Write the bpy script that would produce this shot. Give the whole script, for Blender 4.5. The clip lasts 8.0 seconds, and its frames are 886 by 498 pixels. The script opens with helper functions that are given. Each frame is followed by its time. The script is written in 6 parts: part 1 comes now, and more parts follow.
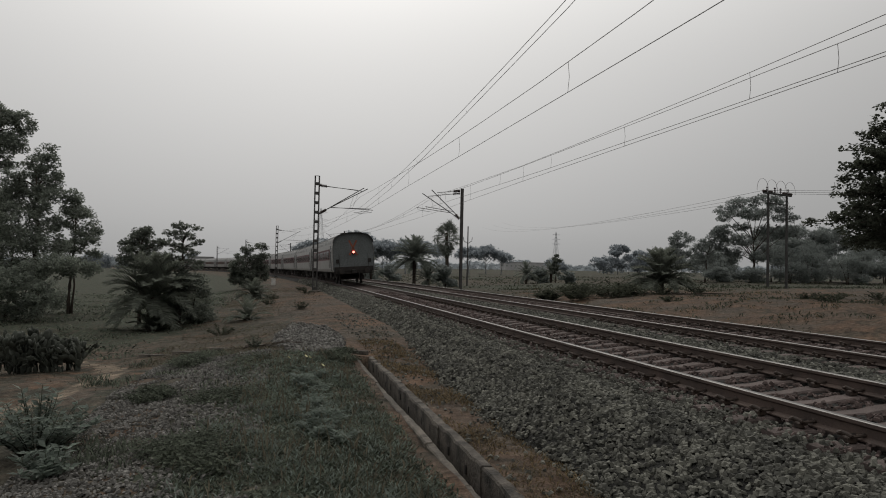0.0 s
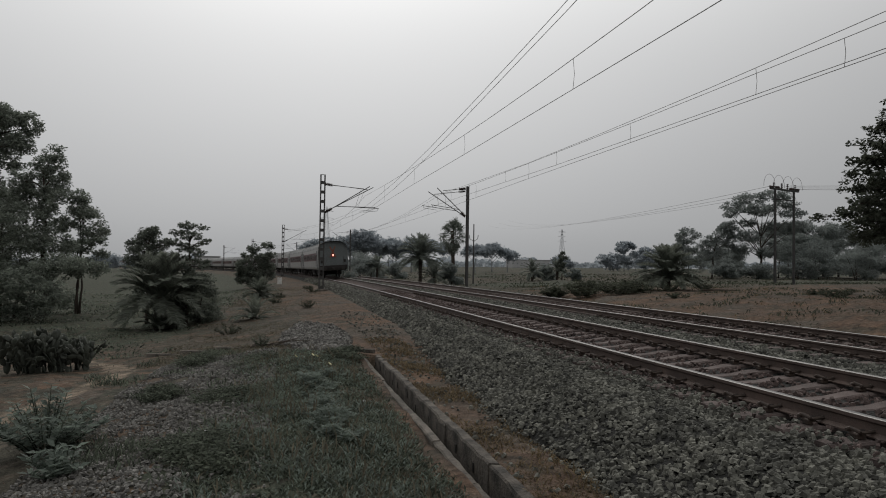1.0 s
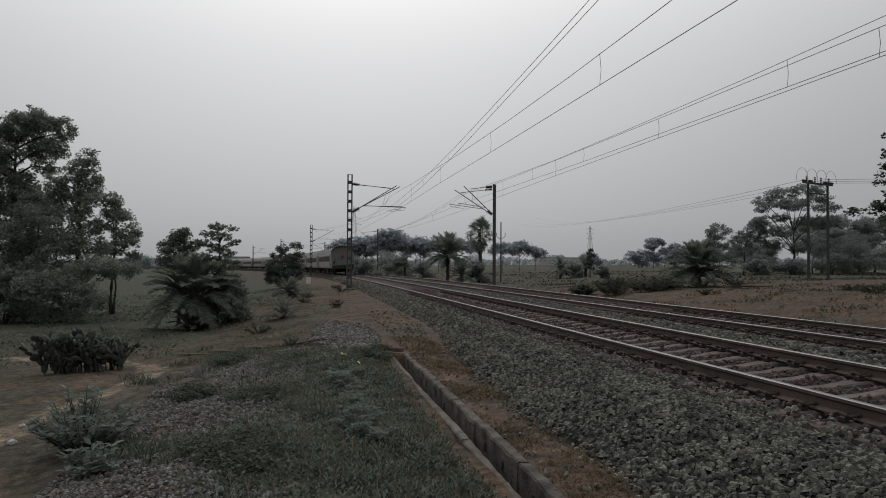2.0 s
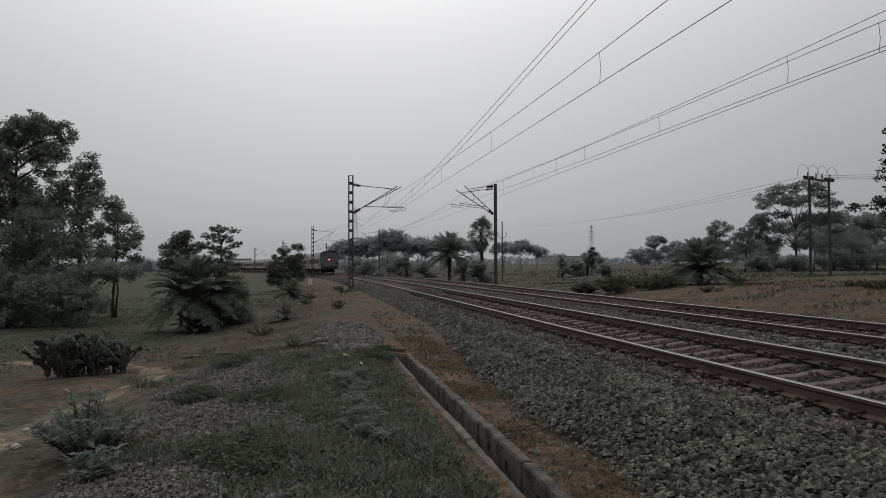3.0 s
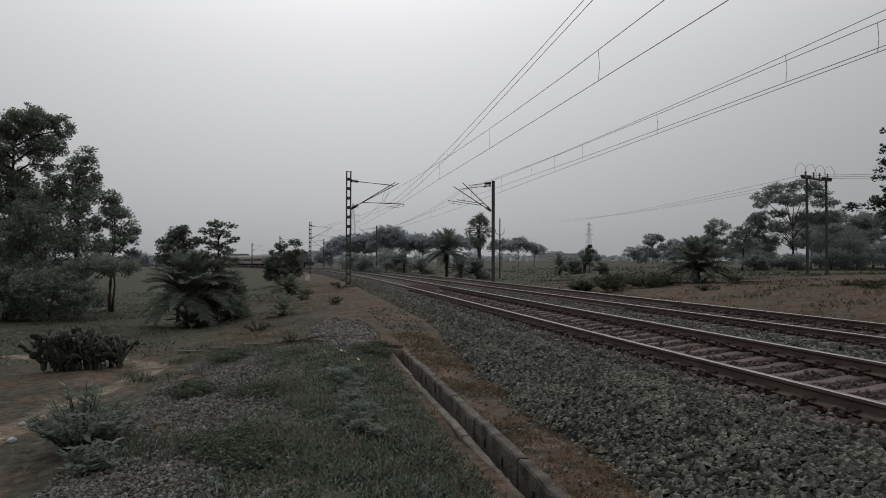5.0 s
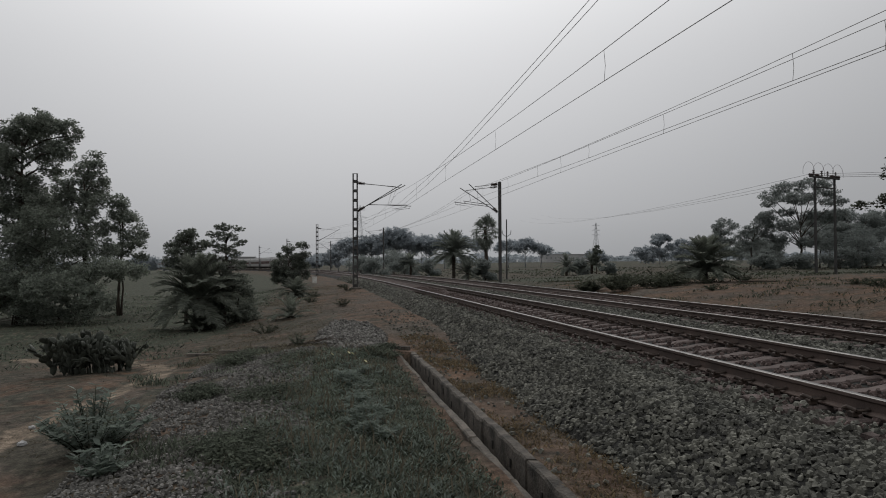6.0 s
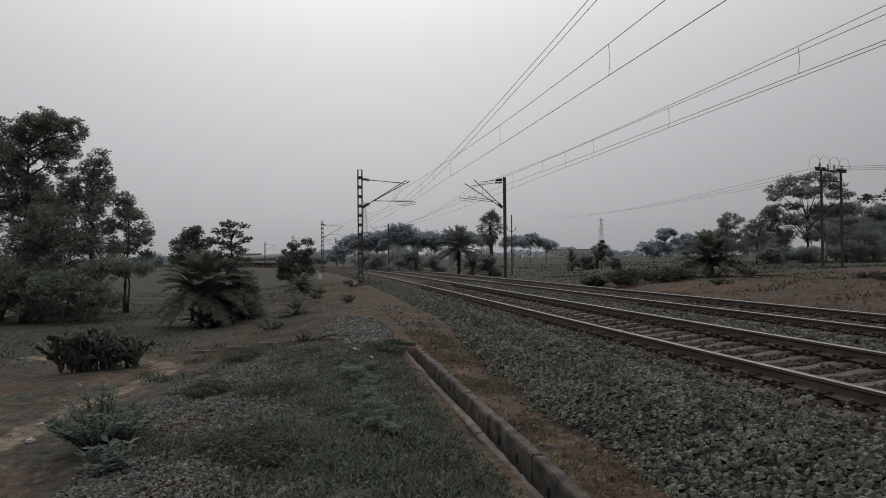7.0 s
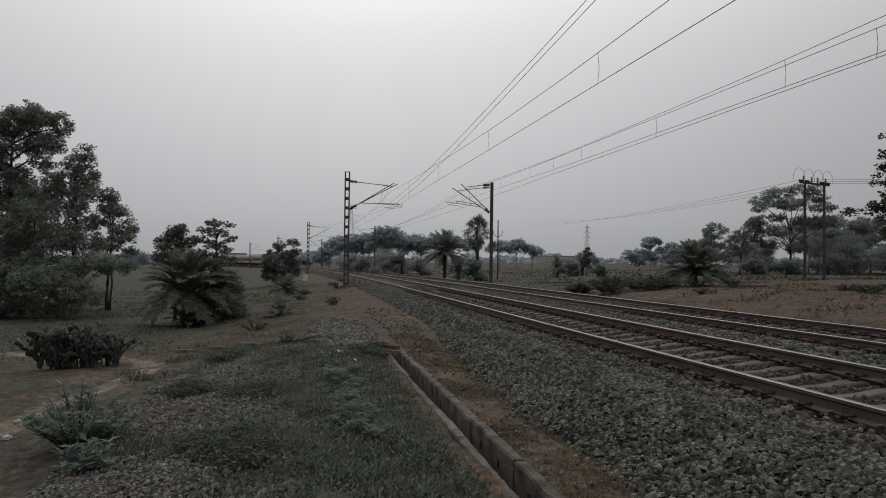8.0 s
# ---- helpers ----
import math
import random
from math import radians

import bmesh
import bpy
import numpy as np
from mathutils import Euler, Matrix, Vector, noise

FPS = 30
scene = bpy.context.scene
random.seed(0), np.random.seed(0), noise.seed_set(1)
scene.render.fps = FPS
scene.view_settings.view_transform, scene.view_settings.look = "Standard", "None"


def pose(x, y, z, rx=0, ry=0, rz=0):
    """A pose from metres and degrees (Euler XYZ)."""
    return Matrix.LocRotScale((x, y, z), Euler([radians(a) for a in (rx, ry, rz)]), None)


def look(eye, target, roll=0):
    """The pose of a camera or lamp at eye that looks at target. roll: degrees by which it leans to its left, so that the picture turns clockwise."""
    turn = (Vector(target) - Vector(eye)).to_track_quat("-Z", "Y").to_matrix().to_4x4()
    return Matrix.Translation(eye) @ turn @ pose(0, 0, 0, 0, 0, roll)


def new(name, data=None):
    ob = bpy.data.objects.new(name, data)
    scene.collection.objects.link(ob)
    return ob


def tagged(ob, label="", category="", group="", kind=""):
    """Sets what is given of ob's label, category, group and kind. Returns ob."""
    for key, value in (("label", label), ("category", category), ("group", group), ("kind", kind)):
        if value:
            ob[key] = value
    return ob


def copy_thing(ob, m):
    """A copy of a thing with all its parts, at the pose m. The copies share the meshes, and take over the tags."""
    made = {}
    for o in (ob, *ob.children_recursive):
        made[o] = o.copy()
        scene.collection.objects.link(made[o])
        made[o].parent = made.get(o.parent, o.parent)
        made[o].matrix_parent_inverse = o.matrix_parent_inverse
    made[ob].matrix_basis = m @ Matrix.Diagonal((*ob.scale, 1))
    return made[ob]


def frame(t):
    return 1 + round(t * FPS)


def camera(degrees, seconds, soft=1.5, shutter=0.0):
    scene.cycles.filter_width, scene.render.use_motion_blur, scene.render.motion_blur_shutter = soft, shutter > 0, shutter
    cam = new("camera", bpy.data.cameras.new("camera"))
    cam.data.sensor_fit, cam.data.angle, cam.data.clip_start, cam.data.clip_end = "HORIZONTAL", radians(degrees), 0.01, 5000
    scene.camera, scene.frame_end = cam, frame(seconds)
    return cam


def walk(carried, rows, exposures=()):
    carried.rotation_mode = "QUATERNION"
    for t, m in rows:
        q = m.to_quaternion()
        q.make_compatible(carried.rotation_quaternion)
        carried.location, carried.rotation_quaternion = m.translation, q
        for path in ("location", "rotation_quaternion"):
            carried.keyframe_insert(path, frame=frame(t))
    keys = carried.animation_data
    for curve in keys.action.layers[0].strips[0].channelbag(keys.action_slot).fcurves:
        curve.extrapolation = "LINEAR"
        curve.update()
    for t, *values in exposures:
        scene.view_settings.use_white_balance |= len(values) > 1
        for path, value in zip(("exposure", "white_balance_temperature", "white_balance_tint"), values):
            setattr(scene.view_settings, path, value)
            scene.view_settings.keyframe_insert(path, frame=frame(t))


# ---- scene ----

EYE = (0.0, 0.0, 1.258)
cam = camera(63.0, 8.0, soft=1.0)
PATH = (  # seconds, yaw, pitch, roll: a phone held by a standing viewer
    (0.0, -2.389, 1.731, -1.192), (0.5, -1.963, 1.626, -0.85), (1.0, -1.908, 1.565, -0.846), (1.5, -0.791, 1.586, -0.508),
    (1.7, -0.068, 1.471, -0.667), (2.8, 0.626, 1.389, 0.007), (3.0, 0.389, 1.418, 0.226), (3.5, -0.222, 1.194, 0.277),
    (4.0, -0.293, 1.235, 0.23), (4.5, 0.0, 1.234, 0.0), (4.7, 0.058, 1.147, -0.1), (5.8, 0.681, 1.145, 0.073),
    (6.0, 0.732, 1.266, 0.239), (6.5, 0.74, 0.886, 0.33), (7.0, 1.141, 0.932, 0.547), (7.5, 0.747, 1.039, 0.326),
    (8.0, 0.018, 1.242, -0.683))
walk(cam, [(t, pose(*EYE, 90 + p, r, y)) for t, y, p, r in PATH],
     ((0.0, 0.05, 6650, 10), (1.0, 0.05, 6480, 10), (1.5, 0.05, 6450, 10.5), (3.0, 0.05, 6420, 11), (8.0, 0.05, 6400, 11)))

# ---- light: a hazy overcast evening, the sun veiled above and ahead ----
SUN_AZ, SUN_EL = radians(8), radians(38)     # azimuth to the left of +y
SUN_DIR = Vector((-math.sin(SUN_AZ) * math.cos(SUN_EL), math.cos(SUN_AZ) * math.cos(SUN_EL), math.sin(SUN_EL)))


VEIL = ((0.302, 0.307, 0.312), (0.322, 0.327, 0.333), (0.388, 0.392, 0.396), (0.485, 0.487, 0.487), (0.87, 0.87, 0.86))   # horizon to zenith


def build_world():
    w = bpy.data.worlds.new("sky")
    w.use_nodes = True
    scene.world = w
    nt = w.node_tree
    nt.nodes.clear()
    N = nt.nodes.new
    sky = N("ShaderNodeTexSky")
    sky.sky_type = "NISHITA"
    sky.sun_disc = False
    sky.sun_elevation, sky.sun_rotation = SUN_EL, -SUN_AZ
    sky.air_density, sky.dust_density, sky.ozone_density = 1.0, 6.0, 1.0
    hsv = N("ShaderNodeHueSaturation")
    hsv.inputs["Saturation"].default_value = 0.15
    hsv.inputs["Value"].default_value = 0.12
    nt.links.new(sky.outputs[0], hsv.inputs["Color"])
    b1 = N("ShaderNodeBackground")
    b1.inputs[1].default_value = 0.05
    nt.links.new(hsv.outputs[0], b1.inputs[0])
    # the veil of cloud: brighter towards the zenith, and a little round the hidden sun
    tc = N("ShaderNodeTexCoord")
    sep = N("ShaderNodeSeparateXYZ")
    nt.links.new(tc.outputs["Generated"], sep.inputs[0])
    veil = N("ShaderNodeValToRGB")
    veil.color_ramp.interpolation = "B_SPLINE"
    el = veil.color_ramp.elements
    el[0].position, el[0].color = 0.0, (*VEIL[0], 1)
    el[1].position, el[1].color = 1.0, (*VEIL[-1], 1)
    for at, col in zip((0.06, 0.2, 0.36), VEIL[1:-1]):
        el.new(at).color = (*col, 1)
    nt.links.new(sep.outputs["Z"], veil.inputs[0])
    dot = N("ShaderNodeVectorMath")
    dot.operation = "DOT_PRODUCT"
    dot.inputs[1].default_value = SUN_DIR
    nt.links.new(tc.outputs["Generated"], dot.inputs[0])
    glow = N("ShaderNodeMapRange")
    glow.interpolation_type = "SMOOTHERSTEP"
    for key, v in (("From Min", 0.55), ("From Max", 1.05), ("To Min", 0.9), ("To Max", 1.32)):
        glow.inputs[key].default_value = v
    nt.links.new(dot.outputs["Value"], glow.inputs["Value"])
    ramp = N("ShaderNodeVectorMath")
    ramp.operation = "SCALE"
    nt.links.new(veil.outputs[0], ramp.inputs[0])
    nt.links.new(glow.outputs[0], ramp.inputs["Scale"])
    b2 = N("ShaderNodeBackground")
    b2.inputs[1].default_value = 1.0
    nt.links.new(ramp.outputs[0], b2.inputs[0])
    add = N("ShaderNodeAddShader")
    nt.links.new(b1.outputs[0], add.inputs[0])
    nt.links.new(b2.outputs[0], add.inputs[1])
    out = N("ShaderNodeOutputWorld")
    nt.links.new(add.outputs[0], out.inputs[0])
    sd = bpy.data.lights.new("sun", "SUN")
    sd.energy, sd.angle, sd.color = 0.5, radians(30), (1.0, 0.95, 0.88)
    so = new("sun", sd)
    so.matrix_world = look(SUN_DIR * 100, (0, 0, 0))


build_world()


# ---- materials ----
def material(name, col, col2=None, scale=8.0, rough=0.8, metal=0.0, bump=0.3, fine=60.0, island=0.0, objr=0.0, spec=0.3, bump_dist=0.02):
    """Two-scale noise colour with relief; island / objr: brightness spread from piece to piece."""
    m = bpy.data.materials.new(name)
    m.use_nodes = True
    nt = m.node_tree
    N, L = nt.nodes.new, nt.links.new
    bsdf = nt.nodes["Principled BSDF"]
    bsdf.inputs["Roughness"].default_value = rough
    bsdf.inputs["Metallic"].default_value = metal
    bsdf.inputs["Specular IOR Level"].default_value = spec
    tc = N("ShaderNodeTexCoord")
    n1 = N("ShaderNodeTexNoise")
    n1.inputs["Scale"].default_value = scale
    n1.inputs["Detail"].default_value = 5
    L(tc.outputs["Object"], n1.inputs["Vector"])
    n2 = N("ShaderNodeTexNoise")
    n2.inputs["Scale"].default_value = fine
    n2.inputs["Detail"].default_value = 4
    L(tc.outputs["Object"], n2.inputs["Vector"])
    c2 = col2 or tuple(c * 0.6 for c in col)
    mix = N("ShaderNodeMix")
    mix.data_type = "RGBA"
    mix.inputs["A"].default_value = (*c2, 1)
    mix.inputs["B"].default_value = (*col, 1)
    mr = N("ShaderNodeMapRange")
    mr.inputs["From Min"].default_value, mr.inputs["From Max"].default_value = 0.32, 0.68
    L(n1.outputs["Fac"], mr.inputs["Value"])
    L(mr.outputs[0], mix.inputs["Factor"])
    m2 = N("ShaderNodeMapRange")
    m2.inputs["From Min"].default_value, m2.inputs["From Max"].default_value = 0.3, 0.7
    m2.inputs["To Min"].default_value, m2.inputs["To Max"].default_value = 0.75, 1.2
    L(n2.outputs["Fac"], m2.inputs["Value"])
    val = m2.outputs[0]
    for amount, kind in ((island, "geo"), (objr, "obj")):
        if amount:
            src = N("ShaderNodeNewGeometry").outputs["Random Per Island"] if kind == "geo" else N("ShaderNodeObjectInfo").outputs["Random"]
            m3 = N("ShaderNodeMapRange")
            m3.inputs["To Min"].default_value, m3.inputs["To Max"].default_value = 1 - amount, 1 + amount
            L(src, m3.inputs["Value"])
            mu = N("ShaderNodeMath")
            mu.operation = "MULTIPLY"
            L(val, mu.inputs[0])
            L(m3.outputs[0], mu.inputs[1])
            val = mu.outputs[0]
    hs = N("ShaderNodeHueSaturation")
    L(mix.outputs["Result"], hs.inputs["Color"])
    L(val, hs.inputs["Value"])
    L(hs.outputs[0], bsdf.inputs["Base Color"])
    if bump:
        bp = N("ShaderNodeBump")
        bp.inputs["Strength"].default_value = bump
        bp.inputs["Distance"].default_value = bump_dist
        L(n2.outputs["Fac"], bp.inputs["Height"])
        L(bp.outputs[0], bsdf.inputs["Normal"])
    return m


def ground_material():
    """Earth, dry grass, green growth and trodden path, mixed by what grows where."""
    m = bpy.data.materials.new("earth_and_grass")
    m.use_nodes = True
    nt = m.node_tree
    N, L = nt.nodes.new, nt.links.new
    bsdf = nt.nodes["Principled BSDF"]
    bsdf.inputs["Roughness"].default_value = 0.95
    bsdf.inputs["Specular IOR Level"].default_value = 0.1
    tc = N("ShaderNodeTexCoord")

    def nz(scale, detail=6.0):
        n = N("ShaderNodeTexNoise")
        n.inputs["Scale"].default_value = scale
        n.inputs["Detail"].default_value = detail
        L(tc.outputs["Object"], n.inputs["Vector"])
        return n.outputs["Fac"]

    def mixc(fac, a, b):
        x = N("ShaderNodeMix")
        x.data_type = "RGBA"
        L(fac, x.inputs["Factor"])
        for key, v in (("A", a), ("B", b)):
            if isinstance(v, tuple):
                x.inputs[key].default_value = (*v, 1)
            else:
                L(v, x.inputs[key])
        return x.outputs["Result"]

    def rng(src, lo, hi, a=0.0, b=1.0):
        r = N("ShaderNodeMapRange")
        for key, v in (("From Min", lo), ("From Max", hi), ("To Min", a), ("To Max", b)):
            r.inputs[key].default_value = v
        L(src, r.inputs["Value"])
        return r.outputs[0]

    def attr(name):
        a = N("ShaderNodeAttribute")
        a.attribute_name = name
        return a.outputs["Fac"]

    def plus(a, b):
        x = N("ShaderNodeMath")
        L(a, x.inputs[0])
        L(b, x.inputs[1])
        return x.outputs[0]

    soil = mixc(rng(nz(0.9), 0.35, 0.65), SOIL_A, SOIL_B)
    soil = mixc(rng(nz(0.33, 6.0), 0.46, 0.62, 0.0, 0.85), soil, SOIL_GREY)
    dry = mixc(rng(nz(0.12), 0.4, 0.6), DRY_A, DRY_B)
    c = mixc(rng(plus(attr("dry"), rng(nz(1.7), 0.3, 0.7, -0.45, 0.45)), 0.35, 0.65), soil, dry)
    green = mixc(rng(nz(2.3), 0.35, 0.65), GREEN_A, GREEN_B)
    c = mixc(rng(plus(attr("green"), rng(nz(2.7), 0.3, 0.7, -0.4, 0.4)), 0.35, 0.65), c, green)
    c = mixc(rng(plus(attr("path"), rng(nz(3.1), 0.3, 0.7, -0.3, 0.3)), 0.4, 0.7), c, PATH_COL)
    c = mixc(rng(nz(1.25, 9.0), 0.50, 0.64, 0.0, 0.75), c, LITTER)
    c = mixc(rng(nz(5.5, 9.0), 0.56, 0.66, 0.0, 0.55), c, DUST)
    grain = nz(38.0, 8.0)
    hs = N("ShaderNodeHueSaturation")
    L(c, hs.inputs["Color"])
    mul = N("ShaderNodeMath")
    mul.operation = "MULTIPLY"
    L(rng(grain, 0.3, 0.7, 0.6, 1.4), mul.inputs[0])
    L(rng(nz(7.0, 9.0), 0.32, 0.68, 0.6, 1.4), mul.inputs[1])
    L(mul.outputs[0], hs.inputs["Value"])
    L(hs.outputs[0], bsdf.inputs["Base Color"])
    bp = N("ShaderNodeBump")
    bp.inputs["Strength"].default_value, bp.inputs["Distance"].default_value = 0.7, 0.04
    L(grain, bp.inputs["Height"])
    L(bp.outputs[0], bsdf.inputs["Normal"])
    return m


SOIL_A, SOIL_B = (0.120, 0.076, 0.051), (0.078, 0.056, 0.043)
SOIL_GREY = (0.072, 0.064, 0.054)
DRY_A, DRY_B = (0.050, 0.050, 0.039), (0.066, 0.057, 0.044)
GREEN_A, GREEN_B = (0.042, 0.051, 0.037), (0.056, 0.062, 0.045)
LITTER, DUST = (0.046, 0.042, 0.033), (0.125, 0.102, 0.08)
PATH_COL = (0.19, 0.152, 0.115)
MAT = dict(
    ground=ground_material(),
    ballast=material("ballast_stone", (0.146, 0.144, 0.122), (0.060, 0.060, 0.053), 3.0, 0.9, island=0.55, fine=45),
    gravel=material("loose_gravel_stone", (0.168, 0.162, 0.150), (0.088, 0.084, 0.077), 3.0, 0.9, island=0.5, fine=45),
    # near-black: the shade in the gaps between stones is put into this colour
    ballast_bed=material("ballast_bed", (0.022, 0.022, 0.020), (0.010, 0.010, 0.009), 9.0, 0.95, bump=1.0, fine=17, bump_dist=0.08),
    ballast_red=material("rust_dusted_stone", (0.11, 0.082, 0.075), (0.068, 0.05, 0.046), 3.0, 0.9, island=0.35, fine=45),
    rail=material("rusty_rail_steel", (0.088, 0.062, 0.052), (0.052, 0.038, 0.033), 3.0, 0.75, bump=0.15, fine=90),
    railtop=material("polished_rail_head", (0.17, 0.165, 0.16), (0.12, 0.117, 0.114), 2.0, 0.45, metal=1.0, bump=0.03),
    sleeper=material("sleeper_concrete", (0.125, 0.099, 0.092), (0.076, 0.059, 0.055), 5.0, 0.9, objr=0.18, fine=70),
    iron=material("dark_iron", (0.035, 0.031, 0.029), (0.06, 0.04, 0.03), 14.0, 0.7, bump=0.1),
    concrete=material("weathered_concrete", (0.135, 0.118, 0.1), (0.036, 0.033, 0.029), 3.6, 0.93, bump=0.7, fine=28, objr=0.22, bump_dist=0.03),
    steel=material("dull_mast_steel", (0.075, 0.072, 0.07), (0.05, 0.047, 0.045), 3.0, 0.6, metal=0.3, bump=0.1),
    porcelain=material("brown_porcelain", (0.045, 0.03, 0.026), (0.035, 0.022, 0.02), 3.0, 0.35, bump=0),
    wire=material("copper_wire", (0.09, 0.084, 0.08), (0.07, 0.064, 0.06), 2.0, 0.55, metal=0.3, bump=0),
    polec=material("pole_concrete", (0.055, 0.054, 0.052), (0.036, 0.035, 0.034), 2.0, 0.9),
    white=material("white_paint", (0.72, 0.71, 0.68), (0.55, 0.53, 0.5), 3.0, 0.7),
    bark=material("bark", (0.075, 0.06, 0.048), (0.04, 0.033, 0.027), 4.0, 0.95, bump=0.6, fine=25),
    # leaf and leaf_dark are lifted above real foliage tones to stand in for haze
    leaf=material("tree_leaf", (0.225, 0.25, 0.208), (0.165, 0.184, 0.153), 1.2, 0.75, island=0.45, bump=0, spec=0.15),
    leaf_dark=material("dark_leaf", (0.165, 0.182, 0.152), (0.112, 0.125, 0.104), 1.0, 0.75, island=0.45, bump=0, spec=0.15),
    leaf_deep=material("deep_green_leaf", (0.085, 0.095, 0.072), (0.058, 0.065, 0.05), 1.0, 0.75, island=0.35, bump=0, spec=0.1),
    # mid-distance foliage, its colour raised and greyed to stand in for haze
    leaf_hazed=material("hazed_mid_leaf", (0.245, 0.27, 0.255), (0.198, 0.218, 0.207), 0.5, 0.8, island=0.15, bump=0, spec=0.05),
    # far leaves and bark: distance haze is put into these pale, bluish colours
    leaf_far=material("hazed_far_leaf", (0.33, 0.363, 0.388), (0.305, 0.335, 0.357), 0.2, 0.85, island=0.08, bump=0, spec=0.05),
    bark_far=material("hazed_bark", (0.22, 0.23, 0.235), (0.19, 0.197, 0.2), 1.0, 0.95, bump=0),
    palm=material("date_palm_leaf", (0.165, 0.18, 0.148), (0.115, 0.127, 0.104), 1.5, 0.65, island=0.35, objr=0.25, bump=0, spec=0.2),
    # greyer copy of the palm leaf for distant palms, haze put into its colour
    palm_far=material("hazed_palm_leaf", (0.17, 0.188, 0.162), (0.13, 0.145, 0.125), 1.5, 0.7, island=0.3, objr=0.2, bump=0, spec=0.2),
    cactus=material("cactus_pad", (0.074, 0.082, 0.066), (0.036, 0.04, 0.032), 3.0, 0.6, objr=0.3, bump=0.2, fine=30),
    weed=material("milkweed_leaf", (0.195, 0.232, 0.195), (0.13, 0.157, 0.134), 3.0, 0.7, island=0.3, bump=0),
    scrub=material("dusty_scrub_leaf", (0.075, 0.082, 0.060), (0.05, 0.055, 0.04), 1.5, 0.8, island=0.5, bump=0, spec=0.1),
    rust_grass=material("rust_brown_grass", (0.165, 0.126, 0.076), (0.115, 0.088, 0.055), 1.5, 0.9, island=0.45, bump=0, spec=0.1),
    clod=material("earth_clod", (0.108, 0.08, 0.06), (0.075, 0.057, 0.045), 3.0, 0.95, island=0.6, fine=40),
    grass=material("low_herb", (0.122, 0.138, 0.106), (0.072, 0.083, 0.064), 0.8, 0.8, island=0.7, bump=0, spec=0.1),
    straw=material("dry_stalk", (0.135, 0.122, 0.09), (0.1, 0.09, 0.066), 1.5, 0.85, island=0.4, bump=0, spec=0.1),
    flower=material("pale_petal", (0.55, 0.53, 0.32), (0.5, 0.46, 0.25), 3.0, 0.7, bump=0),
    coach=material("coach_grey_paint", (0.30, 0.295, 0.29), (0.25, 0.245, 0.235), 0.8, 0.45, bump=0, fine=9),
    coach_end=material("coach_end_paint", (0.125, 0.138, 0.138), (0.10, 0.108, 0.108), 1.2, 0.6, bump=0, fine=9),
    maroon=material("maroon_paint", (0.10, 0.022, 0.026), (0.08, 0.018, 0.02), 1.0, 0.5, bump=0),
    roof=material("coach_roof", (0.33, 0.33, 0.325), (0.24, 0.24, 0.235), 0.7, 0.6, bump=0, fine=7),
    glass=material("tinted_window", (0.012, 0.013, 0.015), (0.012, 0.013, 0.015), 1.0, 0.12, bump=0, spec=0.5),
    under=material("grimy_underframe", (0.022, 0.02, 0.019), (0.035, 0.03, 0.027), 3.0, 0.85, bump=0.2),
    orange=material("orange_mark_paint", (0.27, 0.085, 0.05), (0.2, 0.07, 0.045), 2.0, 0.6, bump=0),
    # pylon steel, made this pale so that its colour carries the haze
    hazed_steel=material("hazed_galvanised_steel", (0.42, 0.43, 0.44), (0.34, 0.35, 0.36), 1.0, 0.6, bump=0),
    plaster=material("pale_plaster", (0.38, 0.38, 0.38), (0.32, 0.32, 0.32), 0.2, 0.9, bump=0),
)


def lamp_material():
    m = bpy.data.materials.new("tail_lamp_glow")
    m.use_nodes = True
    b = m.node_tree.nodes["Principled BSDF"]
    b.inputs["Base Color"].default_value = (0.8, 0.1, 0.08, 1)
    b.inputs["Emission Color"].default_value = (1.0, 0.16, 0.12, 1)
    b.inputs["Emission Strength"].default_value = 5.0
    return m


MAT["tail_lamp"] = lamp_material()


def let_light_through(m, share):
    """Thin leaves pass part of the light that falls on their far side."""
    nt = m.node_tree
    b = nt.nodes["Principled BSDF"]
    tr = nt.nodes.new("ShaderNodeBsdfTranslucent")
    nt.links.new(b.inputs["Base Color"].links[0].from_socket, tr.inputs[0])
    mx = nt.nodes.new("ShaderNodeMixShader")
    mx.inputs[0].default_value = share
    out = nt.nodes["Material Output"]
    nt.links.new(b.outputs[0], mx.inputs[1])
    nt.links.new(tr.outputs[0], mx.inputs[2])
    nt.links.new(mx.outputs[0], out.inputs["Surface"])


# far leaves get a larger share, which lightens them further for haze
for _k in ("leaf", "leaf_dark", "leaf_deep", "leaf_hazed", "leaf_far", "palm", "palm_far", "weed", "grass", "straw", "scrub", "rust_grass"):
    let_light_through(MAT[_k], 0.62 if _k == "leaf_far" else 0.5)


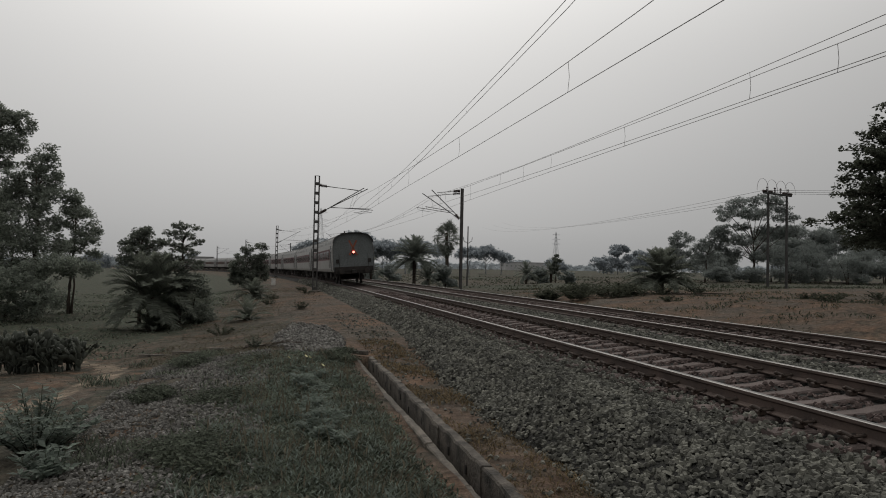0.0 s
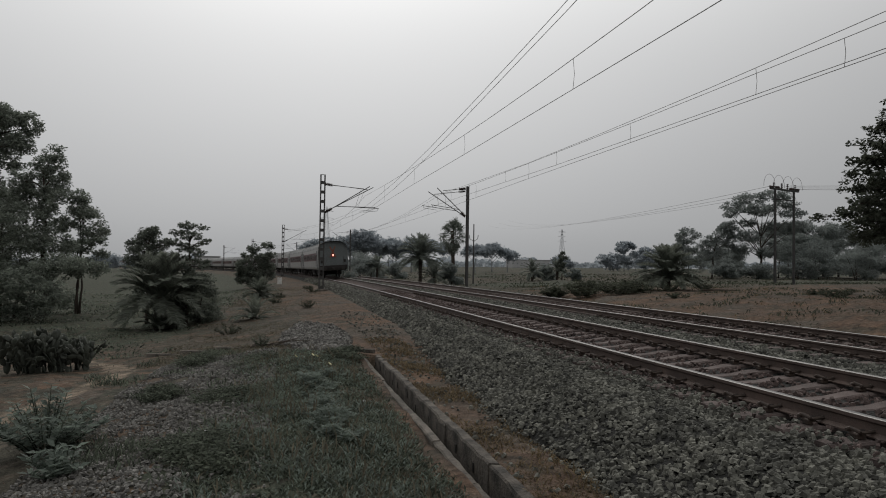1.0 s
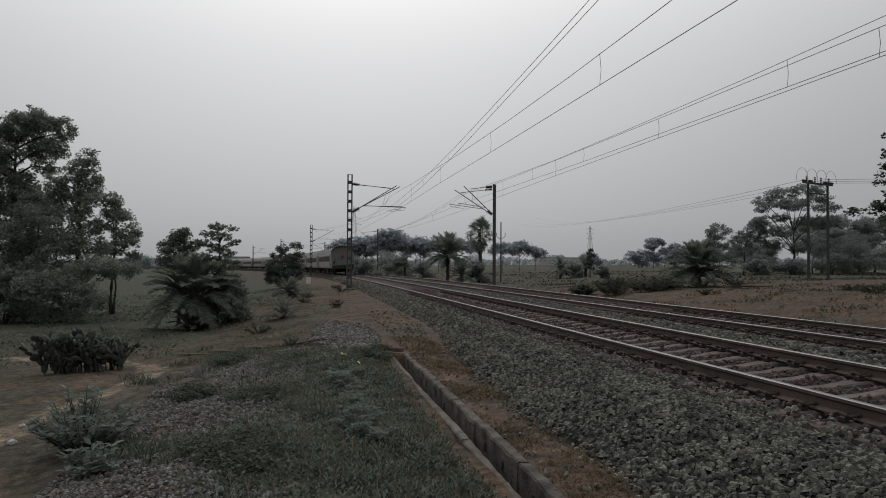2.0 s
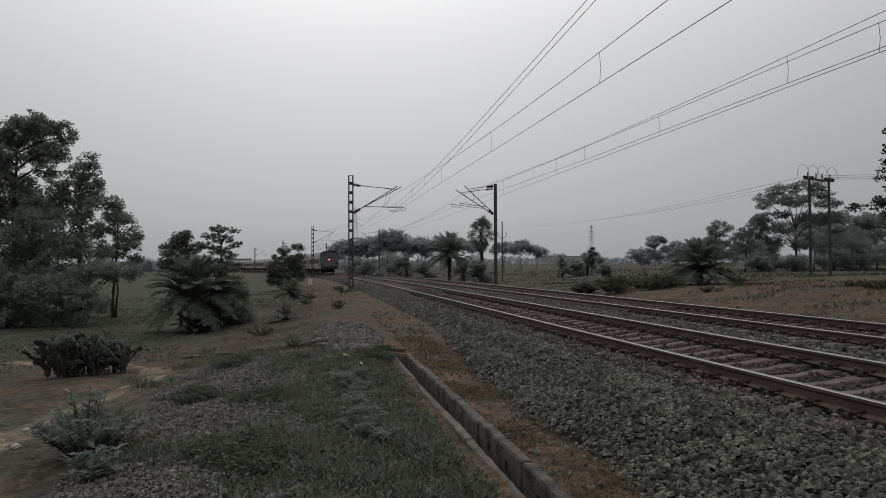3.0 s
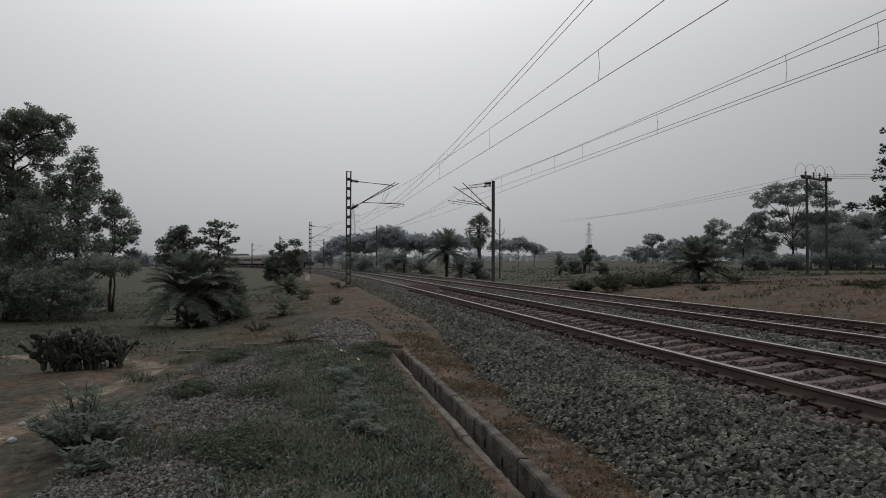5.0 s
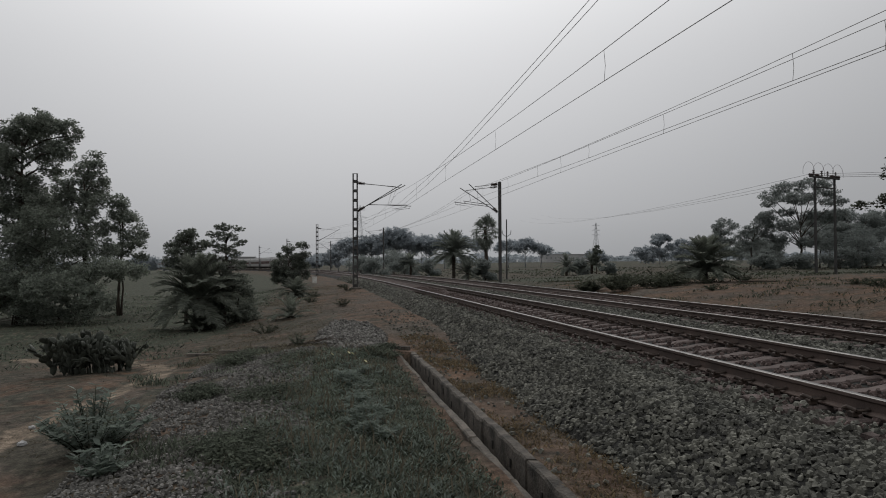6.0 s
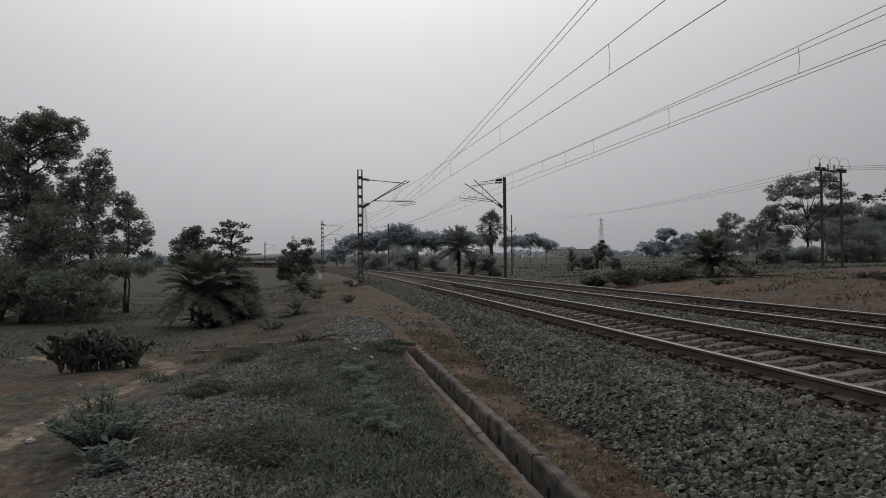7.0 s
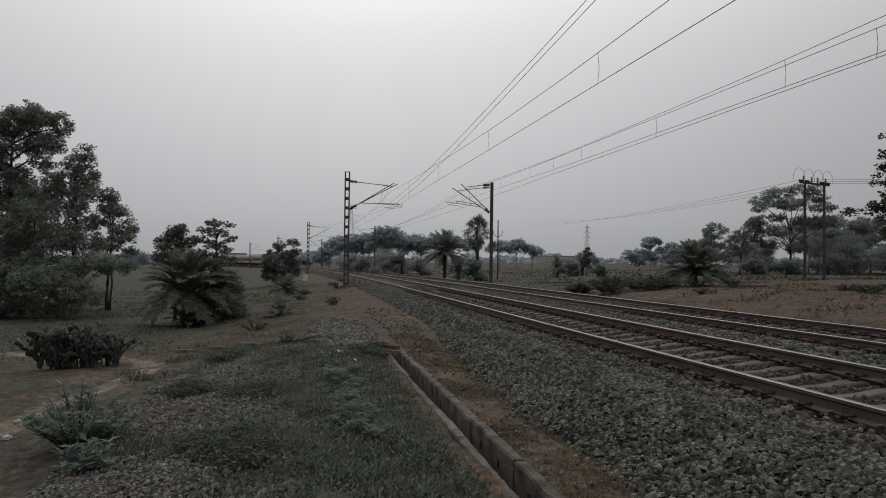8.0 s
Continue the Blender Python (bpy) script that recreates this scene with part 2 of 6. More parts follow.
# ---- mesh helpers ----
class Geo:
    """Collects vertices and faces of one mesh."""

    def __init__(self):
        self.v, self.f, self.m = [], [], []

    def add(self, vs, fs, mat=0):
        n = len(self.v)
        self.v.extend(tuple(p) for p in vs)
        self.f.extend(tuple(i + n for i in fc) for fc in fs)
        self.m.extend([mat] * len(fs))
        return self

    def box(self, c, size, m=None, mat=0, bevel=0.0):
        bm = bmesh.new()
        bmesh.ops.create_cube(bm, size=1.0)
        bmesh.ops.scale(bm, vec=size, verts=bm.verts)
        if bevel:
            bmesh.ops.bevel(bm, geom=bm.edges[:], offset=bevel, segments=1, affect="EDGES")
        mm = Matrix.Translation(c) @ (m or Matrix())
        bm.verts.index_update()
        self.add([mm @ v.co for v in bm.verts], [[v.index for v in fc.verts] for fc in bm.faces], mat)
        bm.free()
        return self

    def tube(self, pts, radii, sides=6, mat=0, caps=True):
        pts = [Vector(p) for p in pts]
        if not hasattr(radii, "__len__"):
            radii = [radii] * len(pts)
        vs, fs = [], []
        u = None
        for i, p in enumerate(pts):
            d = (pts[min(i + 1, len(pts) - 1)] - pts[max(i - 1, 0)]).normalized()
            if u is None:
                u = d.orthogonal().normalized()
            else:
                u = (u - d * u.dot(d))
                u = u.normalized() if u.length > 1e-6 else d.orthogonal().normalized()
            w = d.cross(u)
            for j in range(sides):
                a = 2 * math.pi * j / sides
                vs.append(p + (u * math.cos(a) + w * math.sin(a)) * radii[i])
        for i in range(len(pts) - 1):
            for j in range(sides):
                k = (j + 1) % sides
                fs.append((i * sides + j, i * sides + k, (i + 1) * sides + k, (i + 1) * sides + j))
        if caps:
            fs.append(tuple(range(sides))[::-1])
            fs.append(tuple((len(pts) - 1) * sides + j for j in range(sides)))
        return self.add(vs, fs, mat)

    def lathe(self, prof, sides=10, m=None, mat=0):
        """prof: (radius, height) from bottom to top, turned about z."""
        vs, fs = [], []
        for r, z in prof:
            for j in range(sides):
                a = 2 * math.pi * j / sides
                vs.append(Vector((r * math.cos(a), r * math.sin(a), z)))
        for i in range(len(prof) - 1):
            for j in range(sides):
                k = (j + 1) % sides
                fs.append((i * sides + j, i * sides + k, (i + 1) * sides + k, (i + 1) * sides + j))
        fs.append(tuple(range(sides))[::-1])
        fs.append(tuple((len(prof) - 1) * sides + j for j in range(sides)))
        if m:
            vs = [m @ v for v in vs]
        return self.add(vs, fs, mat)

    def mesh(self, name, mats, smooth=False):
        me = bpy.data.meshes.new(name)
        me.from_pydata(self.v, [], self.f)
        for mt in mats:
            me.materials.append(mt)
        if len(mats) > 1:
            me.polygons.foreach_set("material_index", self.m)
        if smooth:
            me.polygons.foreach_set("use_smooth", [True] * len(self.f))
        me.update()
        return me


def fast_mesh(name, verts, faces, mat, smooth=False):
    """A mesh from arrays: verts n x 3, faces m x k."""
    me = bpy.data.meshes.new(name)
    n, (m, k) = len(verts), faces.shape
    me.vertices.add(n)
    me.vertices.foreach_set("co", np.ascontiguousarray(verts, np.float32).ravel())
    me.loops.add(m * k)
    me.loops.foreach_set("vertex_index", np.ascontiguousarray(faces, np.int32).ravel())
    me.polygons.add(m)
    me.polygons.foreach_set("loop_start", np.arange(0, m * k, k, dtype=np.int32))
    me.polygons.foreach_set("use_smooth", np.full(m, smooth))
    me.materials.append(mat)
    me.update(calc_edges=True)
    return me


def part(name, me, parent, m=None, label=""):
    ob = new(name, me)
    ob.parent = parent
    if m is not None:
        ob.matrix_basis = m
    if label:
        tagged(ob, label)
    return ob


def thing(name, m, label, category, group="", kind="", data=None):
    ob = new(name, data)
    ob.matrix_basis = m
    return tagged(ob, label, category, group, kind)


# ---- the line of the railway: s metres along, n metres to its right ----
X0, HEAD, K0, K1, SPACING = 6.091, 0.18423, -0.000258, 1.6e-5, 5.37
S_TAB = np.arange(-80, 1000, 0.1)


def heading(s):
    s = np.asarray(s, float)
    return HEAD + K0 * np.clip(s, -80, 80) + 0.5 * K1 * np.clip(s, 0, 80) ** 2 + (K0 + K1 * 80) * np.maximum(s - 80, 0)


_h = heading(S_TAB)
_i = int(np.argmin(abs(S_TAB)))
X_TAB = -np.cumsum(np.sin(_h)) * 0.1
Y_TAB = np.cumsum(np.cos(_h)) * 0.1
X_TAB += X0 - X_TAB[_i]
Y_TAB -= Y_TAB[_i]


def on_line(s, n=0.0):
    h = heading(s)
    return np.interp(s, S_TAB, X_TAB) + n * np.cos(h), np.interp(s, S_TAB, Y_TAB) + n * np.sin(h)


def to_line(x, y):
    """n and s of points of the plan."""
    x, y = np.asarray(x, float), np.asarray(y, float)
    s = np.clip(y, -70, 700)
    for _ in range(12):
        cx, cy = on_line(s)
        h = heading(s)
        s = np.clip(s + (-(x - cx) * np.sin(h) + (y - cy) * np.cos(h)) * 0.8, -75, 900)
    cx, cy = on_line(s)
    h = heading(s)
    return (x - cx) * np.cos(h) + (y - cy) * np.sin(h), s


def cant(s):
    return 0.066 + 0.00078 * np.clip(s, 0, 80)


FAR_Z = -0.093


def smooth(x, a, b):
    t = np.clip((np.asarray(x, float) - a) / (b - a), 0, 1)
    return t * t * (3 - 2 * t)


def wave(x, y, f, seed=0.0):
    """Soft vectorised bumps between about -1 and 1."""
    return (np.sin(x * f * 1.0 + seed) * np.cos(y * f * 1.13 + seed * 1.7) + 0.6 * np.sin(x * f * 2.3 + y * f * 1.7 + seed * 2.1)
            + 0.4 * np.cos(x * f * 3.9 - y * f * 3.1 + seed)) / 1.6


NEAR_P = ((-4000, -2.2), (-80, -1.9), (-25, -1.5), (-17, -1.3), (-12, -1.05), (-9.5, -0.9), (-8, -0.75), (-7, -0.6), (-6, -0.52),
          (-5, -0.55), (-4.6, -0.62), (-3.3, -0.64), (-2.6, -0.8), (8.6, -0.85), (9.6, -0.55), (12, -0.2), (17, 0.05), (30, 0.35), (60, 0.75),
          (120, 1.2), (400, 4.0), (4000, 8.0))
FAR_P = ((-4000, -2.2), (-80, -2.0), (-25, -1.7), (-14, -1.5), (-10, -1.2), (-7.5, -0.95), (-5.5, -0.66), (-4, -0.58), (-3.0, -0.53),
         (-2.5, -0.52), (-2.1, -0.62), (8.6, -0.85), (9.6, -0.65), (12, -0.45), (17, -0.3), (30, -0.1), (60, 0.35), (120, 1.0), (400, 4.0), (4000, 8.0))
DRAIN_L, DRAIN_R, DRAIN_END = -4.26, -4.05, 16.4


def ground_z(x, y):
    n, s = to_line(x, y)
    a = np.interp(n, *zip(*NEAR_P))
    b = np.interp(n, *zip(*FAR_P))
    w = smooth(s, 14, 24)
    w = np.where(n > 5, smooth(s, 45, 75), w)
    z = a * (1 - w) + b * w
    clear = np.where((n > -3.4) & (n < 9), 0.0, 1.0)
    d = np.hypot(x, y)
    z = z + clear * (0.03 * wave(x, y, 1.7) + 0.05 * wave(x, y, 0.5, 2.0)) * smooth(d, 2, 9)
    z = z + clear * smooth(abs(n), 14, 40) * 0.12 * wave(x, y, 0.13, 5.0)
    # low earth bunds between the plots
    plot_l = np.exp(-(((s + 0.35 * n + 2.5 * wave(x, y, 0.05, 3.0)) % 11.0 - 5.5) / 0.45) ** 2) * smooth(-n, 10, 13) * smooth(s, 24, 32)
    plot_r = np.exp(-(((s - 0.2 * n + 4 * wave(x, y, 0.03, 1.0)) % 17.0 - 8.5) / 0.6) ** 2) * smooth(n, 14, 20) * smooth(s, 52, 62)
    z = z + (0.22 * plot_l + 0.32 * plot_r) * (1 - smooth(d, 260, 380))
    z = z + clear * 0.05 * wave(x, y, 0.9, 8.0) * smooth(n, 9.5, 12) * (1 - smooth(d, 60, 90))
    # the low bank of earth beyond the far line
    z = z + 0.25 * np.exp(-((n - 15) / 4.0) ** 2) * smooth(-s, -42, -24) * (1 + 0.4 * wave(x, y, 0.35, 1.0))
    return z


def frame_axes(p, q):
    """From across / along the straight stretch of line to the plan."""
    c, sn = math.cos(HEAD), math.sin(HEAD)
    return X0 + p * c - q * sn, p * sn + q * c


def spaced(lo, hi, fine, ratio, limit):
    out, d = [0.0], fine
    while out[-1] < hi:
        out.append(out[-1] + d)
        if out[-1] > limit:
            d *= ratio
    neg, d = [0.0], fine
    while neg[-1] > lo:
        neg.append(neg[-1] - d)
        if -neg[-1] > limit:
            d *= ratio
    return np.array(neg[::-1] + out[1:])


PATH_PTS = ((-5.2, 4.0), (-5.6, 8.2), (-5.65, 10.0), (-5.6, 11.8), (-5.7, 13.5), (-6.05, 15.2), (-7.2, 17.2), (-9.5, 19.5), (-13.0, 21.5))


def build_ground():
    p = spaced(-3500, 3500, 0.28, 1.09, 14)
    p = np.unique(np.concatenate([p, [DRAIN_L - 0.09, DRAIN_L - 0.08, DRAIN_R + 0.07, DRAIN_R + 0.08]]))
    q = spaced(-300, 4000, 0.3, 1.06, 32)
    q = np.unique(np.concatenate([q, [DRAIN_END - 0.05, DRAIN_END + 0.05]]))
    P, Q = np.meshgrid(p, q)
    x, y = frame_axes(P, Q)
    z = ground_z(x, y)
    trench = (P > DRAIN_L - 0.085) & (P < DRAIN_R + 0.075) & (Q < DRAIN_END)
    z = np.where(trench, -1.12, z)
    nq, np_ = P.shape
    idx = np.arange(nq * np_).reshape(nq, np_)
    f = np.stack([idx[:-1, :-1], idx[:-1, 1:], idx[1:, 1:], idx[1:, :-1]], -1).reshape(-1, 4)
    me = fast_mesh("ground", np.stack([x, y, z], -1).reshape(-1, 3), f, MAT["ground"], True)
    n, s = to_line(x, y)
    d = np.hypot(x, y)
    left = smooth(-n, 7.5, 10)
    dry = 0.15 + 0.0 * n
    dry = np.where(n < -7.4, 0.55 + 0.3 * smooth(-n, 12, 22), dry)
    dry = np.where((n < -8.5) & (s > 21), dry + 0.35 * np.sin(s * 0.42 + 0.8 * wave(x, y, 0.09)) * smooth(s, 21, 26), dry)
    dry = np.where(n > 8, 0.1 + 0.75 * smooth(s, 38, 60) + 0.8 * smooth(n, 40, 70), dry)
    dry = np.where((n < -3.6) & (s > 18), 0.3 + 0.3 * smooth(-n, 4, 7), dry)
    dry = np.where((n < -4) & (s > 36), np.maximum(dry, 0.6 * smooth(-n, 5, 8)), dry)
    green = smooth(-n, 4.5, 5.0) * (1 - smooth(-n, 6.9, 7.6)) * (1 - smooth(s, 15.5, 17.5)) * 0.9
    green = np.maximum(green, 0.85 * smooth(-n, 8.2, 10.5) * smooth(s, 20, 28))
    band = smooth(np.sin(s * 0.11 + 0.5 * wave(x, y, 0.02)) + 0.4 * np.sin(s * 0.037 + n * 0.02), 0.2, 0.9)
    green = np.maximum(green, 0.9 * band * smooth(n, 10, 16) * smooth(s, 46, 60))
    green = np.maximum(green, 0.35 * smooth(n, 45, 120))
    path = np.zeros_like(n)
    for (x1, y1), (x2, y2) in zip(PATH_PTS, PATH_PTS[1:]):
        t = np.clip(((x - x1) * (x2 - x1) + (y - y1) * (y2 - y1)) / ((x2 - x1) ** 2 + (y2 - y1) ** 2), 0, 1)
        path = np.maximum(path, 1 - smooth(np.hypot(x - x1 - t * (x2 - x1), y - y1 - t * (y2 - y1)), 0.06, 0.46))
    for name, v in (("dry", dry), ("green", green), ("path", path)):
        me.attributes.new(name, "FLOAT", "POINT").data.foreach_set("value", v.astype(np.float32).ravel())
    tagged(new("ground", me), "brown earth with dry grass, a trodden path and far flat fields", "ground", kind="structure")


build_ground()


# ---- ballast, sleepers, rails ----
BED = ((-3.75, -0.86), (-3.35, -0.68), (-2.9, -0.50), (-2.4, -0.30), (-2.0, -0.215), (-1.6, -0.225), (-1.35, -0.245), (-1.0, -0.25), (-0.7, -0.235), (0.0, -0.235),
       (0.7, -0.235), (1.0, -0.225), (1.4, -0.19), (1.9, -0.20), (2.3, -0.27), (2.7, -0.36), (3.1, -0.38), (3.5, -0.34), (3.9, -0.3), (4.4, -0.32),
       (5.37, -0.33), (6.3, -0.32), (6.8, -0.29), (7.3, -0.30), (7.8, -0.45), (8.4, -0.72), (9.0, -0.95))


def bed_z(n, s):
    z = np.interp(n - 0.62 * smooth(s, 9, 22) * smooth(-np.asarray(n, float), 1.5, 2.4), *zip(*BED))
    c = cant(s)
    z = z + c * np.clip((n + 0.85) / 1.7, -0.4, 1.2) * (1 - smooth(n, 1.7, 3.0)) * smooth(n, -2.4, -1.2)
    z = z + c * np.clip((n - SPACING + 0.85) / 1.7, -0.4, 1.3) * smooth(n, 2.8, 4.2) * (1 - smooth(n, 7.3, 8.4))
    return z


def build_bed():
    s = np.concatenate([np.arange(-40, 0, 1.0), np.arange(0, 40, 0.4), np.arange(40, 120, 1.5), np.arange(120, 901, 6.0)])
    n = np.unique(np.concatenate([np.arange(-3.75, 9.01, 0.15), [b[0] for b in BED]]))
    N_, S_ = np.meshgrid(n, s)
    x, y = on_line(S_, N_)
    z = bed_z(N_, S_) + 0.012 * wave(x, y, 9.0) * (abs(N_) > 1.5)
    z = z + 0.04 * wave(x, y, 1.1, 3.0) * smooth(-N_, 2.0, 2.6)
    z = np.where(N_ < -3.3 + 0.8 * smooth(S_, 9, 22), z - 0.14, z)
    i = np.arange(N_.size).reshape(N_.shape)
    f = np.stack([i[:-1, :-1], i[:-1, 1:], i[1:, 1:], i[1:, :-1]], -1).reshape(-1, 4)
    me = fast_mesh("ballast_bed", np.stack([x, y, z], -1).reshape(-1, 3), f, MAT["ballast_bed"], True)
    tagged(new("ballast_bed", me), "crushed-stone ballast bank under the two railway lines, coloured near-black for shade between stones", "ballast", kind="structure")


build_bed()

SLEEPER_GAP = 0.612
SLEEPER_S0 = 7.2 - 12 * SLEEPER_GAP


def rail_mesh(name, n0, zoff, use_cant):
    """A flat-bottomed rail swept along the line; its polished head is a second material."""
    prof = ((-0.075, -0.172), (-0.075, -0.160), (-0.012, -0.135), (-0.0085, -0.060), (-0.036, -0.040), (-0.036, -0.008), (-0.026, 0.0),
            (0.026, 0.0), (0.036, -0.008), (0.036, -0.040), (0.0085, -0.060), (0.012, -0.135), (0.075, -0.160), (0.075, -0.172))
    s = np.concatenate([np.arange(-40, 60, 1.0), np.arange(60, 901, 4.0)])
    g = Geo()
    k = len(prof)
    vs = []
    for si in s:
        cz = float(cant(si)) if use_cant else 0.0
        for dn, dz in prof:
            x, y = on_line(si, n0 + dn)
            vs.append((float(x), float(y), zoff + cz + dz))
    g.v = vs
    for i in range(len(s) - 1):
        for j in range(k):
            l = (j + 1) % k
            g.f.append((i * k + j, i * k + l, (i + 1) * k + l, (i + 1) * k + j))
            g.m.append(1 if j in (5, 6, 7) else 0)
    return g.mesh(name, [MAT["rail"], MAT["railtop"]])


def sleeper_mesh():
    """A prestressed concrete sleeper, waisted in the middle, across x."""
    st = ((-1.375, 0.105, 0.0), (-1.30, 0.125, 0.0), (-0.55, 0.125, -0.005), (-0.25, 0.11, -0.035), (0.25, 0.11, -0.035), (0.55, 0.125, -0.005),
          (1.30, 0.125, 0.0), (1.375, 0.105, 0.0))
    g = Geo()
    for x, w, z in st:
        g.v += [(x, -w * 1.12, -0.2), (x, w * 1.12, -0.2), (x, w, z - 0.02), (x, w - 0.02, z), (x, -w + 0.02, z), (x, -w, z - 0.02)]
    for i in range(len(st) - 1):
        for j in range(6):
            l = (j + 1) % 6
            g.f.append((i * 6 + j, i * 6 + l, i * 6 + 6 + l, i * 6 + 6 + j))
    g.f += [tuple(range(6)), tuple(len(st) * 6 - 1 - j for j in range(6))]
    g.m = [0] * len(g.f)
    return g.mesh("sleeper", [MAT["sleeper"]])


def clip_mesh():
    """An elastic rail clip: a bent spring bar on its shoulder, on the -x side of a rail."""
    g = Geo()
    g.tube([(0.03, 0.05, 0.02), (-0.05, 0.05, 0.03), (-0.085, 0.045, 0.045), (-0.10, 0.0, 0.06), (-0.085, -0.045, 0.045), (-0.05, -0.02, 0.03),
            (0.035, -0.015, 0.03), (0.045, 0.01, 0.035)], 0.011, 6)
    g.box((-0.045, 0.015, 0.01), (0.06, 0.07, 0.035), bevel=0.006)
    return g.mesh("rail_clip", [MAT["iron"]])


def build_tracks():
    sm, cm = sleeper_mesh(), clip_mesh()
    for n0, zoff, label in ((0.0, 0.0, "railway track of rusty rails on grey concrete sleepers"),
                            (SPACING, FAR_Z, "farther railway track of rusty rails on concrete sleepers")):
        tr = thing("railway_track", Matrix(), label, "railway track", "railway tracks", kind="structure")
        part("rail", rail_mesh("rail", n0 - 0.85, zoff, False), tr)
        part("rail", rail_mesh("rail", n0 + 0.85, zoff, True), tr)
        far = Geo()
        for i in range(-52, 760):
            s = SLEEPER_S0 + i * SLEEPER_GAP
            if s > 330:
                break
            x, y = on_line(s, n0)
            roll = math.degrees(math.asin(float(cant(s)) / 1.7))
            m = pose(float(x), float(y), zoff + float(cant(s)) / 2 - 0.185, 0, -roll, math.degrees(float(heading(s))))
            if -12 <= i < 280:
                part("sleeper", sm, tr, m)
            else:
                far.add([m @ v.co for v in sm.vertices], [list(pl.vertices) for pl in sm.polygons])
            if 0 <= i < (64 if n0 == 0 else 40):
                for side in (-0.85, 0.85):
                    for turn in (0, 180):
                        off = side + (-0.075 if turn == 0 else 0.075)
                        part("rail_clip", cm, tr, m @ pose(off, 0, 0.012, 0, 0, turn) @ Matrix.Scale(1.6, 4))
        ob = part("sleepers_beyond", far.mesh("sleepers_beyond", [MAT["sleeper"]]), tr)
        tagged(ob, kind="stuff")


build_tracks()


def stones(name, n_lo, n_hi, s_lo, s_hi, count, mat, zf, size, label, seed, keep=None, power=1.6):
    """Broken stones strewn over a stretch of the line, denser where s is small."""
    rng = np.random.default_rng(seed)
    s = s_lo + (s_hi - s_lo) * rng.random(count) ** power
    n = n_lo + (n_hi - n_lo) * rng.random(count)
    if keep is not None:
        ok = keep(n, s, rng)
        s, n = s[ok], n[ok]
    x, y = on_line(s, n)
    z = zf(n, s, x, y)
    c = len(s)
    base = np.array([(-1, -1, -1), (1, -1, -1), (1, 1, -1), (-1, 1, -1), (-0.66, -0.66, 1), (0.66, -0.66, 1), (0.66, 0.66, 1), (-0.66, 0.66, 1)]) * 0.78
    tri = np.array([(4, 5, 6), (4, 6, 7), (0, 1, 5), (0, 5, 4), (1, 2, 6), (1, 6, 5), (2, 3, 7), (2, 7, 6), (3, 0, 4), (3, 4, 7)])
    r = size * (0.55 + 0.75 * rng.random(c)) * (1 + np.maximum(s - 8, 0) * 0.016)
    v = base[None] * (0.55 + 0.55 * rng.random((c, 8, 3))) * np.stack([np.full(c, 1.3), 0.65 + 0.35 * rng.random(c), 0.5 + 0.35 * rng.random(c)], -1)[:, None]
    a, b = rng.random(c) * 6.283, rng.normal(0, 0.42, c)
    ca, sa, cb, sb = np.cos(a), np.sin(a), np.cos(b), np.sin(b)
    vx, vz = v[..., 0] * cb[:, None] + v[..., 2] * sb[:, None], -v[..., 0] * sb[:, None] + v[..., 2] * cb[:, None]
    vy = v[..., 1]
    v = np.stack([vx * ca[:, None] - vy * sa[:, None], vx * sa[:, None] + vy * ca[:, None], vz], -1) * r[:, None, None]
    v = v + np.stack([x, y, z + r * (0.15 + 0.75 * rng.random(c))], -1)[:, None]
    f = (tri[None] + 8 * np.arange(c)[:, None, None]).reshape(-1, 3)
    ob = new(name, fast_mesh(name, v.reshape(-1, 3), f, mat))
    return tagged(ob, label, "ballast", kind="stuff")


def bedf(n, s, x, y):
    return bed_z(n, s) + 0.04 * wave(x, y, 1.1, 3.0) * smooth(-n, 2.0, 2.6)


def toe(n, s, rng):
    return n > -3.35 + 0.14 * np.sin(s * 1.3) * np.sin(s * 0.47 + 1) + 0.2 * rng.normal(0, 0.6, len(n)) + 0.82 * smooth(s, 9, 22)


def off_rails(n, s, rng):
    ph = ((s - SLEEPER_S0) / SLEEPER_GAP + 0.5) % 1.0 - 0.5
    on_sleeper = (abs(ph) < 0.21) & (np.minimum(abs(n), abs(n - SPACING)) < 1.42)
    return ~on_sleeper & (abs(abs(n) - 0.85) > 0.09)


stones("ballast_stones", -3.6, -0.95, 3.0, 46, 43000, MAT["ballast"], bedf, 0.0325, "grey crushed-stone ballast along the near rail", 1,
       lambda n, s, r: toe(n, s, r) & off_rails(n, s, r), 1.5)
stones("ballast_stones", 0.95, 4.35, 5.0, 50, 18000, MAT["ballast"], bedf, 0.040, "grey crushed-stone ballast between the two tracks", 2, off_rails, 1.3)
stones("ballast_stones", 6.3, 8.5, 6.0, 60, 7500, MAT["ballast"], bedf, 0.05, "grey crushed-stone ballast beyond the far rail", 3, None, 1.2)
stones("rusty_ballast_stones", -0.78, 0.78, 4.0, 46, 7000, MAT["ballast_red"], bedf, 0.036, "rust-dusted stones between the rails", 4, off_rails, 1.3)
stones("rusty_ballast_stones", SPACING - 0.78, SPACING + 0.78, 6.0, 50, 4500, MAT["ballast_red"], bedf, 0.04, "rust-dusted stones between the far rails", 5, None, 1.3)


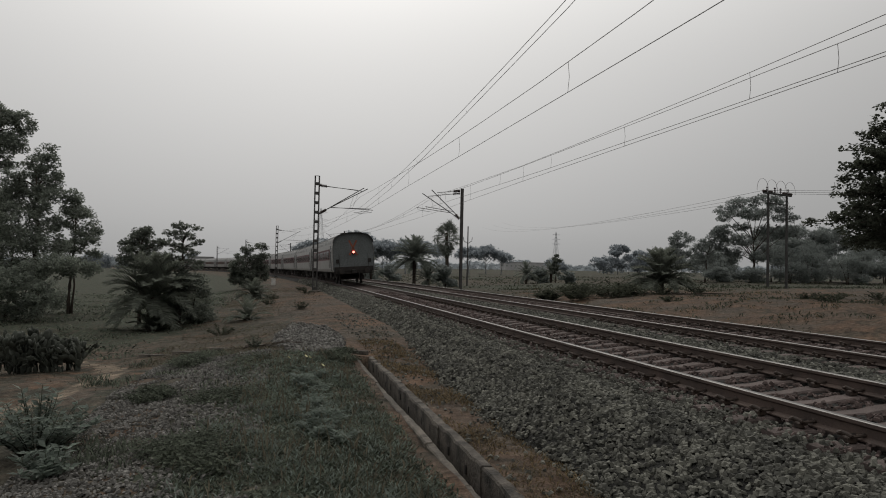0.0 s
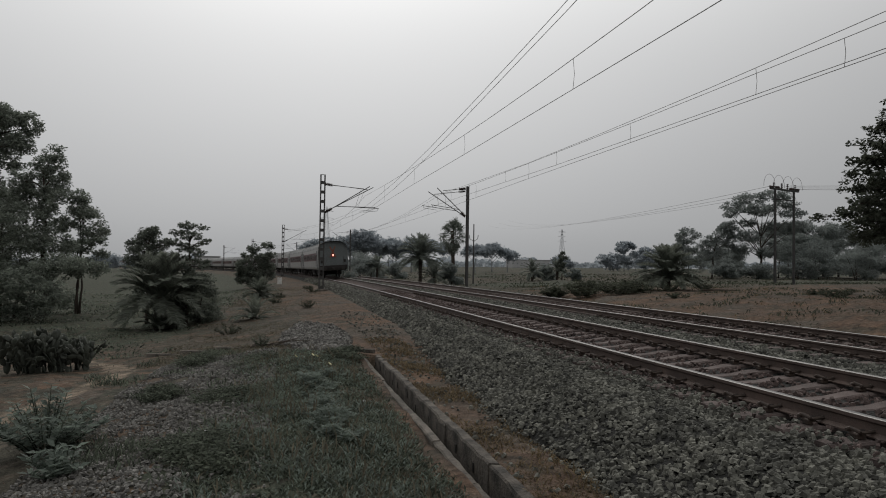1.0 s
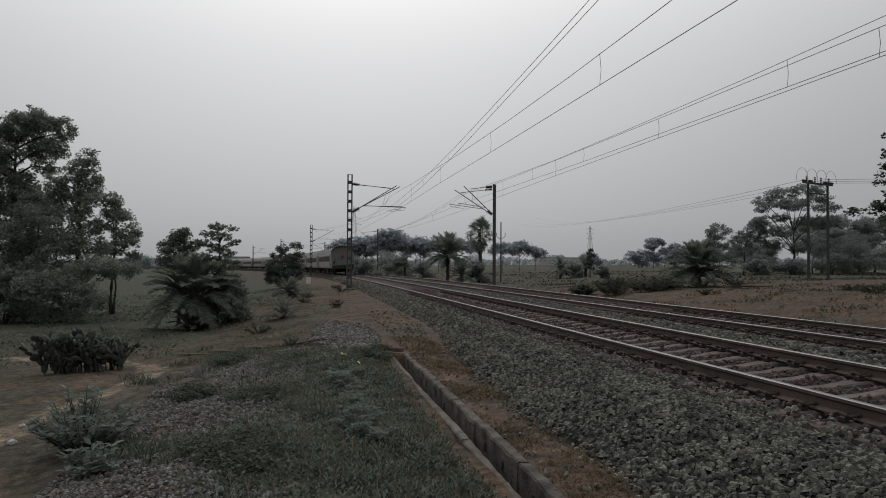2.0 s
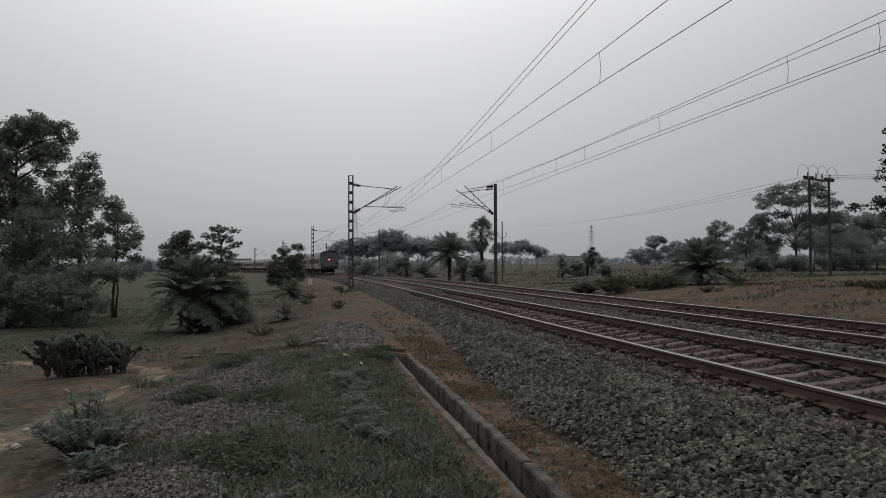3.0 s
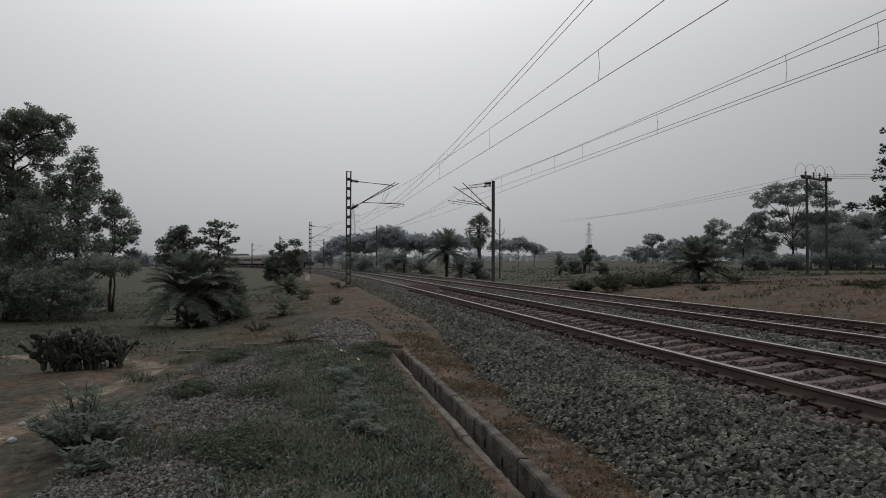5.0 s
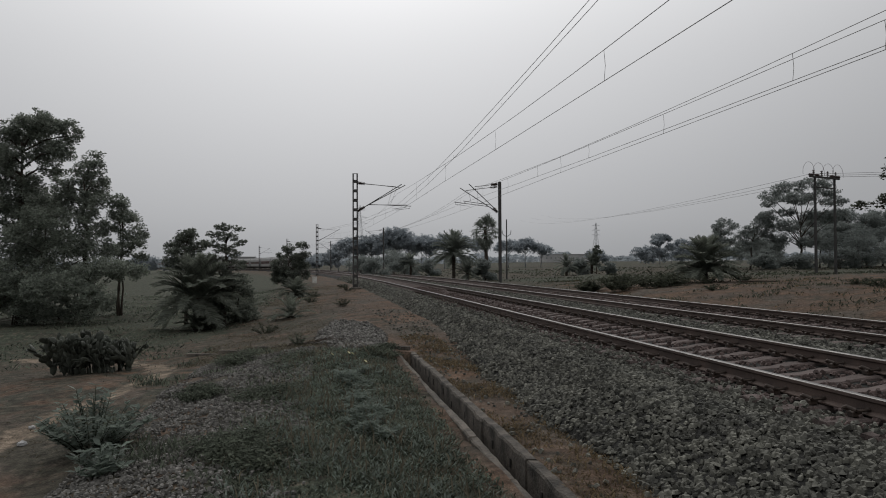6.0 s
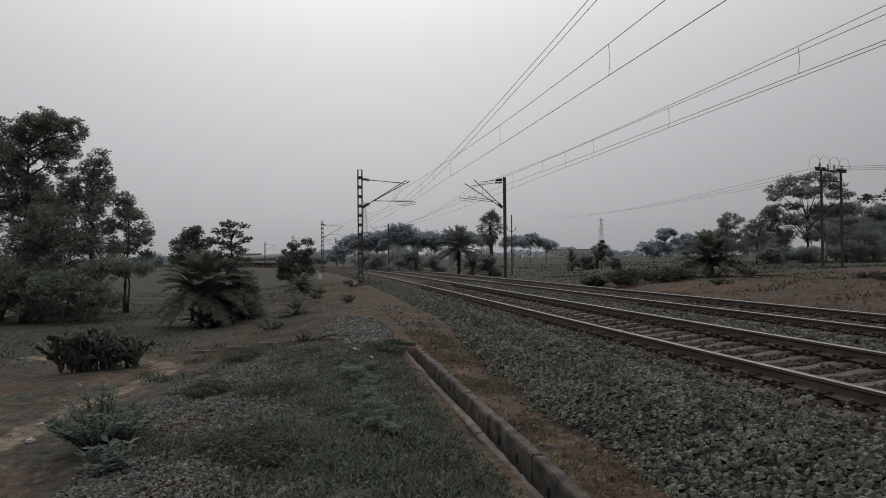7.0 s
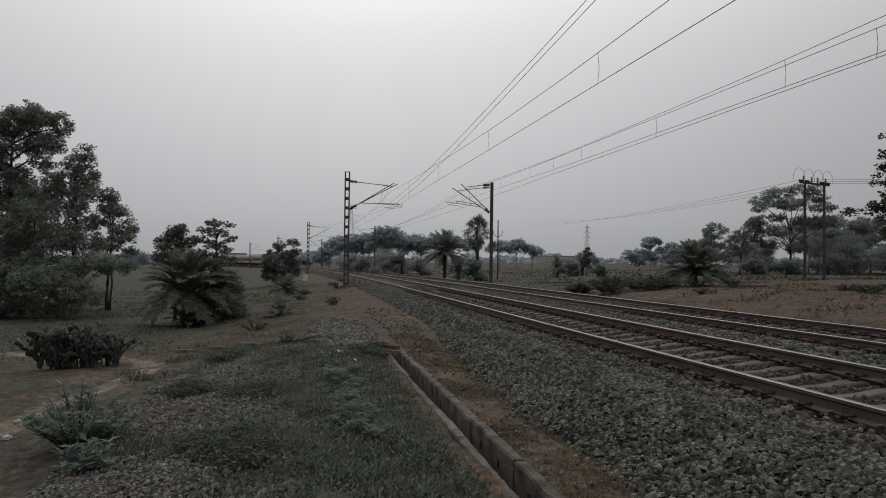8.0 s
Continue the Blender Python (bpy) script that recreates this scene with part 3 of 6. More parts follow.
stones("ballast_stones", -3.3, -0.95, 20.0, 50, 8500, MAT["ballast"], bedf, 0.042, "grey crushed-stone ballast along the near rail, midway", 16, lambda n, s, r: toe(n, s, r) & off_rails(n, s, r), 1.0)
stones("ballast_stones", -2.75, -0.95, 40.0, 95, 6000, MAT["ballast"], bedf, 0.045, "grey crushed-stone ballast along the near rail, farther on", 11, lambda n, s, r: toe(n, s, r) & off_rails(n, s, r), 1.2)
stones("ballast_stones", 0.95, 4.35, 44.0, 95, 4500, MAT["ballast"], bedf, 0.045, "grey crushed-stone ballast between the tracks, farther on", 12, off_rails, 1.2)


def bare(n, s, r):
    return toe(n, s, r) & off_rails(n, s, r)


stones("ballast_stones", -3.6, -0.95, -7.0, 3.2, 8500, MAT["ballast"], bedf, 0.040, "grey crushed-stone ballast along the near rail, beside the viewer", 13, bare, 1.0)
stones("ballast_stones", 0.95, 4.35, -7.0, 5.2, 6500, MAT["ballast"], bedf, 0.048, "grey crushed-stone ballast between the tracks, beside the viewer", 14, off_rails, 1.0)
stones("rusty_ballast_stones", -0.78, 0.78, -7.0, 4.2, 3500, MAT["ballast_red"], bedf, 0.040, "rust-dusted stones between the rails, beside the viewer", 15, off_rails, 1.0)
stones("ballast_stones", -3.6, -0.95, -30.0, -7.0, 3500, MAT["ballast"], bedf, 0.07, "grey crushed-stone ballast along the near rail, behind", 20, bare, 1.0)
stones("ballast_stones", 0.95, 4.35, -30.0, -7.0, 3000, MAT["ballast"], bedf, 0.08, "grey crushed-stone ballast between the tracks, behind", 21, off_rails, 1.0)


def on_ends(n, s, x, y):
    return np.maximum(bedf(n, s, x, y), np.where(n < 0, -0.185, -0.185 + 1.1 * cant(s))) + 0.012


stones("ballast_stones", -1.55, -1.06, 3.0, 34.0, 1100, MAT["ballast"], on_ends, 0.034, "grey crushed stones strewn over the sleeper ends", 17, lambda n, s, r: r.random(len(n)) < (abs(n) - 1.0) * 2.2, 1.4)
stones("rusty_ballast_stones", -1.4, -0.98, 3.0, 34.0, 700, MAT["ballast_red"], on_ends, 0.024, "rust-dusted stones strewn over the sleeper ends", 18, None, 1.4)
stones("ballast_stones", 1.10, 1.55, 5.0, 40.0, 1200, MAT["ballast"], on_ends, 0.038, "grey crushed stones strewn over the sleeper ends between the tracks", 19, None, 1.3)


def gz(n, s, x, y):
    return ground_z(x, y)


def lumpy(n, s, r):
    x, y = on_line(s, n)
    return wave(x, y, 0.9, 2.0) + 0.6 * wave(y, x, 0.31, 4.0) + r.random(len(n)) > 0.4


stones("earth_clods", 9.2, 30.0, 8.0, 62.0, 3000, MAT["clod"], gz, 0.016, "dark clods and litter on the earth bank", 31, lumpy, 1.1)
stones("earth_clods", -21.0, -8.3, 5.0, 60.0, 3000, MAT["clod"], gz, 0.012, "dark clods and litter on the trodden earth", 32, lumpy, 1.2)
stones("earth_clods", -8.3, -2.9, 17.0, 70.0, 3000, MAT["clod"], gz, 0.014, "dark clods and stones on the brown bank", 33, lumpy, 1.1)


def in_patch(n, s, r):
    x, y = on_line(s, n)
    edge = 2.6 * (1 - smooth(s, -2.0, 4.0)) + 0.9 * smooth(-n, 7.6, 8.4) + 0.9 * (1 - smooth(-n, 6.1, 6.6))
    return wave(x, y, 1.3, 4.0) + 0.7 * r.random(len(n)) - edge * r.random(len(n)) > -0.45


stones("loose_gravel", -8.4, -6.1, -2.0, 17.5, 30000, MAT["gravel"], gz, 0.023, "loose grey gravel strewn beside the low herbs", 6, in_patch, 1.3)
def heap(n, s, r):
    return ((n + 5.15) / 0.95) ** 2 + ((s - 21.0) / 5.2) ** 2 + 0.5 * r.random(len(n)) < 1.0


stones("loose_gravel", -6.2, -4.1, 16.6, 27.0, 6500, MAT["gravel"], gz, 0.042, "loose gravel heap on the brown bench of earth", 7, heap, 1.2)
stones("loose_gravel", -3.9, -2.7, 4.0, 30.0, 700, MAT["ballast"], gz, 0.03, "stray stones on the brown earth by the drain", 8, None, 1.2)


# ---- the concrete drain beside the line ----
def build_drain():
    dr = thing("drain", Matrix(), "open concrete trackside drain with chipped, weathered walls", "drain", kind="structure")
    rng = random.Random(5)
    c = math.degrees(HEAD)
    # no opening is cut: a near-black plate carries the shade inside each weep hole
    hole = Geo().box((0, 0, 0), (0.012, 0.05, 0.10), bevel=0.004).mesh("weep_hole", [MAT["under"]])
    for n_in, width, top0, side in ((DRAIN_R, 0.12, -0.585, 1), (DRAIN_L, -0.10, -0.628, -1)):
        q = -4.0
        while q < DRAIN_END:
            ln = min(rng.uniform(1.35, 1.9), DRAIN_END + 0.25 - q)
            g = Geo()
            k = 9
            top = top0 + rng.uniform(-0.02, 0.02)
            vs = []
            for i in range(k + 1):
                yy = ln * i / k * 0.994
                j = rng.uniform(-0.006, 0.006)
                chip = rng.uniform(0.005, 0.05) * (1.0 if side > 0 else 0.3) if rng.random() < 0.45 else 0.0
                a, b = n_in + j, n_in + width + rng.uniform(-0.007, 0.007)
                vs += [(a, yy, -1.2), (a + j * 0.5, yy, top - 0.02 - chip), (a + side * 0.015, yy, top - chip * 0.6), (b - side * 0.015, yy, top - rng.uniform(0, 0.012)),
                       (b, yy, top - 0.02), (b, yy, -1.2)]
            fs = [(i * 6 + a, i * 6 + (a + 1) % 6, i * 6 + 6 + (a + 1) % 6, i * 6 + 6 + a) for i in range(k) for a in range(6)]
            fs += [tuple(range(6))[::-1], tuple(k * 6 + a for a in range(6))]
            g.add(vs, fs)
            x, y = frame_axes(0.0, q)
            part("wall_block", g.mesh("wall_block", [MAT["concrete"]]), dr, pose(x, y, 0, 0, 0, c + rng.uniform(-0.35, 0.35)))
            if side > 0:
                for k_ in range(2):
                    hx, hy = frame_axes(n_in - 0.004, q + ln * (0.3 + 0.4 * k_))
                    part("weep_hole", hole, dr, pose(hx, hy, top0 - rng.uniform(0.13, 0.2), 0, 0, c))
            q += ln
    g = Geo().box((0, 0, 0), (0.22, DRAIN_END + 4, 0.06))
    x, y = frame_axes((DRAIN_L + DRAIN_R) / 2, (DRAIN_END - 4) / 2)
    part("drain_floor", g.mesh("drain_floor", [MAT["concrete"]]), dr, pose(x, y, -1.07, 0, 0, c))
    # the branch that leaves at the far end
    p0, p1 = Vector((-0.95, 15.95, 0)), Vector((-6.9, 18.75, 0))
    n = 6
    for i in range(n):
        a, b = p0.lerp(p1, i / n), p0.lerp(p1, (i + 0.97) / n)
        mid = (a + b) / 2
        z = float(ground_z(mid.x, mid.y))
        g = Geo().box((0, 0, 0), ((b - a).length, 0.12, 0.30), bevel=0.012)
        yaw = math.degrees(math.atan2((b - a).y, (b - a).x))
        part("branch_block", g.mesh("branch_block", [MAT["concrete"]]), dr, pose(mid.x, mid.y, z - 0.10, 0, 2.2, yaw))


build_drain()


# ---- overhead line ----
def insulator(g, a, b, r=0.115, sheds=6, mat=1):
    """A ribbed insulator from a to b."""
    a, b = Vector(a), Vector(b)
    ln = (b - a).length
    prof = [(0.03, 0.0)]
    for i in range(sheds):
        z = ln * (i + 0.5) / sheds
        prof += [(0.035, z - ln * 0.35 / sheds), (r, z - ln * 0.1 / sheds), (r * 0.9, z + ln * 0.12 / sheds), (0.035, z + ln * 0.3 / sheds)]
    prof.append((0.03, ln))
    m = Matrix.Translation(a) @ (b - a).to_track_quat("Z", "Y").to_matrix().to_4x4()
    g.lathe(prof, 10, m, mat)


def cantilever(side, reach, z_top, z_low, z_contact, y0):
    """Bracket tubes from a mast at x = 0 reaching to x = side * reach."""
    g = Geo()
    sd = side
    tip = Vector((sd * reach, y0, z_top - 0.28))
    a = Vector((sd * 0.18, 0, z_top))
    b = Vector((sd * 0.18, 0, z_low))
    a2, b2 = a + Vector((sd * 0.55, y0 * 0.2, -0.06)), b + (tip - b) * 0.17
    insulator(g, a, a2)
    insulator(g, b, b2)
    g.tube([a2, tip], 0.022)
    g.tube([b2, tip + Vector((sd * 0.45, 0, 0.20))], 0.032)
    reg0 = b2 + (tip - b2) * 0.12
    reg1 = Vector((sd * (reach + 0.9), y0, z_contact + 0.32))
    g.tube([reg0, reg1], 0.022)
    g.tube([reg1 - Vector((sd * 0.08, 0, 0)), reg1 + Vector((-sd * 0.1, 0, -0.18)), Vector((sd * (reach - 0.3), y0, z_contact))], 0.014)
    g.tube([tip - Vector((sd * 0.25, 0, 0.12)), (reg0 + reg1) / 2], 0.008)
    return g.mesh("cantilever", [MAT["steel"], MAT["porcelain"]])


def lattice_mesh(h):
    """Two rolled channels tied by batten plates: open slots between them."""
    g = Geo()
    w, dpt = 0.40, 0.20
    for sx in (-1, 1):
        g.box((sx * (w / 2 - 0.006), 0, h / 2), (0.012, dpt, h))
        for sy in (-1, 1):
            g.box((sx * (w / 2 - 0.05), sy * (dpt / 2 - 0.006), h / 2), (0.09, 0.011, h))
    z = 0.25
    while z < h:
        for sy in (-1, 1):
            g.box((0, sy * (dpt / 2 + 0.003), z), (w - 0.02, 0.012, 0.22))
        z += 0.72
    g.box((0, 0, h + 0.01), (w + 0.02, dpt + 0.02, 0.02))
    return g.mesh("lattice_column", [MAT["steel"]])


def hsection_mesh(h):
    """A rolled steel joist column."""
    g = Geo()
    for sy in (-1, 1):
        g.box((0, sy * 0.11, h / 2), (0.20, 0.018, h))
    g.box((0, 0, h / 2), (0.016, 0.21, h))
    g.box((0, 0, h + 0.01), (0.22, 0.25, 0.02))
    return g.mesh("joist_column", [MAT["steel"]])


def build_masts():
    col, block = lattice_mesh(8.75), Geo().box((0, 0, 0.0), (0.9, 0.9, 0.9), bevel=0.05).mesh("footing", [MAT["concrete"]])
    arm1, arm2 = cantilever(1, 3.45, 8.15, 6.0, 6.12, 0.5), cantilever(1, 3.05, 8.1, 5.95, 6.12, -0.5)
    for s, double in ((-13.0, True), (56.3, True), (125.5, False), (194.5, False), (262.0, False), (330.0, False)):
        x, y = on_line(s, -3.12)
        z = float(ground_z(float(x), float(y)))
        m = thing("overhead_mast", pose(float(x), float(y), z, 0, 0, math.degrees(float(heading(s)))), "dark steel lattice mast carrying the overhead wire on a bracket",
                  "mast", "overhead line masts")
        up = -0.6 - z
        part("lattice_column", col, m)
        part("footing", block, m, pose(0, 0, -0.32))
        part("cantilever", arm1, m, pose(0, 0, up))
        if double:
            part("cantilever", arm2, m, pose(0, 0, up))
    col2 = hsection_mesh(8.5)
    arm3, arm4 = cantilever(-1, 2.6, 7.9, 5.9, 6.4, 0.5), cantilever(-1, 2.1, 8.1, 5.95, 6.4, -0.5)
    for s, double in ((-12.0, True), (55.4, True), (124.0, False), (193.0, False), (262.0, False)):
        x, y = on_line(s, SPACING + 2.6)
        z = float(ground_z(float(x), float(y)))
        m = thing("overhead_mast", pose(float(x), float(y), z, 0, 0, math.degrees(float(heading(s)))), "grey steel joist mast with overhead line brackets",
                  "mast", "overhead line masts")
        up = -0.6 - z
        part("joist_column", col2, m)
        part("footing", block, m, pose(0, 0, -0.40))
        part("cantilever", arm3, m, pose(0, 0, up))
        if double:
            part("cantilever", arm4, m, pose(0, 0, up))


build_masts()


def wire_run(spans, droppers, r, label):
    """spans: lists of (s, n, z) through which a wire hangs; droppers: (s, n, top, bottom)."""
    w = thing("overhead_wire", Matrix(), label, "overhead wire", "overhead wires")
    for pts, name in spans:
        g = Geo()
        ss = [p[0] for p in pts]
        s = np.unique(np.concatenate([np.arange(ss[0], ss[-1], 3.0), ss]))
        path = []
        for si in s:
            x, y = on_line(si, np.interp(si, ss, [p[1] for p in pts]))
            path.append((float(x), float(y), float(np.interp(si, ss, [p[2] for p in pts]))))
        g.tube(path, r, 5)
        part(name, g.mesh(name, [MAT["wire"]]), w)
    for s, n, a, b in droppers:
        x, y = on_line(s, n)
        g = Geo().tube([(float(x), float(y), a), (float(x) + 0.03, float(y), (a + b) / 2), (float(x), float(y), b)], r * 0.7, 4)
        part("dropper", g.mesh("dropper", [MAT["wire"]]), w)
    return w


def sagging(s0, s1, n0, n1, z_sup, sag, k=9):
    return [(s0 + (s1 - s0) * i / k, n0 + (n1 - n0) * i / k, z_sup - sag * 4 * (i / k) * (1 - i / k)) for i in range(k + 1)]


def build_wires():
    R = 0.0085
    # near line: the running wire pair with droppers
    mess = [(-13, 0.2, 6.5), (0, 0.2, 6.16), (13, 0.2, 5.99), (18, 0.2, 5.97), (23.2, 0.2, 6.01), (26, 0.2, 6.05), (32.4, 0.2, 6.17), (35.9, 0.2, 6.26), (46, 0.15, 6.47)] \
        + sagging(56.3, 125.5, 0.1, -0.2, 6.75, 0.9) + sagging(125.5, 194.5, -0.2, 0.2, 6.75, 0.9)[1:] + sagging(194.5, 262, 0.2, -0.2, 6.75, 0.9)[1:]
    cont = [(-13, 0.2, 5.24), (11, 0.2, 5.26), (16.2, 0.2, 5.29), (26.3, 0.2, 5.35), (36.7, 0.2, 5.43), (56.3, 0.25, 5.47), (125.5, -0.2, 5.45), (194.5, 0.2, 5.45), (262, -0.2, 5.45)]

    def hung(at, upper, lower):
        n = float(np.interp(at, [p[0] for p in lower], [p[1] for p in lower]))
        return (at, n, *(float(np.interp(at, [p[0] for p in w], [p[2] for p in w])) for w in (upper, lower)))

    dr = [hung(at, mess, cont) for at in (6.5, 16.1, 26.1, 36.3, 47.0, 66, 76, 86, 96, 106, 116)]
    wire_run(((mess, "messenger_wire"), (cont, "contact_wire")), dr, R, "thin dark messenger and contact wires with droppers over the near track")
    # near line: the second pair, coming down from its anchor
    hi = [(-13, -0.65, 8.6), (16.4, 0.0, 7.2), (19.7, 0.01, 7.02), (24.8, 0.03, 6.78), (31.7, 0.06, 6.48), (34, 0.07, 6.41), (41.6, 0.1, 6.16), (56.3, 0.15, 5.95), (90, -0.6, 6.5), (125.5, -2.3, 7.3)]
    hi2 = [(-13, -0.65, 8.5), (16.1, 0.11, 7.12), (20, 0.13, 6.93), (25.3, 0.16, 6.66), (32.3, 0.19, 6.29), (34.7, 0.2, 6.18), (42.6, 0.24, 5.91), (56.3, 0.3, 5.68), (90, -0.5, 6.3), (125.5, -2.3, 7.15)]
    wire_run(((hi, "messenger_wire"), (hi2, "contact_wire")), [hung(at, hi, hi2) for at in (25.0, 34.2, 42.0)], R, "pair of thin wires coming down above the near track")
    # far line: two pairs side by side
    F = SPACING
    m1 = [(-12, F, 6.85), (0, F, 6.56), (13.6, F, 6.40), (18.9, F, 6.35), (26.2, F, 6.355), (34.1, F, 6.40), (44, F - 0.05, 6.58)] \
        + sagging(55.4, 124, F - 0.1, F + 0.2, 6.85, 0.8) + sagging(124, 193, F + 0.2, F, 6.85, 0.8)[1:]
    m2 = [(-12, F + 0.1, 6.45), (0, F + 0.1, 6.27), (13.8, F + 0.1, 6.25), (17, F + 0.1, 6.27), (22.2, F + 0.1, 6.30), (29.1, F + 0.1, 6.37), (34.4, F + 0.1, 6.42), (44.4, F + 0.15, 6.57)] \
        + sagging(55.4, 124, F + 0.3, F + 2.2, 6.9, 0.5)
    c1 = [(-12, F, 5.6), (13.7, F, 5.68), (21, F, 5.73), (30.4, F, 5.80), (37.7, F, 5.90), (44.7, F, 5.99), (55.4, F - 0.1, 6.08), (124, F + 0.2, 6.0), (193, F, 5.9)]
    c2 = [(-12, F + 0.1, 5.62), (13.8, F + 0.1, 5.635), (24, F + 0.1, 5.66), (34.8, F + 0.1, 5.68), (45, F + 0.1, 5.66), (55.4, F + 0.3, 5.68), (124, F + 2.2, 6.4)]
    wire_run(((m1, "messenger_wire"), (c1, "contact_wire")), [hung(at, m1, c1) for at in (8.5, 16.9, 30.4, 37.7, 50, 66, 78, 90, 102)], R,
             "thin dark messenger and contact wires with droppers over the far track")
    wire_run(((m2, "messenger_wire"), (c2, "contact_wire")), [hung(at, m2, c2) for at in (5.0, 14.1, 23.8, 34.3, 44.0, 60, 72)], R, "second pair of thin wires over the far track")


build_wires()


# ---- the train ----
COACH_L, COACH_PITCH, SPEED, TAIL_S, COACHES = 23.5, 24.3, 23.3, 57.5, 18


def section(k=7):
    """Half outline of a coach body from sill to roof: (half width, height)."""
    pts = [(1.57, 1.05), (1.62, 1.25), (1.62, 2.2), (1.60, 2.9), (1.55, 3.25)]
    for i in range(1, k + 1):
        a = math.pi / 2 * i / k
        pts.append((1.55 * math.cos(a) ** 0.75 if i < k else 0.0, 3.25 + 0.78 * math.sin(a)))
    return pts


def coach_parts():
    half = section()
    L = COACH_L
    out = []
    # side walls
    wall, roof, end = Geo(), Geo(), Geo()
    side = half[:5]
    for sx in (-1, 1):
        vs = [(sx * w, y, z) for y in (0.0, L) for w, z in side] + [(sx * (w - 0.06), y, z) for y in (0.0, L) for w, z in side]
        k = len(side)
        fs = []
        for i in range(k - 1):
            fs += [(i, i + 1, k + i + 1, k + i), (2 * k + i, 2 * k + i + 1, 3 * k + i + 1, 3 * k + i)]
            fs += [(i, i + 1, 2 * k + i + 1, 2 * k + i), (k + i, k + i + 1, 3 * k + i + 1, 3 * k + i)]
        wall.add(vs, fs)
    wall.box((0, L / 2, 1.08), (3.1, L - 0.1, 0.10))
    top = half[4:]
    ring = [(-w, z) for w, z in top] + [(w, z) for w, z in top[::-1][1:]]
    vs = [(w, y, z) for y in (-0.02, L + 0.02) for w, z in ring]
    k = len(ring)
    roof.add(vs, [(i, i + 1, k + i + 1, k + i) for i in range(k - 1)])
    for i in range(26):   # pressed roof ribs
        y = 0.6 + i * (L - 1.2) / 25
        roof.tube([(w * 1.003, y, z + 0.012) for w, z in ring], 0.014, 4)
    for y in (2.6, 5.5, 8.5, 11.7, 15, 18, 20.8):
        roof.box((0.0, y, 4.04), (0.5, 0.42, 0.10), bevel=0.03)
    full = [(-w, z) for w, z in half] + [(w, z) for w, z in half[::-1][1:]]
    n = len(full)
    end.add([(w * 0.985, y, z - 0.01) for y in (0.0, 0.06) for w, z in full],
            [tuple(range(n)), tuple(range(n, 2 * n))[::-1]] + [(i, (i + 1) % n, n + (i + 1) % n, n + i) for i in range(n)])
    out += [("side_wall", wall.mesh("side_wall", [MAT["coach"]]), "light grey painted steel side walls"),
            ("roof", roof.mesh("roof", [MAT["roof"]], False), "ribbed grey roof"),
            ("end_wall", end.mesh("end_wall", [MAT["coach_end"]]), "dark grey end wall")]
    return out


def window_mesh():
    return Geo().box((0, 0, 0), (0.02, 1.12, 0.62), bevel=0.006).mesh("window", [MAT["glass"]])


def door_meshes():
    d = Geo().box((0, 0, 0), (0.03, 0.82, 1.98), bevel=0.012)
    w = Geo().box((0, 0, 0), (0.02, 0.42, 0.62), bevel=0.006)
    h = Geo().tube([(0, 0, -0.6), (-0.05, 0, -0.58), (-0.05, 0, 0.58), (0, 0, 0.6)], 0.016, 5)
    return d.mesh("door", [MAT["coach_end"]]), w.mesh("door_window", [MAT["glass"]]), h.mesh("handrail", [MAT["steel"]])


def bogie_mesh():
    g = Geo()
    for sx in (-1, 1):
        g.box((sx * 1.0, 0, 0.62), (0.12, 3.1, 0.2), bevel=0.03)
        for sy in (-1.28, 1.28):
            g.box((sx * 1.02, sy, 0.46), (0.2, 0.34, 0.3), bevel=0.04)
            g.tube([(sx * 1.02, sy * 0.6, 0.5), (sx * 1.02, sy * 0.6, 0.85)], 0.11, 8)
    g.box((0, 0, 0.66), (2.0, 0.5, 0.22), bevel=0.03)
    return g.mesh("bogie_frame", [MAT["under"]])


def wheelset_mesh():
    g = Geo()
    for sx in (-1, 1):
        m = Matrix.Translation((sx * 0.85, 0, 0.457)) @ Matrix.Rotation(math.radians(90), 4, "Y")
        g.lathe([(0.08, -0.09), (0.40, -0.06), (0.457, -0.06), (0.457, 0.05), (0.485, 0.06) if sx < 0 else (0.457, 0.06), (0.40, 0.075), (0.08, 0.09)], 20, m)
    g.tube([(-0.9, 0, 0.457), (0.9, 0, 0.457)], 0.08, 8)
    return g.mesh("wheelset", [MAT["under"]])


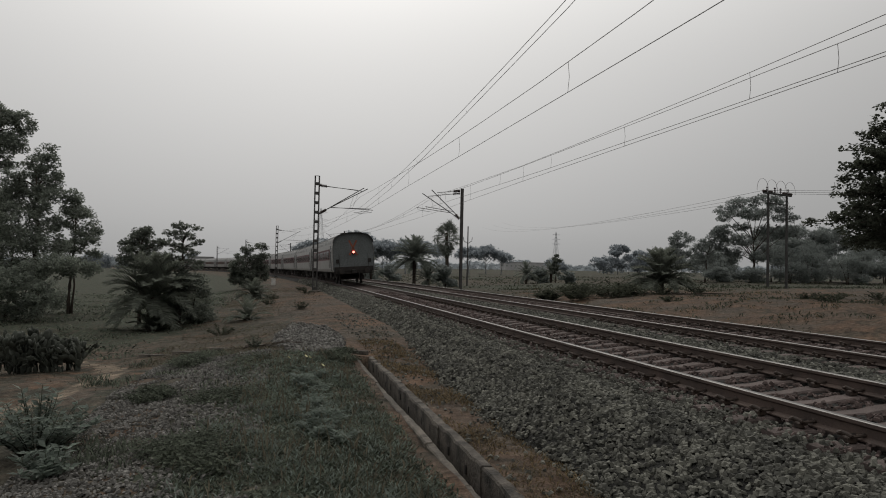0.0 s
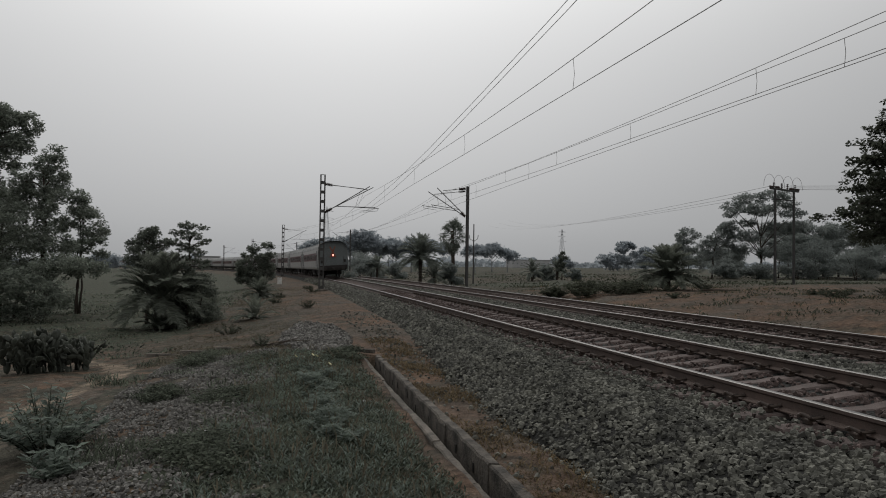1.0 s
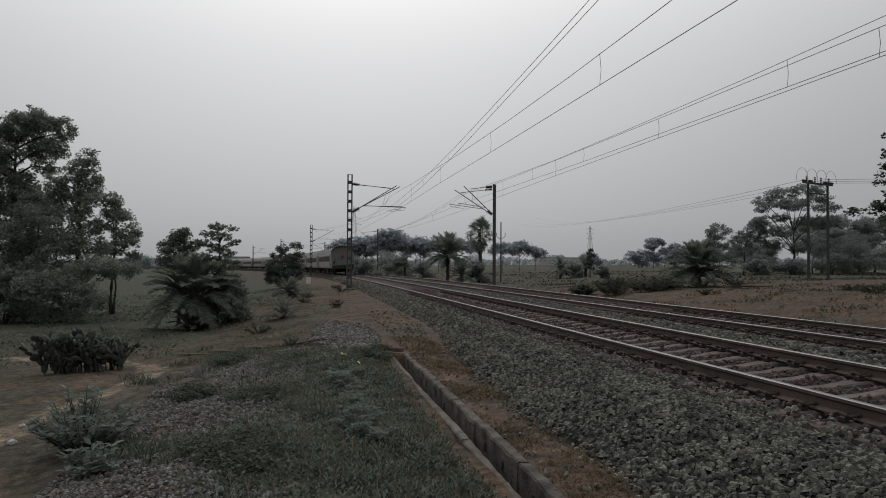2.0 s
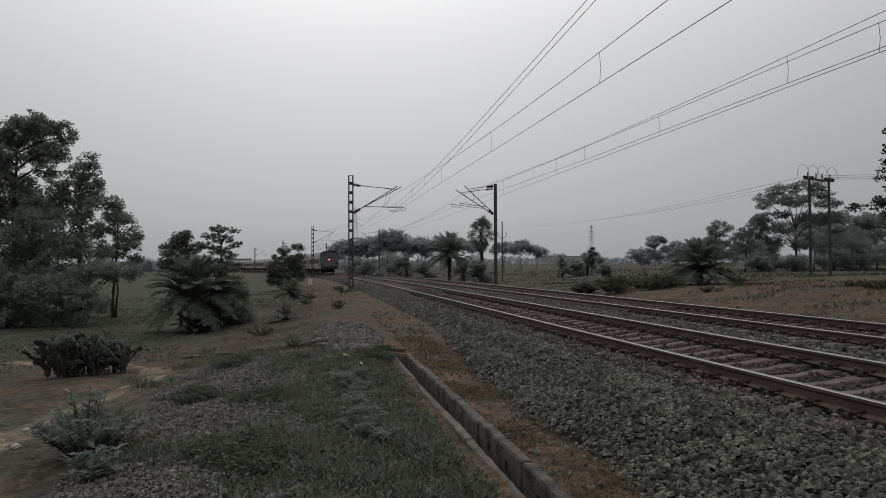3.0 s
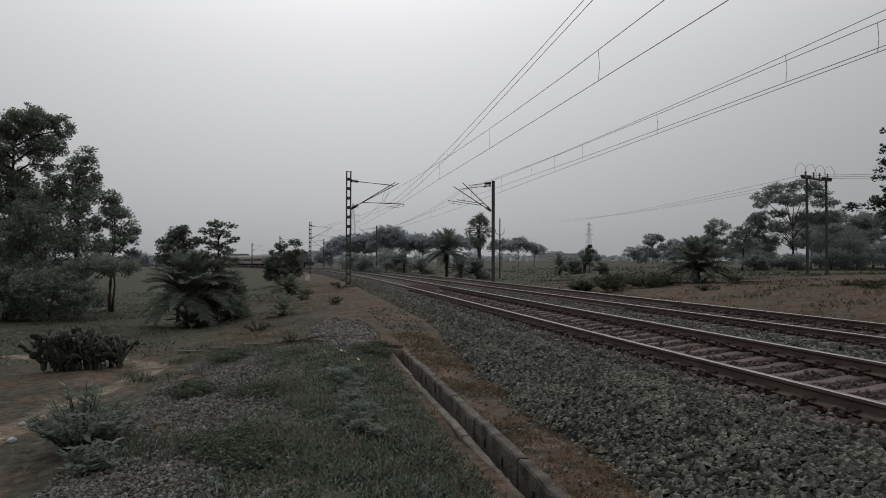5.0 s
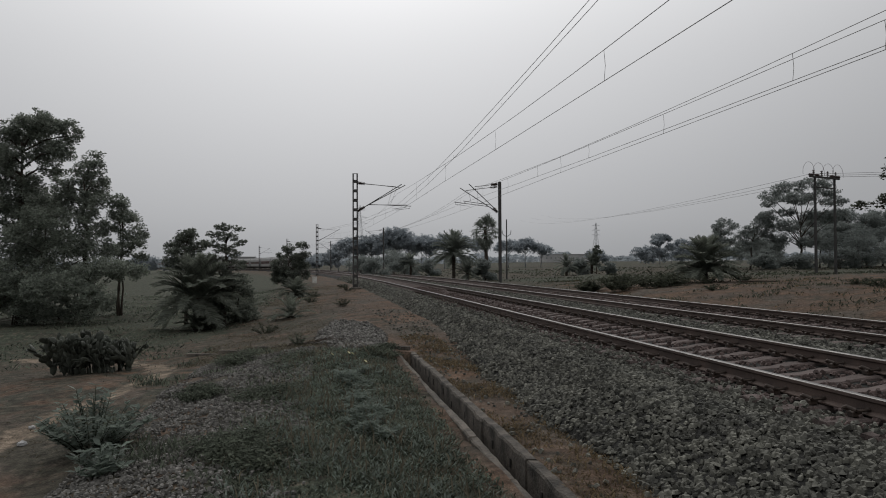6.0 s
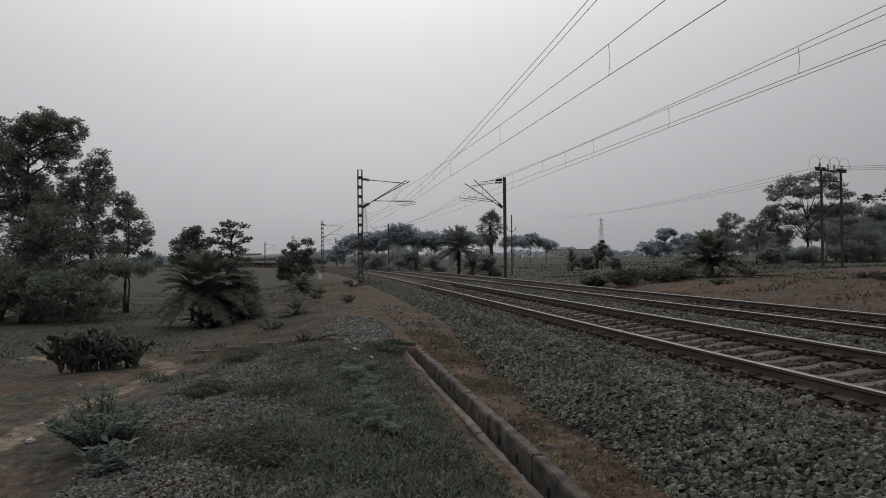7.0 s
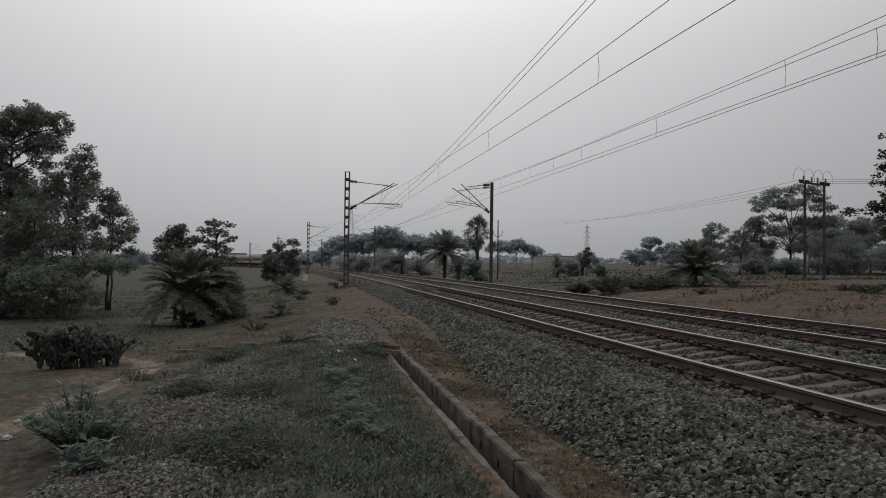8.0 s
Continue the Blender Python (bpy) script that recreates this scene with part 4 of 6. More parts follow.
def build_train():
    parts = coach_parts()
    win, bog, axle = window_mesh(), bogie_mesh(), wheelset_mesh()
    door, dwin, rail_ = door_meshes()
    band = Geo()
    for sx in (-1, 1):
        band.box((sx * 1.618, COACH_L / 2, 2.42), (0.012, COACH_L - 4.6, 0.86))
    band = band.mesh("window_band", [MAT["maroon"]])
    boxes = Geo()
    for y, w, ln, h in ((7.2, 2.3, 1.5, 0.55), (9.2, 1.9, 1.1, 0.5), (11.6, 2.4, 2.2, 0.6), (14.1, 2.2, 1.2, 0.5), (16.0, 2.0, 1.2, 0.45)):
        boxes.box((0, y, 1.03 - h / 2), (w, ln, h), bevel=0.04)
    boxes.box((0, COACH_L / 2, 0.98), (2.6, COACH_L - 0.3, 0.16))
    boxes = boxes.mesh("underframe", [MAT["under"]])
    m = Matrix.Translation((0, 0, 0)) @ Matrix.Rotation(math.radians(90), 4, "X")
    buf = Geo().lathe([(0.12, -0.1), (0.12, 0.12), (0.09, 0.14), (0.09, 0.30), (0.23, 0.31), (0.22, 0.35), (0.1, 0.37)], 12, m).mesh("buffer", [MAT["under"]])
    beam = Geo().box((0, 0.05, 1.02), (2.9, 0.16, 0.36), bevel=0.02).mesh("buffer_beam", [MAT["under"]])
    coup = Geo().box((0, -0.15, 1.02), (0.3, 0.4, 0.34), bevel=0.05)
    coup = coup.mesh("coupler", [MAT["under"]])
    hose = Geo().tube([(0.35, -0.06, 1.0), (0.38, -0.16, 0.75), (0.36, -0.16, 0.45)], 0.03, 6).mesh("brake_hose", [MAT["under"]])
    gang = Geo()
    for y in (-0.09, COACH_L + 0.09):
        for sx in (-0.62, 0.62):
            gang.box((sx, y, 2.25), (0.14, 0.2, 2.1), bevel=0.03)
        gang.box((0, y, 3.32), (1.38, 0.2, 0.16), bevel=0.03)
    gang = gang.mesh("gangway", [MAT["under"]])
    first = thing("train_coach", Matrix(), "light grey passenger coach with a maroon window band", "train coach", "coaches of the train")
    for name, me, lab in parts:
        part(name, me, first, None, lab)
    part("end_wall", parts[2][1], first, pose(0, COACH_L, 0, 0, 0, 180), parts[2][2])
    part("window_band", band, first, None, "maroon band along the windows")
    part("underframe", boxes, first)
    for turn in (Matrix(), pose(0, COACH_L, 0, 0, 0, 180)):
        part("buffer_beam", beam, first, turn)
        part("coupler", coup, first, turn)
        part("brake_hose", hose, first, turn)
        for sx in (-0.98, 0.98):
            part("buffer", buf, first, turn @ pose(sx, 0, 1.05))
    for sx in (-1, 1):
        for i in range(11):
            part("window", win, first, pose(sx * 1.624, 3.7 + i * 1.61, 2.42))
        for y in (1.35, COACH_L - 1.35):
            d = part("door", door, first, pose(sx * 1.612, y, 2.1))
            part("door_window", dwin, d, pose(sx * 0.012, 0, 0.42))
            for dy in (-0.55, 0.55):
                part("handrail", rail_, first, pose(sx * 1.66, y + dy, 2.0, 0, 0, 0 if sx < 0 else 180))
    for y in (3.9, COACH_L - 3.9):
        b = part("bogie", bog, first, pose(0, y, 0))
        for dy in (-1.28, 1.28):
            part("wheelset", axle, b, pose(0, dy, 0))
    train = [first] + [copy_thing(first, Matrix()) for _ in range(COACHES - 1)]
    for c in train[1:]:
        part("gangway", gang, c)
    tagged(first, "last coach with a dark end wall, orange cross and red lamp")
    # what only the last coach carries on its end wall
    g = Geo()
    for a in (-27, 27):
        g.box((0, -0.012, 2.86), (0.13, 0.012, 1.30), pose(0, 0, 0, 0, a, 0))
    part("cross_mark", g.mesh("cross_mark", [MAT["orange"]]), first, None, "orange painted cross")
    g = Geo().box((0, -0.03, 2.52), (0.24, 0.05, 0.30), bevel=0.02)
    g.box((0, -0.13, 2.37), (0.22, 0.2, 0.025), bevel=0.01)
    part("lamp_housing", g.mesh("lamp_housing", [MAT["under"]]), first)
    # a flashing lamp: the turn about its upright axis is added to show and hide its lens
    g = Geo().lathe([(0.02, -0.12), (0.085, -0.11), (0.085, 0.11), (0.02, 0.12)], 12)
    lamp = part("tail_lamp", g.mesh("tail_lamp", [MAT["under"]]), first, pose(0, -0.15, 2.52), "flashing red tail lamp, turned about to hide its lens")
    # added tube that keeps lens light from leaking while turned away
    part("cowl", Geo().tube([(0, -0.04, 0), (0, -0.14, 0)], 0.12, 14, caps=False).mesh("cowl", [MAT["under"]]), lamp)
    m = Matrix.Translation((0, -0.06, 0)) @ Matrix.Rotation(math.radians(90), 4, "X")
    g = Geo().lathe([(0.095, 0.0), (0.09, 0.035), (0.06, 0.055), (0.02, 0.06)], 14, m)
    part("lens", g.mesh("lens", [MAT["tail_lamp"]]), lamp, None, "lit red lens")
    g = Geo()
    vis = [(w * 1.0, z) for w, z in section() if z > 3.2]
    ring = [(-w, z) for w, z in vis] + [(w, z) for w, z in vis[::-1][1:]]
    n = len(ring)
    g.add([(w, y, z + 0.03) for y in (-0.30, 0.1) for w, z in ring], [(i, i + 1, n + i + 1, n + i) for i in range(n - 1)])
    g.add([(w, y, z + 0.0) for y in (-0.30, 0.1) for w, z in ring], [(i, i + 1, n + i + 1, n + i) for i in range(n - 1)])
    g.add([(w, -0.30, z + o) for o in (0.0, 0.03) for w, z in ring], [(i, i + 1, n + i + 1, n + i) for i in range(n - 1)])
    part("roof_hood", g.mesh("roof_hood", [MAT["under"]]), first)
    g = Geo().box((0, -0.04, 1.22), (3.02, 0.06, 0.36), bevel=0.015)
    for sx in (-1.35, 1.35):
        g.box((sx, -0.1, 0.72), (0.34, 0.22, 0.04), bevel=0.01)
        g.box((sx - 0.15, -0.1, 0.9), (0.03, 0.05, 0.38))
        g.box((sx + 0.15, -0.1, 0.9), (0.03, 0.05, 0.38))
    part("end_skirt", g.mesh("end_skirt", [MAT["under"]]), first)
    g = Geo()
    for sx in (-1.25, 1.25):
        g.box((sx, -0.05, 1.85), (0.22, 0.1, 0.3), bevel=0.02)
        g.tube([(sx * 0.9, -0.02, 1.4), (sx * 0.9, -0.09, 1.45), (sx * 0.9, -0.09, 2.3), (sx * 0.9, -0.02, 2.35)], 0.018, 5)
    part("end_fittings", g.mesh("end_fittings", [MAT["under"]]), first)
    g = Geo()
    for sx in (-0.45, 0.45):
        g.box((sx, -0.015, 2.1), (0.03, 0.02, 1.9))
    g.box((0, -0.015, 1.3), (2.9, 0.02, 0.05))
    part("end_ribs", g.mesh("end_ribs", [MAT["coach_end"]]), first)
    return train, lamp


TRAIN, TAIL_LAMP = build_train()


def coach_pose(s):
    """Pose of a coach whose rear end is s metres along: it stands on its two bogies."""
    (xa, ya), (xb, yb) = on_line(s + 3.9), on_line(s + COACH_L - 3.9)
    h = math.atan2(-(xb - xa), yb - ya)
    c = float(cant(s + COACH_L / 2))
    mx, my = (xa + xb) / 2, (ya + yb) / 2
    x, y = mx + math.sin(h) * COACH_L / 2, my - math.cos(h) * COACH_L / 2
    return pose(float(x), float(y), c / 2, 0, -math.degrees(math.asin(c / 1.7)), math.degrees(h))


def motions():
    for i, c in enumerate(TRAIN):
        walk(c, [(t, coach_pose(TAIL_S + SPEED * t + COACH_PITCH * i)) for t in np.arange(0, 8.01, 1.0)])
    turns = [(0.0, 0), (0.1, 0), (0.2, 0)]
    for k in range(6):      # lit for 0.7 s, dark for 0.7 s
        t0 = 0.24 + 1.43 * k
        for dt, a in ((0.0, 0), (0.02, 70), (0.04, 140), (0.06, 180), (0.08, 180), (0.12, 180), (0.4, 180), (0.64, 180), (0.68, 180), (0.70, 250), (0.72, 320), (0.74, 360), (0.78, 360), (1.0, 360), (1.38, 360)):
            if t0 + dt < 8.0:
                turns.append((round(t0 + dt, 3), a + 360 * k))
    turns.append((8.0, turns[-1][1]))
    walk(TAIL_LAMP, [(t, pose(0, -0.15, 2.52, 0, 0, a)) for t, a in turns])


# ---- trees and plants ----
def unit(v):
    return v / np.maximum(np.linalg.norm(v, axis=-1, keepdims=True), 1e-9)


def leaf_quads(c, length, width, rng, lift=0.3, three=False):
    """Small pointed leaves at the places c, turned every way; lift leans them level."""
    n = len(c)
    u = rng.normal(0, 1, (n, 3))
    u[:, 2] *= lift + 0.25
    u = unit(u)
    w = unit(np.cross(u, rng.normal(0, 1, (n, 3)) + np.array([0, 0, 1.2])))
    l = (length * (0.6 + 0.8 * rng.random(n)))[:, None]
    b = (width * (0.6 + 0.8 * rng.random(n)))[:, None]
    if three:
        v = np.stack([c - u * l / 2, c + w * b + u * l * 0.3, c + u * l / 2], 1)
        return v.reshape(-1, 3), np.arange(3 * n).reshape(-1, 3)
    v = np.stack([c - u * l / 2, c + w * b / 2 + u * l * 0.05, c + u * l / 2, c - w * b / 2 + u * l * 0.05], 1)
    return v.reshape(-1, 3), np.arange(4 * n).reshape(-1, 4)


def tree(name, x, y, top, spread, seed, leaf="leaf", bark="bark", leaves=9000, size=0.16, base=0.35, style="round", flat=0.65, limbs=11, clump=0.26, stems=1,
         label="", category="tree", group="trees", lean=0.0, z0=None, three=False):
    """A tapered trunk with limbs and twigs, and a crown of many small leaves in uneven clumps."""
    rng = np.random.default_rng(seed)
    z0 = float(ground_z(x, y)) - 0.05 if z0 is None else z0
    h = top - z0
    g = Geo()
    clumps = []
    for st in range(stems):
        off = rng.normal(0, 0.05 * spread * (stems > 1), 2)
        bend = rng.normal(0, 0.045 * h, 2) + np.array([lean * h, 0]) + (rng.normal(0, 0.12 * h, 2) if stems > 1 else 0)
        r0 = max(0.016 * h, 0.03) * (1.0 if stems == 1 else 0.7)
        tt = np.linspace(0, 1, 7)
        th = h * (0.8 if style != "umbrella" else 0.62)
        tr = np.stack([off[0] + bend[0] * tt ** 1.5 + rng.normal(0, 0.008 * h, 7) * tt, off[1] + bend[1] * tt ** 1.5 + rng.normal(0, 0.008 * h, 7) * tt, th * tt], -1)
        g.tube(tr, r0 * (1.15 - tt * 0.95) + 0.012, 7)
        nl = max(3, limbs // stems)
        for i in range(nl):
            f = base + (0.97 - base) * ((i + 0.5 * rng.random()) / nl if style != "umbrella" else 0.35 * rng.random() + 0.5)
            start = np.array([np.interp(f, tt, tr[:, k]) for k in range(3)])
            az = i * 2.4 + rng.normal(0, 0.4)
            fz = (f - base) / (1 - base)
            if style == "tall":
                reach = spread * (0.55 + 0.5 * math.sin(math.pi * min(1, fz * 0.9 + 0.15))) * rng.uniform(0.55, 1.05)
                rise = h * 0.10 * rng.uniform(0.3, 1.3)
            elif style == "crown":
                reach = spread * (0.35 + 0.75 * math.sin(math.pi * min(1, 0.12 + fz * 0.8))) * rng.uniform(0.5, 1.0)
                rise = h * rng.uniform(0.08, 0.2)
            elif style == "umbrella":
                reach = spread * rng.uniform(0.25, 1.0)
                rise = (h - start[2] - h * 0.10 - 0.22 * h * (reach / spread) ** 2) * rng.uniform(0.25, 1.0)
            elif style == "cone":
                reach = spread * (1.1 - 0.85 * fz) * rng.uniform(0.65, 1.05)
                rise = h * 0.05 * rng.uniform(-0.3, 1.2)
            else:
                reach = spread * math.sqrt(max(0.05, 1 - (1.7 * fz - 0.75) ** 2)) * rng.uniform(0.6, 1.02)
                rise = h * rng.uniform(0.03, 0.16)
            end = start + np.array([math.cos(az) * reach, math.sin(az) * reach, rise])
            mid = (start + end) / 2 + np.array([0, 0, 0.18 * rise + 0.02 * h * rng.normal()])
            rl = r0 * 0.42 * (1.1 - 0.7 * fz)
            g.tube([start, mid, end], [rl, rl * 0.6, rl * 0.22], 5)
            k = 4 if style != "cone" else 3
            clumps.append((end, 1.0))
            clumps.append(((mid + end) / 2 + rng.normal(0, 0.08 * spread, 3), 0.9))
            for _ in range(k):
                q = rng.uniform(0.35, 0.95)
                s0 = start + (end - start) * q + np.array([0, 0, 0.1 * rise])
                tip = s0 + np.clip(rng.normal(0, 1, 3), -1.25, 1.25) * np.array([1, 1, 0.6]) * spread * 0.26
                g.tube([s0, tip], [rl * 0.35, rl * 0.12], 4, caps=False)
                clumps.append((tip, rng.uniform(0.45, 1.0)))
        clumps.append((tr[-1] + np.array([0, 0, h * 0.03]), 0.9))
    cs = np.array([c for c, _ in clumps])
    wt = np.array([w for _, w in clumps])
    top_now = (cs[:, 2] + wt * spread * clump * flat * 0.8).max()
    which = rng.choice(len(cs), leaves, p=wt ** 2 / (wt ** 2).sum())
    d = unit(rng.normal(0, 1, (leaves, 3))) * (rng.random(leaves) ** 0.45)[:, None]
    rad = spread * clump * wt[which]
    pts = cs[which] + d * rad[:, None] * np.array([1, 1, flat])
    pts[:, 2] = np.maximum(pts[:, 2], 0.05)
    v, fcs = leaf_quads(pts, size, size * 0.55, rng, 0.3, three)
    sc = h / max(top_now, 0.1)
    ob = thing(name, pose(x, y, z0), label, category, group)
    tm = g.mesh("trunk", [MAT[bark]], True)
    tm.transform(Matrix.Diagonal((1, 1, sc, 1)))
    part("trunk", tm, ob)
    v[:, 2] *= sc
    part("crown", fast_mesh("crown", v, fcs, MAT[leaf]), ob)
    return ob


def spread_leaves(cs, rad, size, rng, flat=0.7, cover=1.5, three=False):
    """Leaves in uneven clumps: cs the clumps' hearts, rad their radii."""
    per = np.maximum(6, (math.pi * rad ** 2 * flat * cover / (0.28 * size ** 2))).astype(int)
    which = np.repeat(np.arange(len(cs)), per)
    n = len(which)
    d = unit(rng.normal(0, 1, (n, 3))) * (rng.random(n) ** 0.38)[:, None]
    pts = cs[which] + d * rad[which][:, None] * np.array([1, 1, flat])
    return leaf_quads(pts, size, size * 0.55, rng, 0.3, three)


def lobed_tree(name, x, y, lobes, seed, leaf="leaf", bark="bark", size=0.16, twig=0.3, fill=1.0, fork=0.45, stems=1, flat=0.7, cover=1.5, three=False, trunk=0.016, bole_top=0.86, rise=0.35,
               label="", category="tree", group="trees"):
    """A tree whose limbs each carry a lobe of the crown: (across, along, height, half width, half height)."""
    rng = np.random.default_rng(seed)
    z0 = float(ground_z(x, y)) - 0.06
    lb = np.array(lobes, float)
    lb[:, 2] -= z0
    h = (lb[:, 2] + lb[:, 4]).max()
    mid_x = float(lb[:, 0].mean())
    g = Geo()
    boles = []
    for st in range(stems):
        foot = np.array([rng.normal(0, 0.05 * h), rng.normal(0, 0.05 * h), 0.0]) * (stems > 1)
        top = np.array([mid_x * 0.55 + rng.normal(0, 0.05 * h) * (stems > 1), rng.normal(0, 0.02 * h), h * bole_top])
        tt = np.linspace(0, 1, 8)
        bole = foot + (top - foot) * tt[:, None] + np.stack([rng.normal(0, 0.012 * h, 8), rng.normal(0, 0.012 * h, 8), 0 * tt], -1) * (tt * (1 - tt) * 4)[:, None]
        r0 = max(trunk * h, 0.03) * (1.0 if stems == 1 else 0.7)
        g.tube(bole, r0 * (1.12 - 0.98 * tt) + 0.01, 7)
        boles.append((bole, tt, r0))
    cs, rad = [], []
    for i, (lx, ly, lz, rx, rz) in enumerate(lb):
        bole, tt, r0 = boles[i % stems]
        f = np.clip((lz - rise * abs(lx) - 0.25 * rx) / h, fork * 0.7, bole_top * 0.94)
        start = np.array([np.interp(f / bole_top, tt, bole[:, k]) for k in range(3)])
        end = np.array([lx, ly, lz - 0.2 * rz])
        mid = (start + end) / 2 + np.array([0, 0, 0.04 * h * rng.random()])
        rl = r0 * 0.4
        g.tube([start, mid, end], [rl, rl * 0.65, rl * 0.3], 5)
        rx, rz = rx * 1.12, rz * 1.12
        n = max(8, int(fill * 4.1 * rx * rz / (twig ** 2 * flat)))
        d = unit(rng.normal(0, 1, (n, 3))) * (0.25 + 0.75 * rng.random(n) ** 0.5)[:, None]
        c = np.array([lx, ly, lz]) + d * np.array([rx, rx, rz])
        for q in c[::4]:
            a = end + (q - end) * 0.2
            g.tube([a, (a + q) / 2 + np.array([0, 0, 0.1 * rz]), q], [rl * 0.25, rl * 0.15, rl * 0.07 + 0.002], 3, caps=False)
        cs.append(c)
        rad.append(twig * (0.55 + 0.75 * rng.random(n)))
    cs, rad = np.concatenate(cs), np.concatenate(rad)
    cs[:, 2] = np.maximum(cs[:, 2], 0.15)
    v, fcs = spread_leaves(cs, rad, size, rng, flat, cover, three)
    ob = thing(name, pose(x, y, z0), label, category, group)
    part("trunk", g.mesh("trunk", [MAT[bark]], True), ob)
    part("crown", fast_mesh("crown", v, fcs, MAT[leaf]), ob)
    return ob


def dome_lobes(top, low, spread, count, seed, thin=0.5, sink=0.6):
    """Lobes under a dome: flat and wide for an umbrella crown, deep for a round one."""
    rng = np.random.default_rng(seed)
    out = []
    for i in range(count):
        q = math.sqrt((i + 0.5) / count)
        a = i * 2.4 + rng.normal(0, 0.3)
        rx = spread * rng.uniform(0.26, 0.40)
        rz = rx * thin
        r = max(0.0, spread - rx * 0.8) * q
        z = top - rz - (top - low - 2 * rz) * (sink * q ** 2.2 + (1 - sink) * rng.random()) * rng.uniform(0.75, 1.0)
        out.append((math.cos(a) * r, math.sin(a) * r, z, rx, rz))
    return out


def tiered_tree(x, y, z_low, z_top, reach, tiers, seed, leaf, size, twig, label, arms=5, droop=0.12, group="trees"):
    """Near-level boughs in tiers, each clothed with drooping bunches of broad leaves; reach: (share of height, metres)."""
    rng = np.random.default_rng(seed)
    z0 = float(ground_z(x, y)) - 0.06
    h = z_top - z0
    g = Geo()
    tt = np.linspace(0, 1, 9)
    g.tube([(0.05 * math.sin(4 * t), 0.04 * math.sin(7 * t), h * 0.97 * t) for t in tt], list(0.018 * h * (1.1 - tt) + 0.012), 7)
    cs, rad = [], []
    for i in range(tiers):
        q = (i + 0.3 * rng.random()) / (tiers - 1)
        zt = (z_low - z0) + (z_top - z_low) * min(q, 1.0) * 0.97
        full = float(np.interp(q, [p[0] for p in reach], [p[1] for p in reach]))
        for k in range(arms):
            az = k * 6.283 / arms + i * 2.4 + rng.normal(0, 0.25)
            r = full * rng.uniform(0.68, 1.05)
            lift = rng.uniform(0.05, 0.42)
            start = np.array([0, 0, zt - 0.10 * r])
            pts = [start + np.array([math.cos(az) * r * t, math.sin(az) * r * t, lift * r * t - droop * r * t * t * 1.6]) for t in (0, 0.35, 0.7, 1.0)]
            g.tube(pts, [0.006 * h, 0.005 * h, 0.003 * h, 0.002 * h], 4, caps=False)
            m = max(3, int(r * 0.8 / (twig * 0.85)))
            for t in np.linspace(0.22, 1.0, m):
                p = start + np.array([math.cos(az) * r * t, math.sin(az) * r * t, lift * r * t - droop * r * t * t * 1.6])
                for _ in range(2 + int(t < 0.8)):
                    cs.append(p + rng.normal(0, 1, 3) * np.array([1, 1, 0.55]) * twig * 0.7)
                    rad.append(twig * rng.uniform(0.6, 1.15))
    cs.append(np.array([0, 0, h * 0.98]))
    rad.append(twig)
    v, fcs = spread_leaves(np.array(cs), np.array(rad), size, rng, 0.62, 1.6)
    ob = thing("tree", pose(x, y, z0), label, "tree", group)
    part("trunk", g.mesh("trunk", [MAT["bark"]], True), ob)
    part("crown", fast_mesh("crown", v, fcs, MAT[leaf]), ob)
    return ob


def frond_mesh(length, droop, rng, mat, leaflets=34, stiff=0.5):
    """A feather palm leaf along +x: an arching rib with two rows of narrow leaflets."""
    t = np.linspace(0, 1, 10)
    ang = math.radians(stiff * 90) - droop * t ** 1.4
    xs = np.concatenate([[0], np.cumsum(np.cos(ang[:-1]) * length / 9)])
    zs = np.concatenate([[0], np.cumsum(np.sin(ang[:-1]) * length / 9)])
    g = Geo()
    g.tube(list(zip(xs, np.zeros(10), zs)), list(0.022 * length / 2 * (1.1 - t)), 4)
    vs, fs = [], []
    for i in range(leaflets):
        q = 0.12 + 0.88 * i / (leaflets - 1)
        px, pz, a = np.interp(q, t, xs), np.interp(q, t, zs), np.interp(q, t, ang)
        ll = length * 0.19 * (0.55 + 0.8 * math.sin(math.pi * min(1, 0.12 + q * 0.83))) * rng.uniform(0.85, 1.1)
        fwd = np.array([math.cos(a), 0, math.sin(a)])
        upv = np.array([-math.sin(a), 0, math.cos(a)])
        for sy in (-1, 1):
            dv = fwd * 0.62 + np.array([0, sy, 0]) * 0.72 + upv * rng.uniform(0.05, 0.5)
            dv = dv / np.linalg.norm(dv) * ll
            wv = fwd * 0.0125 * length
            o = np.array([px, 0, pz])
            n = len(vs)
            vs += [o - wv, o + dv * 0.45 - wv * 1.2 + upv * 0.01, o + dv - np.array([0, 0, 0.12 * ll]), o + dv * 0.45 + wv * 1.2, o + wv]
            fs.append((n, n + 1, n + 2, n + 3, n + 4))
    g.add(vs, fs)
    return g.mesh("frond", [MAT[mat]])


